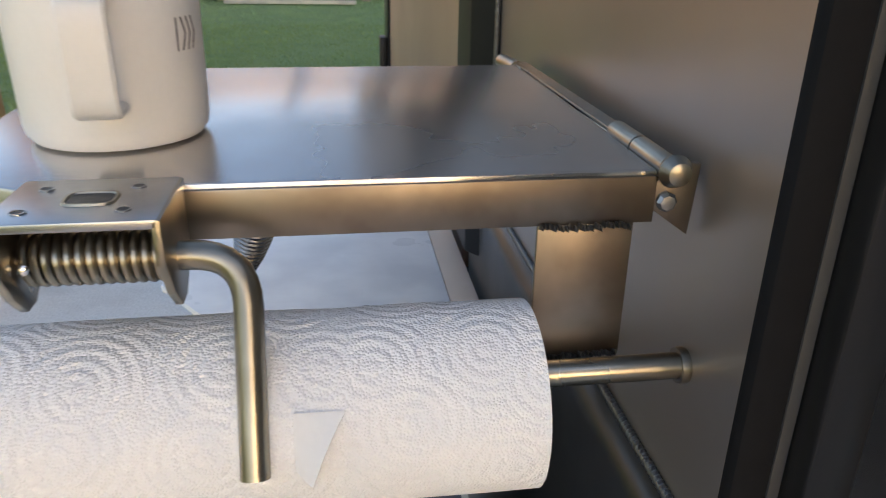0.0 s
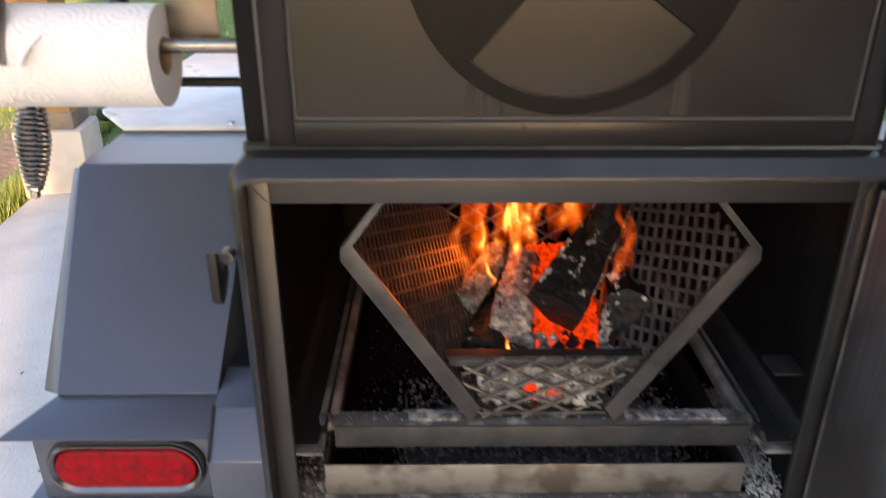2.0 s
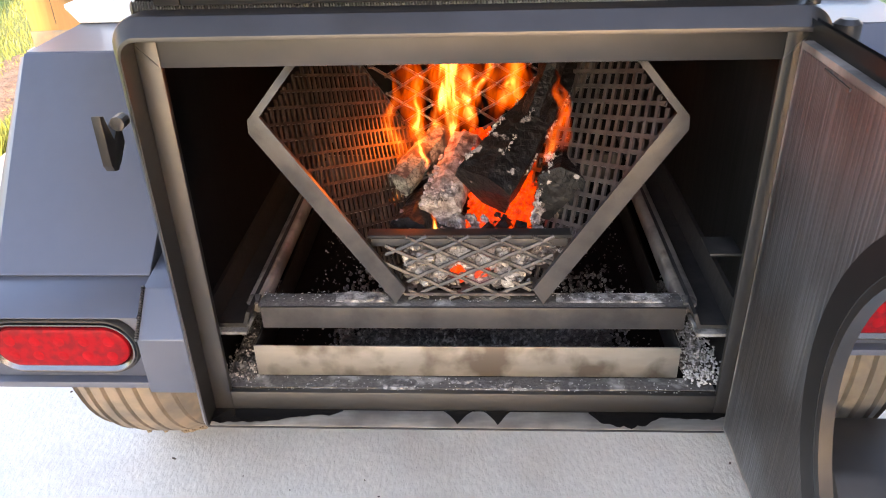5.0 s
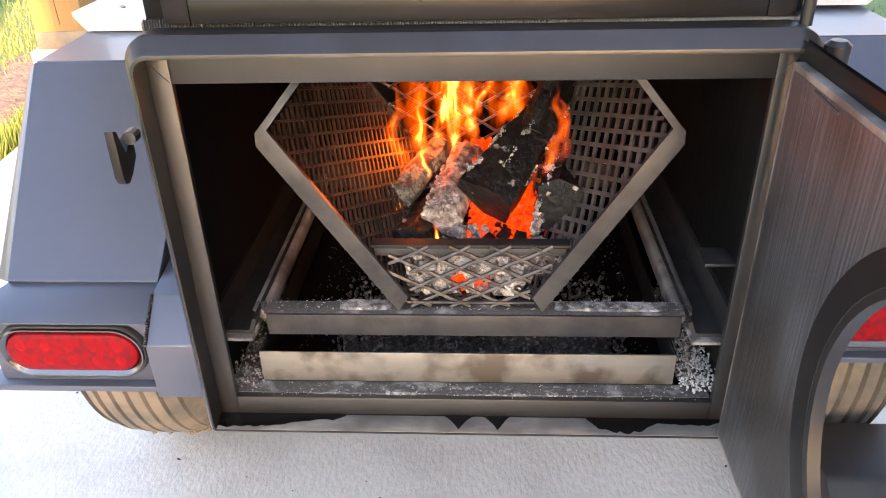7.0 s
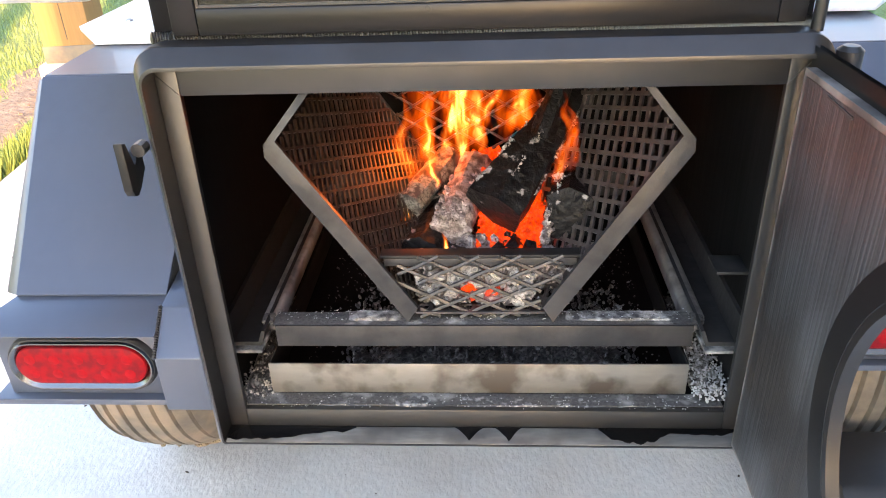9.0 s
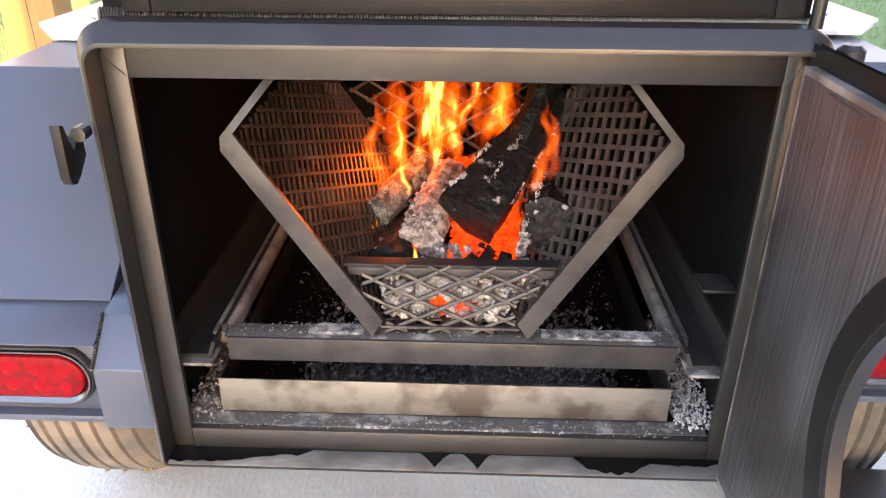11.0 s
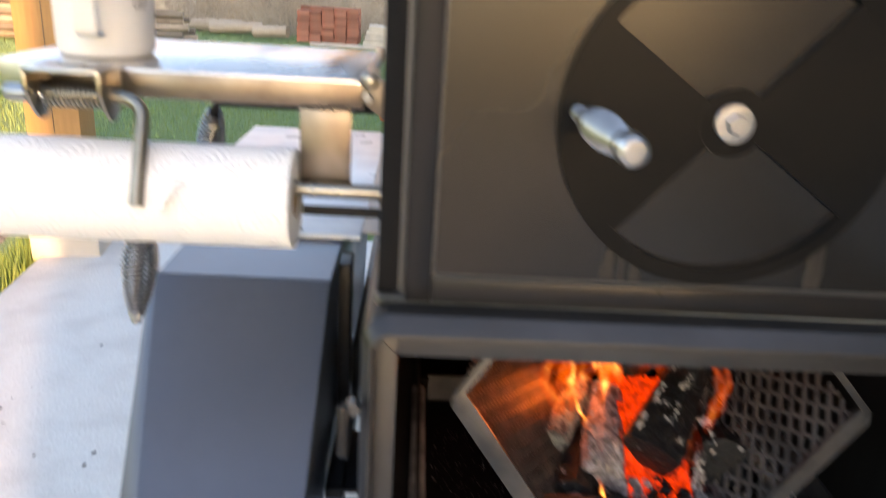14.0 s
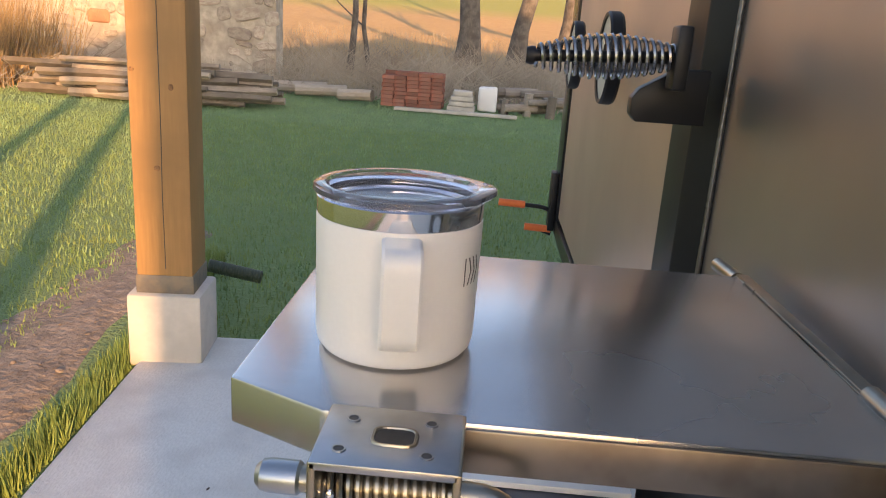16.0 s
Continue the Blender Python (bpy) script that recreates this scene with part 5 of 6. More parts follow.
# ---- trailer fenders with tail lamps ----
def fender(side):
    def X(x):
        return x if side < 0 else 2 * XC - x

    def xs(a, b):
        return (min(X(a), X(b)), max(X(a), X(b)))

    fd = thing("trailer_fender", (X(0.17), 0.9, 0.42), "slate-blue steel trailer fender with a film-covered top plate", "fender", "trailer fenders")
    # folded front: nearly upright face, then a flatter one, tapering a little outwards below
    def sheet(points, thick):
        bm = bm_new()
        pts = [Vector((X(p[0]), p[1], p[2])) for p in points]
        nrm = (pts[1] - pts[0]).cross(pts[2] - pts[0]).normalized() * thick
        lo, hi = [bm.verts.new(p) for p in pts], [bm.verts.new(p + nrm) for p in pts]
        bm.faces.new(lo), bm.faces.new(hi[::-1])
        for k in range(len(pts)):
            bm.faces.new((lo[k], hi[k], hi[(k + 1) % len(pts)], lo[(k + 1) % len(pts)]))
        bmesh.ops.bevel(bm, geom=list(bm.edges), offset=0.0012, segments=2, profile=0.5, affect="EDGES")
        return bm

    part("front_plate", sheet([(0.030, 0.703, 0.749), (0.080, 0.428, 0.545), (0.277, 0.428, 0.545), (0.277, 0.703, 0.749)], 0.006), FENDER, fd, "sloping slate-blue front plate", 14)
    part("top_plate", sheet([(0.030, 0.705, 0.750), (0.277, 0.705, 0.750), (0.277, 1.74, 0.757), (0.030, 1.74, 0.757)], 0.004), FENDER, fd, "", 14)
    part("outer_side", sheet([(0.0305, 0.704, 0.745), (0.0305, 1.73, 0.752), (0.0305, 1.45, 0.42), (0.055, 0.60, 0.42)], 0.004), FENDER, fd)
    part("outer_skirt", sheet([(0.0305, 0.703, 0.746), (0.055, 0.60, 0.42), (0.080, 0.43, 0.42), (0.080, 0.43, 0.542)], 0.003), FENDER, fd)
    part("side_flange", sheet([(0.0295, 0.7045, 0.749), (0.0795, 0.4295, 0.545), (0.050, 0.450, 0.538), (0.014, 0.714, 0.745)], 0.003), FENDER, fd)
    part("inner_side", sheet([(0.275, 0.43, 0.542), (0.275, 0.704, 0.745), (0.275, 1.73, 0.752), (0.275, 1.45, 0.42), (0.275, 0.43, 0.42)], 0.004), FENDER, fd)
    # film-covered tread plate with clipped corners
    bm = bm_new()
    top = [(0.030, 0.873), (0.306, 0.873), (0.306, 1.75), (-0.050, 1.75), (-0.050, 0.985)]
    prism(bm, [(X(p[0]), p[1]) for p in top], "z", 0.7565, 0.7645, 0.001)
    part("tread_plate", bm, FILM, fd, "bright plate still in wrinkled protective film")
    for sx, sy in ((0.203, 0.892), (0.029, 1.018)):
        part("plate_screw", lathe(bm_new(), [(0.0065, 0), (0.006, 0.0025), (0.0035, 0.004), (0, 0.0045)], (X(sx), sy, 0.7645), (0, 0, 1), 14), ZINC, fd, "zinc screw head")
    a, b = xs(0.307, 0.342)
    part("edge_strip", prism(bm_new(), [(a, 0.7640), (b, 0.7640 if side < 0 else 0.7640), (b, 0.7600), (a, 0.7600)], "y", 0.90, 1.75, 0.0006), PEACH, fd, "tan paper strip along the plate")
    # lamp box
    a, b = xs(0.060, 0.276)
    bm = sheet([(0.080, 0.428, 0.547), (0.278, 0.428, 0.547), (0.278, 0.366, 0.526), (0.030, 0.366, 0.526)], 0.003)
    part("visor", bm, FENDER, fd, "sloping visor above the tail lamp")
    bm = bm_new()
    box(bm, (a, 0.384, 0.424), (b, 0.46, 0.524), 0.002)
    part("lamp_box", bm, FENDER, fd)
    bm = bm_new()
    box(bm, (xs(0.040, 0.276)[0], 0.372, 0.414), (xs(0.040, 0.276)[1], 0.46, 0.4235), 0.002)
    part("bottom_lip", bm, FENDER, fd)
    bm = bm_new()
    prism(bm, [(0.352, 0.504), (0.398, 0.548), (0.47, 0.56), (0.47, 0.424), (0.352, 0.424)], "x", *xs(0.2785, 0.345), 0.002)
    part("frame_stub", bm, FENDER, fd, "boxed frame end with a welded seam")
    bm = bm_new()
    for k in range(22):
        t = k / 21
        p = Vector((X(0.279), 0.352 + 0.046 * t, 0.505 + 0.044 * t))
        lathe(bm, [(0, -0.003), (0.003, 0), (0, 0.003)], p, (0, 0.7, 0.7), 6)
    part("seam_weld", bm, WELD, fd, smooth=60)

    lamp = thing("tail_lamp", (X(0.168), 0.38, 0.476), "oval red trailer tail lamp in a chrome-edged black grommet", "tail lamp", "tail lamps")
    mx, mz = X(0.170), 0.476

    def oval(half, r, y, n=20):
        out = []
        for c, a0 in ((half, -90), (-half, 90)):
            out += [(mx + c + r * math.cos(radians(a0 + 180 * k / n)), y, mz + r * math.sin(radians(a0 + 180 * k / n))) for k in range(n + 1)]
        return out

    def stack(rings, cap=True):
        bm = bm_new()
        made = [[bm.verts.new(p) for p in r] for r in rings]
        for r, s in zip(made, made[1:]):
            for k in range(len(r)):
                bm.faces.new((r[k], r[(k + 1) % len(r)], s[(k + 1) % len(r)], s[k]))
        if cap:
            bm.faces.new(made[-1])
        return bm

    part("grommet", stack([oval(0.055, 0.041, 0.384), oval(0.055, 0.041, 0.378), oval(0.055, 0.039, 0.3745), oval(0.055, 0.036, 0.3745), oval(0.055, 0.033, 0.378)], False), RUBBER, lamp, "black rubber grommet")
    part("bezel", stack([oval(0.0565, 0.0365, 0.3742), oval(0.0565, 0.0352, 0.3715), oval(0.0565, 0.0335, 0.3715), oval(0.0565, 0.0278, 0.3765)], False), DARKCHROME, lamp, "chrome rim darkened for the visor shade it mirrors")
    part("lens", stack([oval(0.0565, 0.0278, 0.377), oval(0.0565, 0.0270, 0.3735), oval(0.0565, 0.024, 0.3718), oval(0.050, 0.015, 0.3712)]), RED, lamp, "red lens")
    for k in range(10):
        c = (mx - 0.062 + 0.031 * (k % 5), 0.3714, mz + (0.0105 if k < 5 else -0.0105))
        part("diode", lathe(bm_new(), [(0.0075, 0), (0.006, 0.0005), (0, 0.0006)], c, (0, -1, 0), 12), DIODE, lamp)

    if side > 0:
        fd.location.y += 0.060
        lamp.location.y += 0.060
        fd.location.z += 0.012
        lamp.location.z += 0.012

    # wheel under the fender
    wheel = None
    R, w = 0.312, 0.105
    prof = []
    for k in range(9):
        u = -w + 2 * w * k / 8
        prof.append((R - 0.030 * abs(u / w) ** 3.2, u))
    tread = []
    for (r0, u0), (r1, u1) in zip(prof, prof[1:]):
        tread += [(r0 - 0.007, u0 + 0.0005), (r0, u0 + 0.004), (r1, u1 - 0.004), (r1 - 0.007, u1 - 0.0005)]
    tyre = [(0.19, -w * 0.8), (0.25, -w * 1.08), (0.275, -w)] + tread + [(0.275, w), (0.25, w * 1.08), (0.19, w * 0.8)]
    wheel = part("wheel", lathe(bm_new(), tyre, (X(0.11), 0.86, R), (1, 0, 0), 72), TYRE, trailer, "muddy wheel with a worn ribbed tyre")
    part("rim", lathe(bm_new(), [(0, -0.03), (0.10, -0.03), (0.15, -0.06), (0.188, -0.075), (0.19, -0.09), (0.185, 0.08), (0, 0.05)], (X(0.11), 0.86, R), (1, 0, 0), 40), ZINC, wheel)
    bm = bm_new()
    random.seed(21)
    for k in range(420):
        a = random.uniform(-2.3, -1.1)
        u = random.uniform(-0.09, 0.10) if random.random() < 0.35 else random.uniform(0.03, 0.1)
        r = R - 0.030 * abs(u / w) ** 3.2
        p = Vector((X(0.11) + u, 0.86 + r * math.cos(a) * 1.0, R + r * math.sin(a)))
        if p.y > 0.86:
            p.y = 1.72 - p.y
        s = random.uniform(0.002, 0.006)
        bmesh.ops.create_icosphere(bm, subdivisions=1, radius=s, matrix=Matrix.Translation(p))
    part("mud", bm, MUD, wheel, "clods of dried mud", kind="stuff")


MUD = material("dried_mud", (0.26, 0.19, 0.12), 0.95, 0.0, 90, 0.3, 0.5)
trailer = thing("trailer_chassis", (XC, 1.0, 0.0), "black steel trailer chassis on two muddy wheels", "trailer")
fender(-1)
fender(1)

# trailer frame between fender and firebox
frame_rail = trailer
part("rail", box(bm_new(), (0.280, 0.62, 0.40), (0.306, 2.6, 0.46), 0.004), BLACK, frame_rail)
for y0, y1 in ((0.62, 0.772), (0.930, 1.096), (1.312, 1.42)):
    part("cross_member", box(bm_new(), (0.306, y0, 0.450), (0.40, y1, 0.458), 0.002), BLACK, frame_rail)
part("upright", box(bm_new(), (0.280, 0.78, 0.46), (0.300, 0.84, 0.75), 0.003), BLACK, frame_rail)


# ---- fold-down shelf with hinge, latch and towel holder ----
SZ = 1.076
shelf = thing("side_shelf", (0.16, 0.6, 1.046), "brushed steel fold-down side shelf with a clipped corner", "shelf")
bm = bm_new()
prism(bm, [(0.031, 0.440), (0.338, 0.440), (0.338, 0.745), (-0.027, 0.745), (-0.027, 0.468)], "z", 1.0475, SZ, 0.0022)
part("shelf_plate", bm, SHELF, shelf)
bm = bm_new()
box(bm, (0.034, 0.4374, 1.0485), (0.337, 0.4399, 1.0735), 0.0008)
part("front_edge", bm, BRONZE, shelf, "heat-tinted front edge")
bm = bm_new()
tube(bm, [(0.344, 0.46, 1.073), (0.338, 0.80, 1.067)], 0.0045, 12)
prism(bm, [(0.3385, 0.515), (0.3495, 0.515), (0.3440, 0.745), (0.3340, 0.745)], "z", 1.0762, 1.0782, 0.0005)
hrod = part("hinge_bar", bm, ROD, shelf, "bright hinge bar along the wall")
for y0, y1 in ((0.436, 0.482), (0.482, 0.518), (0.722, 0.748), (0.748, 0.803)):
    x0, x1 = (0.3445 - 0.030 * max(0.0, y - 0.5) for y in (y0, y1))
    part("hinge_barrel", tube(bm_new(), [(x0, y0 + 0.0008, 1.0755 if y0 < 0.6 else 1.0715), (x1, y1 - 0.0008, 1.0755 if y0 < 0.6 else 1.0695)], 0.0068, 18), ROD, shelf)
part("hinge_ball", lathe(bm_new(), [(0, -0.009), (0.006, -0.0065), (0.0088, 0), (0.006, 0.0065), (0, 0.009)], (0.3445, 0.435, 1.0765), (0, 1, 0), 20), ROD, shelf)
bm = bm_new()
prism(bm, [(0.335, 1.056), (0.3575, 1.040), (0.3600, 1.079), (0.346, 1.081), (0.337, 1.070)], "y", 0.4385, 0.4425, 0.0008)
plate = part("hinge_plate", bm, BRONZE, shelf, "heat-tinted hinge plate")
part("plate_bolt", lathe(bm_new(), [(0.005, 0), (0.0055, 0.003), (0.004, 0.005), (0, 0.0055)], (0.3425, 0.4385, 1.060), (0, -1, 0), 8), ZINC, plate)
bm = bm_new()
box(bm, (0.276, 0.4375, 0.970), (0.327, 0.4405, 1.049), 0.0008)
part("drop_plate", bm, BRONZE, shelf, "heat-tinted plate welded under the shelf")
bm = bm_new()
random.seed(5)
for z in (1.0478, 0.9715):
    for k in range(22):
        lathe(bm, [(0, -0.002), (0.0024, 0), (0, 0.002)], (0.278 + k * 0.0022, 0.4365 + random.uniform(-0.001, 0.0005), z + random.uniform(-0.001, 0.001)), (1, 0, 0.4), 6)
part("plate_weld", bm, WELD, shelf, smooth=60, kind="stuff")
bm = bm_new()
tube(bm, bent([(0.361, 0.427, 0.967), (0.0, 0.427, 0.967), (-0.028, 0.427, 0.970), (-0.066, 0.437, 0.992)], 0.012), 0.0075, 16)
part("towel_rod", bm, ROD, shelf, "steel rod through the towel roll with a bent-up tip")
part("rod_end", lathe(bm_new(), [(0, 0), (0.010, 0), (0.0105, 0.002), (0.010, 0.005), (0, 0.005)], (0.362, 0.427, 0.967), (-1, 0, 0), 20), ROD, shelf)

# spring latch on the shelf's front edge
latch = thing("spring_latch", (0.07, 0.415, 1.02), "zinc spring-bolt latch with an L-shaped pull pin", "latch")
bm = bm_new()
box(bm, (0.0385, 0.388, 1.0725), (0.1065, 0.444, 1.0768), 0.0008)
for k, (x, y) in enumerate(((0.052, 0.430), (0.091, 0.431), (0.050, 0.401), (0.091, 0.401))):
    lathe(bm, [(0.0034, 0.0), (0.0034, 0.0006), (0.0026, 0.0006), (0.0026, 0.0)], (x, y, 1.0768), (0, 0, 1), 14)
part("top_plate", bm, ZINC, latch)
for x in (0.038, 0.104):
    bm = bm_new()
    ear = [(0.388, 1.0765), (0.444, 1.0765), (0.444, 1.055), (0.432, 1.036), (0.421, 1.027), (0.410, 1.027), (0.399, 1.038), (0.388, 1.056)]
    prism(bm, ear, "x", x, x + 0.004, 0.0008)
    part("ear", bm, ROD, latch)
for k, (x, y) in enumerate(((0.052, 0.430), (0.091, 0.431), (0.050, 0.401), (0.091, 0.401))):
    part("hole", lathe(bm_new(), [(0, 0.0003), (0.0027, 0.0003)], (x, y, 1.0768), (0, 0, 1), 14), INK, latch)
sq = [(0.0745 + 0.0095 * math.copysign(abs(math.cos(q)) ** 0.5, math.cos(q)), 0.4155 + 0.0075 * math.copysign(abs(math.sin(q)) ** 0.5, math.sin(q))) for q in [math.pi / 10 * (k + 0.5) for k in range(20)]]
bm = bm_new()
loops = [[bm.verts.new((0.0745 + (x - 0.0745) * f, 0.4155 + (y - 0.4155) * f, 1.0766 + h)) for x, y in sq] for f, h in ((1.22, 0.0), (1.16, 0.0012), (1.04, 0.0012), (0.98, 0.0003))]
for r, q in zip(loops, loops[1:]):
    for k in range(20):
        bm.faces.new((r[k], r[(k + 1) % 20], q[(k + 1) % 20], q[k]))
part("slot_rim", bm, ROD, latch, "raised pressed rim of the slot")
part("slot", prism(bm_new(), sq, "z", 1.0767, 1.0770), GRATE, latch, "dark rounded slot")
bm = bm_new()
tube(bm, coil((0.044, 0.416, 1.0495), (0.103, 0.416, 1.0495), [0.0102, 0.0102], 13, 16), 0.0021, 8)
part("coil_spring", bm, ROD, latch, "bronze-tinted coil spring")
bm = bm_new()
tube(bm, bent([(0.010, 0.416, 1.0495), (0.137, 0.414, 1.0495), (0.137, 0.372, 0.957)], 0.024, 8), 0.0068, 18)
part("pull_pin", bm, ROD, latch, "L-shaped steel pull pin")
part("pin_nose", lathe(bm_new(), [(0.0068, 0), (0.0085, 0.002), (0.0085, 0.016), (0.0078, 0.02), (0.005, 0.023), (0, 0.0235)], (0.030, 0.416, 1.0495), (-1, 0, 0), 20), ZINC, latch)
part("pin_stud", lathe(bm_new(), [(0.0022, 0), (0.0026, 0.004), (0, 0.006)], (0.0455, 0.408, 1.0495), (0, -1, 0.1), 10), CHROME, latch)

latch.location += Vector((-0.0025, -0.001, 0.002))

# two levers with coil-spring grips behind the shelf


def lever(base, arm, top, end, turns, label):
    lv = thing("lever_handle", base, label, "handle", "lever handles")
    part("lever_arm", tube(bm_new(), bent(arm, 0.012), 0.006, 12), BLACK, lv)
    part("core", tube(bm_new(), [top, end], 0.005, 10), BLACK, lv)
    part("spring_grip", tube(bm_new(), coil(top, Vector(end).lerp(Vector(top), 0.05), [0.009, 0.014, 0.017, 0.018, 0.016, 0.013, 0.008], turns), 0.0021, 6), SPRING, lv, "coil-spring grip")
    d = (Vector(end) - Vector(top)).normalized()
    part("end_nut", lathe(bm_new(), [(0, 0), (0.009, 0), (0.0095, 0.004), (0.006, 0.006), (0.006, 0.012), (0.004, 0.014), (0, 0.0145)], Vector(end) - d * 0.006, d, 8), ZINC, lv)


lever((0.12, 0.73, 0.87), [(0.362, 0.72, 1.000), (0.120, 0.72, 1.000), (0.115, 0.730, 0.985)], (0.115, 0.730, 0.986), (0.083, 0.784, 0.872), 20, "black bent lever with a coil-spring grip under the shelf")
lever((0.10, 0.50, 0.80), [(0.361, 0.57, 0.901), (0.150, 0.57, 0.901), (0.120, 0.53, 0.915), (0.098, 0.485, 0.905)], (0.098, 0.485, 0.905), (0.086, 0.471, 0.797), 18, "black bent lever with a coil-spring grip below the towel roll")


# ---- paper towel roll ----
def towel_material():
    m = material("embossed_paper_towel", (0.88, 0.87, 0.865), 0.95, 0.0, 300, 0.02, 0.0)
    n, l = m.node_tree.nodes, m.node_tree.links
    p = n["Principled BSDF"]
    tc, mp = n.new("ShaderNodeTexCoord"), n.new("ShaderNodeMapping")
    l.new(tc.outputs["UV"], mp.inputs[0])
    vor = n.new("ShaderNodeTexVoronoi")
    vor.voronoi_dimensions = "2D"
    vor.inputs["Scale"].default_value, vor.inputs["Randomness"].default_value = 6.5, 0.9
    l.new(mp.outputs[0], vor.inputs["Vector"])
    rings = n.new("ShaderNodeMath")
    rings.operation = "MULTIPLY"
    l.new(vor.outputs["Distance"], rings.inputs[0])
    rings.inputs[1].default_value = 43
    sine = n.new("ShaderNodeMath")
    sine.operation = "SINE"
    l.new(rings.outputs[0], sine.inputs[0])
    dots = n.new("ShaderNodeTexVoronoi")
    dots.voronoi_dimensions = "2D"
    dots.inputs["Scale"].default_value = 190
    l.new(mp.outputs[0], dots.inputs["Vector"])
    both = n.new("ShaderNodeMath")
    both.operation = "MULTIPLY_ADD"
    l.new(dots.outputs["Distance"], both.inputs[0])
    both.inputs[1].default_value = -1.7
    l.new(sine.outputs[0], both.inputs[2])
    b = n.new("ShaderNodeBump")
    b.inputs["Strength"].default_value, b.inputs["Distance"].default_value = 0.45, 0.0015
    l.new(both.outputs[0], b.inputs["Height"])
    l.new(b.outputs[0], p.inputs["Normal"])
    return m


TOWEL = towel_material()
roll = thing("paper_towel_roll", (0.132, 0.427, 0.90), "white embossed paper towel roll on a steel rod", "paper towels")
RY, RZ, RR, RX0, RX1 = 0.427, 0.957, 0.0505, -0.012, 0.273
bm = bm_new()
uv = bm.loops.layers.uv.new("UVMap")
N, M = 72, 40
rings = []
for i in range(M + 1):
    x = RX0 + (RX1 - RX0) * i / M
    rings.append([bm.verts.new((x, RY + (RR + 0.0007 * noise.noise((x * 30, k * 0.4, 1))) * math.cos(2 * math.pi * k / N), RZ + (RR + 0.0007 * noise.noise((x * 26, k * 0.4, 7))) * math.sin(2 * math.pi * k / N))) for k in range(N)])
for i in range(M):
    for k in range(N):
        j = (k + 1) % N
        f = bm.faces.new((rings[i][k], rings[i][j], rings[i + 1][j], rings[i + 1][k]))
        for lp, (a, b) in zip(f.loops, ((i, k), (i, k + 1), (i + 1, k + 1), (i + 1, k))):
            lp[uv].uv = ((RX1 - RX0) * a / M / 0.3, RR * 2 * math.pi * b / N / 0.3)
for i in (0, M):
    x = RX0 if i == 0 else RX1
    inner = [bm.verts.new((x, RY + 0.019 * math.cos(2 * math.pi * k / N), RZ + 0.019 * math.sin(2 * math.pi * k / N))) for k in range(N)]
    for k in range(N):
        j = (k + 1) % N
        f = bm.faces.new((rings[i][k], rings[i][j], inner[j], inner[k]))
part("sheet_roll", bm, TOWEL, roll, "white embossed sheets", 60)
bm = bm_new()
lathe(bm, [(0.0188, 0), (0.0188, RX1 - RX0), (0.0172, RX1 - RX0), (0.0172, 0), (0.0188, 0)], (RX0, RY, RZ), (1, 0, 0), 40)
part("core_tube", bm, CARD, roll, "cardboard core")
bm = bm_new()
flap = [[bm.verts.new((0.152 + 0.024 * u - 0.016 * v * u, RY - (RR + 0.0016 + 0.013 * u * v) * math.cos(a), RZ + (RR + 0.0016 + 0.013 * u * v) * math.sin(a))) for u in (0, 0.33, 0.66, 1)] for v, a in ((0, 0.55), (0.35, 0.38), (0.7, 0.20), (1, 0.02))]
for r, s in zip(flap, flap[1:]):
    for k in range(3):
        bm.faces.new((r[k], r[k + 1], s[k + 1], s[k]))
fl = part("loose_flap", bm, PAPER, roll, "loose torn corner", 80)
fl.modifiers.new("thick", "SOLIDIFY").thickness = 0.0006


# ---- mug ----
MX, MY = 0.056, 0.535
mug = thing("camp_mug", (MX, MY, SZ), "cream camp mug with a steel rim and a clear lid", "mug")
part("body", lathe(bm_new(), [(0, 0.0012), (0.040, 0.0012), (0.0452, 0.0022), (0.0482, 0.006), (0.0492, 0.012), (0.0502, 0.0835), (0.0500, 0.0845), (0.046, 0.0845)], (MX, MY, SZ), sides=64), MUGWHITE, mug, "cream powder-coated body")
part("rim", lathe(bm_new(), [(0.0495, 0.0843), (0.0498, 0.0855), (0.0503, 0.0955), (0.0490, 0.0965), (0.0475, 0.0955), (0.0472, 0.089)], (MX, MY, SZ), sides=64), CHROME, mug, "bare steel rim")
part("inner_wall", lathe(bm_new(), [(0.0472, 0.0889), (0.0466, 0.01), (0, 0.008)], (MX, MY, SZ), sides=64), INSIDE, mug, "steel inside of the mug, shade put into its dark colour")
bm = bm_new()
lathe(bm, [(0.0, 0.0925), (0.040, 0.0925), (0.0425, 0.094), (0.044, 0.1005), (0.0455, 0.1025), (0.0500, 0.1025), (0.0522, 0.1012), (0.0525, 0.0985), (0.0510, 0.0970), (0.0465, 0.0962), (0.0455, 0.0905), (0.0, 0.0902)], (MX, MY, SZ), sides=64)
for v in bm.verts:
    d = Vector((v.co.x - MX, v.co.y - MY))
    if d.length > 0.048:
        a = math.atan2(d.y, d.x)
        push = 0.006 * math.exp(-((a - radians(12)) / 0.30) ** 2)
        v.co.x += push * math.cos(a)
        v.co.y += push * math.sin(a)
part("lid", bm, CLEAR, mug, "clear plastic lid with a thumb tab")
hx, hy = math.sin(radians(8)), -math.cos(radians(8))
side = Vector((hy, -hx, 0)) * -1
out = Vector((hx, hy, 0))
base = Vector((MX, MY, SZ))
path = bent([base + out * 0.046 + Vector((0, 0, 0.0800)), base + out * 0.079 + Vector((0, 0, 0.0800)), base + out * 0.076 + Vector((0, 0, 0.0265)), base + out * 0.046 + Vector((0, 0, 0.0265))], 0.010, 6)
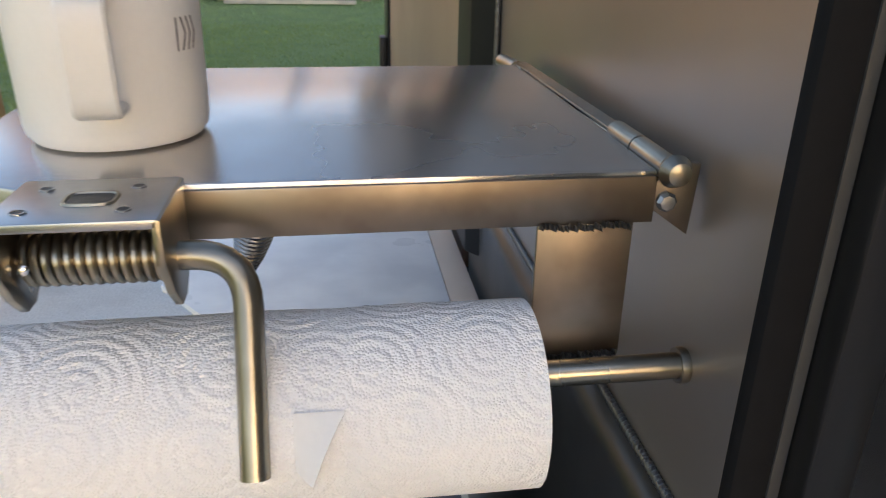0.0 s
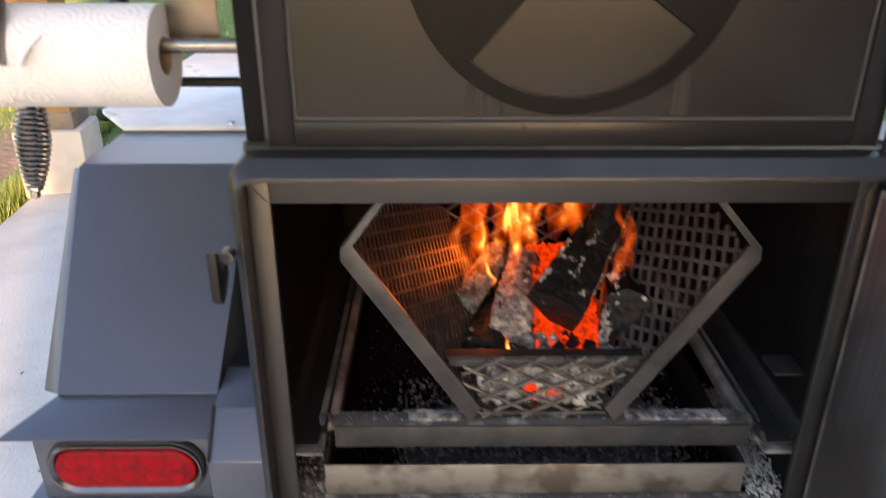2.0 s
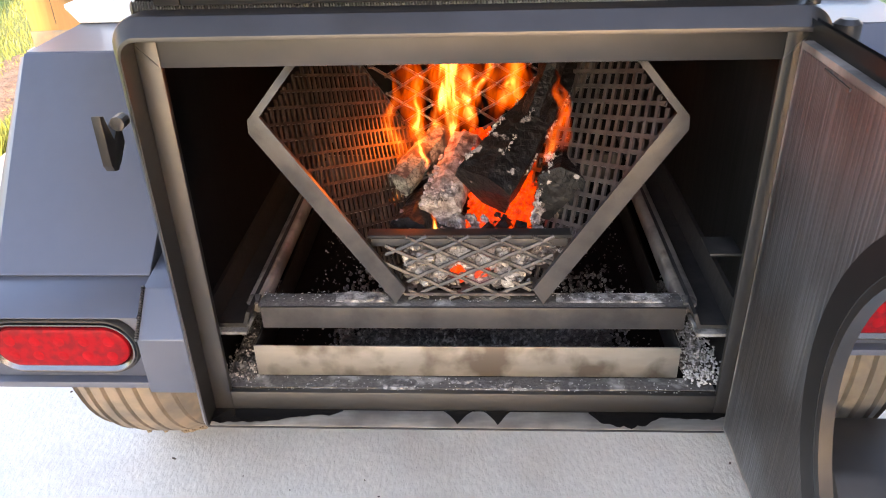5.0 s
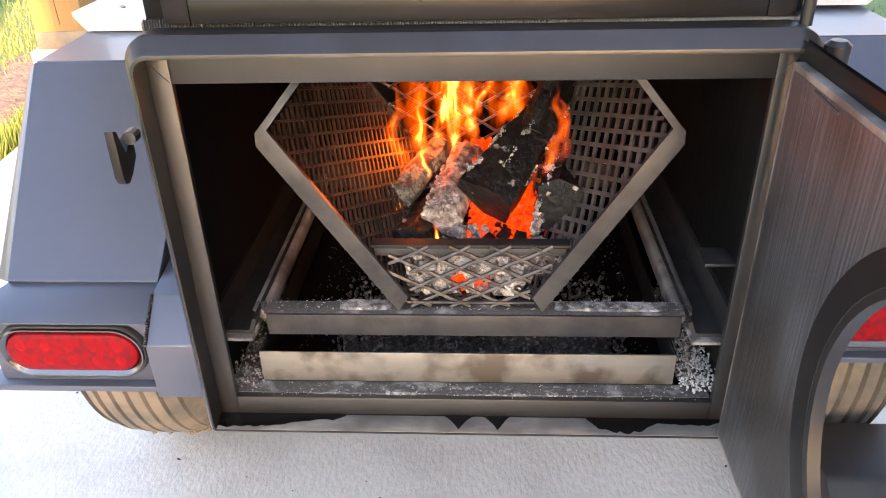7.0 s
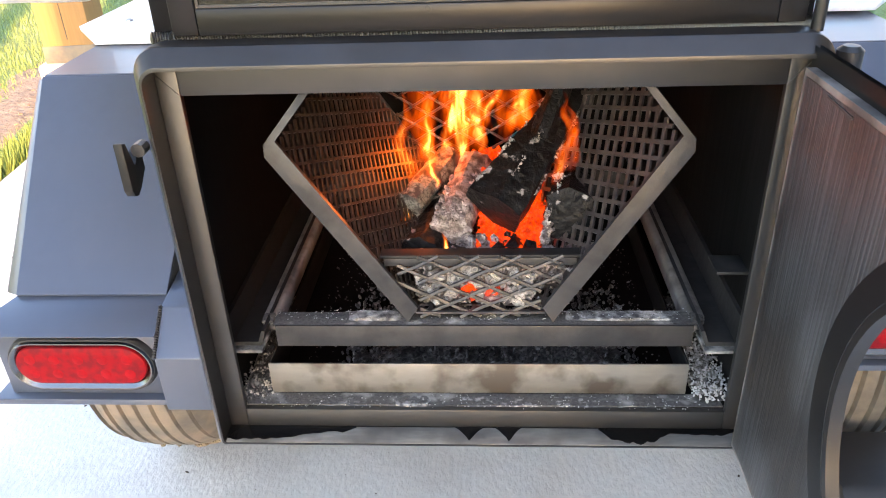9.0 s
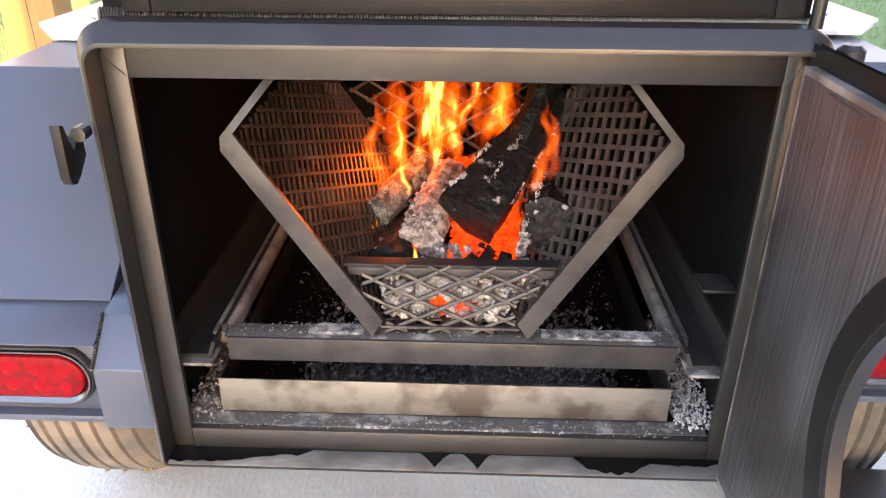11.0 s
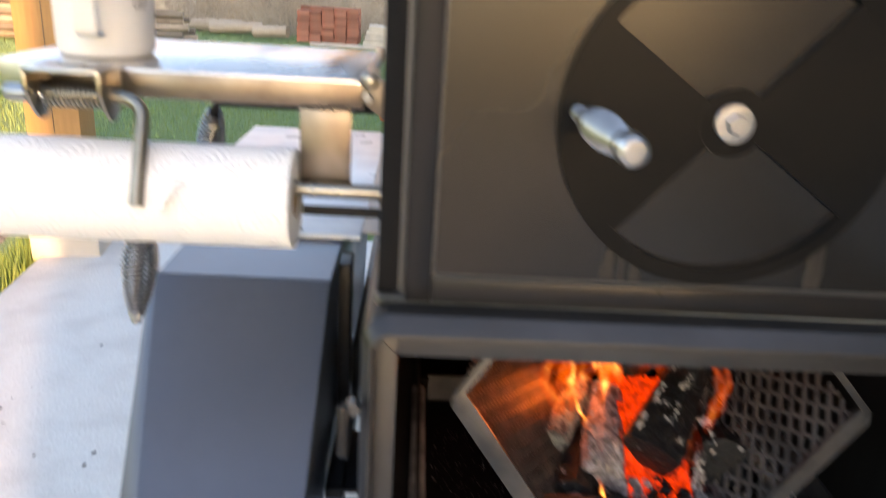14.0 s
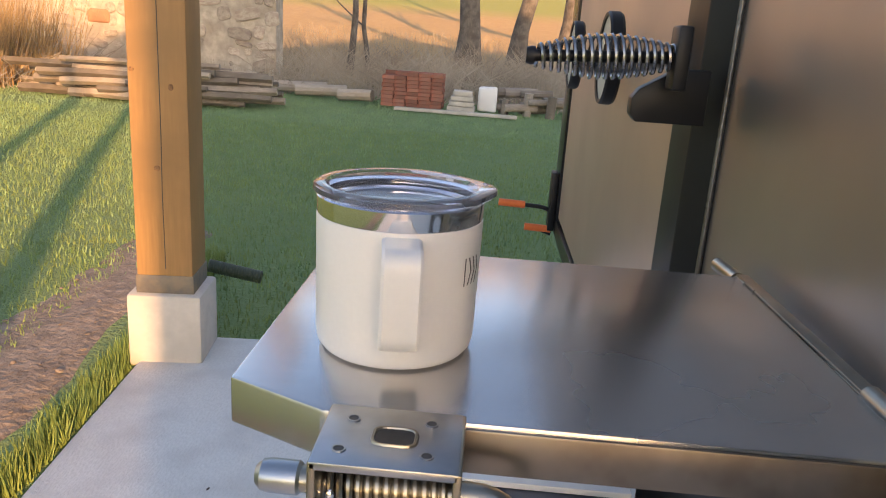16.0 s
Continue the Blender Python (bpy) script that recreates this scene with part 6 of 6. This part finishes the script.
bm = bm_new()
loops = []
for i, p in enumerate(path):
    t = (path[min(i + 1, len(path) - 1)] - path[max(i - 1, 0)]).normalized()
    nrm = t.cross(side).normalized()
    loops.append([bm.verts.new(p + side * a * 0.0108 + nrm * b * 0.0022) for a, b in ((1, 0.5), (0.85, 1), (-0.85, 1), (-1, 0.5), (-1, -0.5), (-0.85, -1), (0.85, -1), (1, -0.5))])
for r, s in zip(loops, loops[1:]):
    for k in range(8):
        bm.faces.new((r[k], r[(k + 1) % 8], s[(k + 1) % 8], s[k]))
bm.faces.new(loops[0][::-1]), bm.faces.new(loops[-1])
part("handle", bm, MUGWHITE, mug, "flat strap handle")


def mark(angle, z0, z1, shape):
    """A small dark print that lies on the mug's side."""
    bm = bm_new()
    vs = []
    for u, v in shape:
        a = angle + u / 0.05
        r = 0.0492 + 0.001 * ((z0 + (z1 - z0) * v) - 0.012) / 0.0715 + 0.00045
        vs.append(bm.verts.new((MX + r * math.cos(a), MY + r * math.sin(a), SZ + z0 + (z1 - z0) * v)))
    bm.faces.new(vs)
    part("print", bm, INK, mug, "dark printed mark", 0)


LA = radians(-34)
mark(LA, 0.050, 0.067, [(0, 0), (0.0011, 0), (0.0011, 1), (0, 1)])
for k in range(3):
    mark(LA + 0.07 + 0.085 * k, 0.050, 0.067, [(0, 0), (0.0013, 0), (0.0042, 0.5), (0.0013, 1), (0, 1), (0.0029, 0.5)])


# ---- timber post on its pier ----
PT = pose(-1.050, 2.770, 0, 0, 0, 7)
post = thing("porch_post", (-1.05, 2.77, 0.0), "square pine porch post on a cast concrete pier", "post")
part("pier", box(bm_new(), (-0.135, -0.13, -0.02), (0.135, 0.13, 0.265), 0.012, turn=PT), PIER, post, "cast concrete pier")
part("base_strap", box(bm_new(), (-0.1045, -0.1025, 0.2655), (0.1045, 0.1025, 0.335), 0.002, turn=PT), STRAP, post, "weathered grey steel base strap")
part("timber", box(bm_new(), (-0.101, -0.099, 0.268), (0.101, 0.099, 2.75), 0.007, turn=PT), TIMBER, post, "pine timber with drying cracks")
bm = bm_new()
for x, z0, z1 in ((0.004, 0.36, 2.6),):
    zz = np.linspace(z0, z1, 40)
    tube(bm, [PT @ Vector((x + 0.006 * noise.noise((0, x * 50, z * 3)), -0.0992, z)) for z in zz], 0.0016, 5)
part("drying_crack", bm, INK, post, "", 60)
for x, z, w, h in ((0.045, 1.02, 0.009, 0.012), (-0.086, 1.075, 0.010, 0.008), (-0.012, 0.735, 0.012, 0.010), (0.038, 1.46, 0.007, 0.009)):
    bm = bm_new()
    rim = [PT @ Vector((x + w * (1 + 0.25 * noise.noise((k, x * 40, z))) * math.cos(k * 0.5236), -0.0996, z + h * (1 + 0.25 * noise.noise((k, z * 9, 3))) * math.sin(k * 0.5236))) for k in range(12)]
    lift = PT.to_3x3() @ Vector((0, -0.0012, 0))
    outer = [bm.verts.new(p) for p in rim]
    mid = [bm.verts.new(PT @ Vector((x, -0.0996, z)) + (p - PT @ Vector((x, -0.0996, z))) * 0.7 + lift) for p in rim]
    for k in range(12):
        bm.faces.new((outer[k], outer[(k + 1) % 12], mid[(k + 1) % 12], mid[k]))
    bm.faces.new(mid)
    part("knot", bm, KNOT, post, "small brown knot")
pipe = thing("drain_pipe", (-0.6, 3.1, 0.0), "dark green ribbed drain pipe lying by the post", "drain pipe")
bm = bm_new()
tube(bm, [Vector((-1.12, 3.33, 0.165)).lerp(Vector((-0.88, 3.35, 0.120)), k / 40) for k in range(41)], [0.031 if k % 2 else 0.028 for k in range(41)], 18)
part("pipe", bm, PIPE, pipe)


# ---- yard: dirt strip, wood pile, ruin, bricks, logs, trees, brush ----
bm = bm_new()
g = []
for j in range(40):
    row = []
    for i in range(14):
        u, v = i / 13, j / 39
        y = -3 + 7.5 * v
        x = -1.20 - 0.085 * (y - 2.2) - 0.10 - 0.50 * u + 0.12 * noise.noise((y * 1.5, u, 0))
        edge = min(1, 5 * min(u, 1 - u))
        row.append(bm.verts.new((x, y, -0.035 + 0.03 * edge * (0.6 + noise.noise((x * 9, y * 9, 2))))))
    g.append(row)
for a, b in zip(g, g[1:]):
    for i in range(13):
        bm.faces.new((a[i], a[i + 1], b[i + 1], b[i]))
part("dirt_strip", bm, DIRT, None, "bare brown soil strip along the slab", 60, "soil", kind="structure")


def blades(count, area, height, seed, mat, name, label, width=0.006, keep=None, power=1.6):
    rnd = np.random.RandomState(seed)
    verts, faces = [], []
    while len(faces) < count:
        x = rnd.uniform(area[0], area[1])
        y = area[2] + (area[3] - area[2]) * rnd.rand() ** power
        if keep and not keep(x, y):
            continue
        h, a, lean = height * rnd.uniform(0.5, 1.3), rnd.uniform(0, 6.28), rnd.uniform(-0.5, 0.5)
        z = ground_height(x, y)
        dx, dy = math.cos(a) * width * 0.5, math.sin(a) * width * 0.5
        n0 = len(verts)
        verts += [(x - dx, y - dy, z), (x + dx, y + dy, z), (x + math.sin(a) * h * lean, y + math.cos(a) * h * lean, z + h)]
        faces.append((n0, n0 + 1, n0 + 2))
    me = bpy.data.meshes.new(name)
    me.from_pydata(verts, [], faces)
    me.materials.append(mat)
    ob = new(name, me)
    return tagged(ob, label, "grass", kind="stuff")


def off_slab(x, y):
    p = SLAB_TURN.inverted() @ Vector((x, y, 0))
    if p.y < 0.02 and p.x > -0.02:
        return False
    return not (p.y < 1.0 and -0.50 < p.x < -0.16)


blades(110000, (-7, 3, 1.0, 10), 0.036, 1, GRASS, "grass", "short green lawn grass", 0.006, off_slab)
blades(3500, (-1.9, -1.1, -1.0, 4.0), 0.085, 2, GRASS, "grass", "longer grass along the slab edge", 0.007, lambda x, y: off_slab(x, y) and -0.12 < (SLAB_TURN.inverted() @ Vector((x, y, 0))).x < -0.01)
blades(90000, (-9, 5, 3.4, 15.5), 0.038, 3, FARGRASS, "grass", "far lawn grass with sky sheen in its paler colour", 0.010, power=0.8)
blades(14000, (-8, 9, 14.8, 32), 0.42, 4, STRAW, "dry_grass", "tall dry meadow stalks", 0.012)
blades(6500, (-13, -7.45, 10.5, 14), 1.7, 5, BRUSH, "brush", "dry brush beside the ruin, orange sunlight in its colour", 0.02)

# ruined field-stone wall
ruin = thing("stone_ruin", (-6.5, 15.6, 0.0), "ruined field-stone wall with pale mortar", "stone wall")
part("mortar_core", jagged(box(bm_new(), (-11.5, 15.5, -0.1), (-4.25, 16.0, 4.2)), 0.0, 1), MORTAR, ruin, "pale crumbling mortar")
STONES = []
random.seed(8)
for k in range(7):
    bm = bm_new()
    bmesh.ops.create_icosphere(bm, subdivisions=2, radius=1)
    for v in bm.verts:
        c = v.co.copy()
        v.co = Vector(math.copysign(abs(q) ** 0.55, q) for q in c) * 0.85 + 0.18 * noise.noise_vector(c * 1.4 + Vector((k * 5, 0, 0)))
    me = bpy.data.meshes.new("field_stone")
    bm.to_mesh(me)
    bm.free()
    me.materials.append(STONE)
    STONES.append(me)
z, count = 0.0, 0
while z < 3.3:
    x = -11.4
    hgt = random.uniform(0.16, 0.34)
    while x < -4.35 and count < 300:
        w = random.uniform(0.18, 0.60)
        if random.random() < 0.38:
            x += w * 0.8
            continue
        ob = new("field_stone", random.choice(STONES))
        ob.scale = (w * 0.52 * random.uniform(0.8, 1.05), 0.026, hgt * 0.48 * random.uniform(0.75, 1.1))
        ob.rotation_euler = (0, random.uniform(-0.35, 0.35), random.uniform(-0.1, 0.1))
        ob.location = Vector((x + w / 2, 15.5 + random.uniform(-0.03, 0.03), z + hgt / 2 + random.uniform(-0.05, 0.05))) - ORIGIN[ruin.name]
        ob.parent = ruin
        count += 1
        x += w * 0.98
    z += hgt * 0.97

ob = part("red_field_stone", jagged(box(bm_new(), (-8.12, 15.465, 0.98), (-7.64, 15.56, 1.26), 0.05, 3), 0.03, 4, 3), REDSTONE, ruin, "large reddish stone")

# long pile of weathered fence rails
pile = thing("rail_pile", (-5.1, 11.2, 0.0), "low pile of weathered grey split rails", "wood pile")
random.seed(12)
for k in range(46):
    layer = k // 9
    y = 10.9 + 0.12 * (k % 9) + random.uniform(-0.03, 0.03) + 0.05 * layer
    z = 0.04 + 0.092 * layer + random.uniform(0, 0.03)
    x0, x1 = -6.9 + random.uniform(-0.3, 1.4), -3.35 + random.uniform(-1.1, 0.35)
    skew = random.uniform(-0.14, 0.14)
    bm = bm_new()
    pts = [(x0 + (x1 - x0) * t, y + skew * (t - 0.5) * 2 + 0.05 * noise.noise((t * 2, k, 0)), z + 0.5 * abs(skew) * t * 0.4 + 0.03 * noise.noise((t * 2, k, 5))) for t in np.linspace(0, 1, 7)]
    tube(bm, pts, [0.038 + 0.036 * random.Random(k).random() + 0.012 * noise.noise((k, t, 0)) for t in range(7)], 5)
    part("rail", bm, RAIL, pile, smooth=0)

# stack of red bricks with a white board before it
stack_b = thing("brick_stack", (-1.2, 13.2, 0.0), "loose stack of red clay bricks", "bricks")
bm = box(bm_new(), (-0.1, -0.048, -0.03), (0.1, 0.048, 0.03), 0.004, 1)
brick_me = bpy.data.meshes.new("brick")
bm.to_mesh(brick_me)
bm.free()
brick_me.materials.append(BRICK)
random.seed(4)
for lay in range(9):
    for row in range(3):
        for col in range(5):
            if lay == 8 and random.random() < 0.6 or lay == 7 and random.random() < 0.25:
                continue
            turned = (lay + row) % 2
            ob = new("brick", brick_me)
            ob.parent = stack_b
            ob.location = (-0.42 + col * 0.208 + random.uniform(-0.012, 0.012), -0.22 + row * 0.21 + random.uniform(-0.015, 0.015), 0.03 + lay * 0.0635)
            ob.rotation_euler = (0, 0, random.uniform(-0.06, 0.06) * (1 + 0.25 * lay) + 0.02 * turned)
block = thing("stone_block_stack", (-0.35, 13.0, 0.0), "small stack of pale cut stone slabs", "stones")
for k in range(4):
    part("slab", jagged(box(bm_new(), (-0.60 + 0.03 * k, 12.8, 0.0 + 0.085 * k), (-0.13 - 0.02 * k, 13.1, 0.08 + 0.085 * k), 0.012), 0.01, 6, k), PALE, block)
sack = thing("white_sack", (0.05, 13.05, 0.0), "crumpled white sack beside the stones", "sack")
part("bag", jagged(box(bm_new(), (-0.10, 12.95, 0.0), (0.22, 13.12, 0.42), 0.04, 3), 0.03, 5), MUGWHITE, sack)
board = thing("white_board", (-1.4, 12.6, 0.0), "long thin whitewashed board in the grass", "board")
part("plank", box(bm_new(), (-2.3, 12.3, -0.01), (-0.3, 12.42, 0.04), 0.005, turn=Matrix.Translation((0, 0, 0)) @ pose(0, 0, 0, 0, 0, -4)), PALE, board)
random.seed(30)
logs = thing("log_pile", (0.9, 13.3, 0.0), "heap of grey cut logs and stumps", "log pile")
for k in range(14):
    x, y = 0.35 + 0.13 * (k % 9), 13.0 + 0.25 * (k // 9) + random.uniform(-0.1, 0.1)
    if k % 3 == 0:
        pts = [(x, y, -0.03), (x + 0.02, y, random.uniform(0.2, 0.36))]
    else:
        pts = [(x - 0.25, y, 0.10 + 0.11 * (k // 5)), (x + 0.3, y + 0.1, 0.12 + 0.11 * (k // 5))]
    part("cut_log", tube(bm_new(), pts, random.uniform(0.05, 0.10), 9), RAIL, logs)
for x, y, l_, a in ((-2.9, 13.6, 0.9, 0.1), (-2.2, 13.2, 0.6, -0.1), (-3.6, 13.9, 1.4, 0.2)):
    lg = thing("fallen_log", (x, y, 0.0), "pale weathered log lying in the weeds", "log", "fallen logs")
    part("trunk", tube(bm_new(), [(x - l_ / 2, y, 0.10), (x, y + a * 0.3, 0.12), (x + l_ / 2, y + a, 0.13)], 0.10, 10), PALELOG, lg)


def bare_tree(at, r, lean, tall, seed, limbs):
    t = thing("bare_tree", (at[0], at[1], ground_height(*at)), "bare grey-barked tree with no leaves yet", "tree", "bare trees")
    rnd = random.Random(seed)
    b = Vector((at[0], at[1], ground_height(*at) - 0.1))
    pts = [b + Vector((lean * k / 8 * tall + 0.05 * rnd.uniform(-1, 1), 0.05 * rnd.uniform(-1, 1), tall * k / 8)) for k in range(9)]
    part("trunk", tube(bm_new(), pts, [r * (1.35 if k == 0 else 1 - 0.07 * k) for k in range(9)], 14), TRUNK, t)
    for k in range(limbs):
        p = pts[rnd.randint(2, 7)]
        d = Vector((rnd.uniform(-1, 1), rnd.uniform(-0.5, 0.5), rnd.uniform(0.5, 1.2))).normalized()
        ln = tall * rnd.uniform(0.2, 0.4)
        limb = [p + d * ln * s + Vector((0, 0, 0.1 * s * s)) for s in (0, 0.35, 0.7, 1)]
        part("limb", tube(bm_new(), limb, [r * 0.35, r * 0.25, r * 0.15, r * 0.05], 7), TRUNK, t)
    return t


bare_tree((-0.6, 23.0), 0.33, -0.05, 9, 1, 8)
bare_tree((0.75, 24.0), 0.26, 0.16, 9, 2, 8)
bare_tree((-3.1, 17.5), 0.08, 0.05, 6, 3, 10)
bare_tree((-2.7, 17.9), 0.06, -0.12, 5, 4, 10)
bare_tree((2.8, 30.0), 0.3, 0.05, 9, 5, 8)
bare_tree((-14.0, 18.0), 0.3, 0.05, 9, 6, 8)
# two unseen trees behind, added to lay thin shade stripes on the lawn
bare_tree((2.07, -7.0), 0.14, 0.0, 6.5, 7, 5)
bare_tree((1.29, -7.2), 0.13, 0.0, 6.5, 8, 5)


def scrub(count, area, seed):
    """Thin dead stems and brambles."""
    rnd = random.Random(seed)
    verts, faces = [], []
    for _ in range(count):
        x, y = rnd.uniform(area[0], area[1]), rnd.uniform(area[2], area[3])
        z = ground_height(x, y) - 0.02
        d = Vector((rnd.uniform(-0.7, 0.7), rnd.uniform(-0.4, 0.4), rnd.uniform(0.3, 1.0))).normalized() * rnd.uniform(0.4, 1.5)
        w = rnd.uniform(0.004, 0.009)
        n0 = len(verts)
        for s in (0, 0.5, 1):
            p = Vector((x, y, z)) + d * s + Vector((0, 0, -0.25 * s * s * d.length))
            verts += [(p.x - w * (1.1 - s), p.y, p.z), (p.x + w * (1.1 - s), p.y, p.z), (p.x, p.y, p.z + w * 1.5)]
        for a in (0, 3):
            for i in range(3):
                j = (i + 1) % 3
                faces.append((n0 + a + i, n0 + a + j, n0 + a + 3 + j, n0 + a + 3 + i))
    me = bpy.data.meshes.new("brushwood")
    me.from_pydata(verts, [], faces)
    me.materials.append(TWIG)
    tagged(new("brushwood", me), "tangle of bare grey brushwood and brambles", "brush", kind="stuff")


scrub(3400, (-4.3, 4.0, 13.9, 19.5), 3)
scrub(900, (-12, -7.0, 11, 15), 4)


# grit and crumbs blown over the slab
random.seed(77)
bm = bm_new()
for k in range(420):
    x, y = random.uniform(-0.9, 1.6), random.uniform(-0.6, 1.9)
    r = 0.0007 + 0.0040 * random.random() ** 5
    m = Matrix.Translation((x, y, r * 0.4)) @ Matrix.Rotation(random.uniform(0, 6), 4, "Z") @ Matrix.Diagonal((r * random.uniform(1, 3), r, r * 0.6, 1))
    bmesh.ops.create_icosphere(bm, subdivisions=1, radius=1, matrix=m)
part("grit", bm, SPECK, None, "dark grit and crumbs scattered on the slab", 0, "grit", kind="stuff")

random.seed(78)
bm = bm_new()
for k in range(120):
    y = random.uniform(0.2, 4.4)
    x = -1.30 - 0.085 * (y - 2.2) - random.uniform(0.02, 0.48)
    r = 0.003 + 0.009 * random.random() ** 3
    m = Matrix.Translation((x, y, -0.012 + r * 0.3)) @ Matrix.Rotation(random.uniform(0, 6), 4, "Z") @ Matrix.Diagonal((r * random.uniform(1, 1.8), r, r * 0.7, 1))
    bmesh.ops.create_icosphere(bm, subdivisions=1, radius=1, matrix=m)
part("pebbles", bm, DIRT, None, "small pale pebbles on the bare soil", 30, "pebbles", kind="stuff")

# wheel chock before the far wheel
chock = thing("wheel_chock", (1.26, 0.45, 0.0), "black plastic wheel chock with a ribbed side on the slab", "wheel chock")
part("wedge", prism(bm_new(), [(0.37, 0.0), (0.545, 0.0), (0.535, 0.235), (0.42, 0.235), (0.37, 0.20)], "x", 1.165, 1.36, 0.008), CHOCKBLACK, chock)
for x in (1.19, 1.23, 1.27, 1.31):
    part("rib", prism(bm_new(), [(0.364, 0.01), (0.371, 0.01), (0.371, 0.20), (0.364, 0.19)], "x", x, x + 0.012, 0.001), CHOCKBLACK, chock)
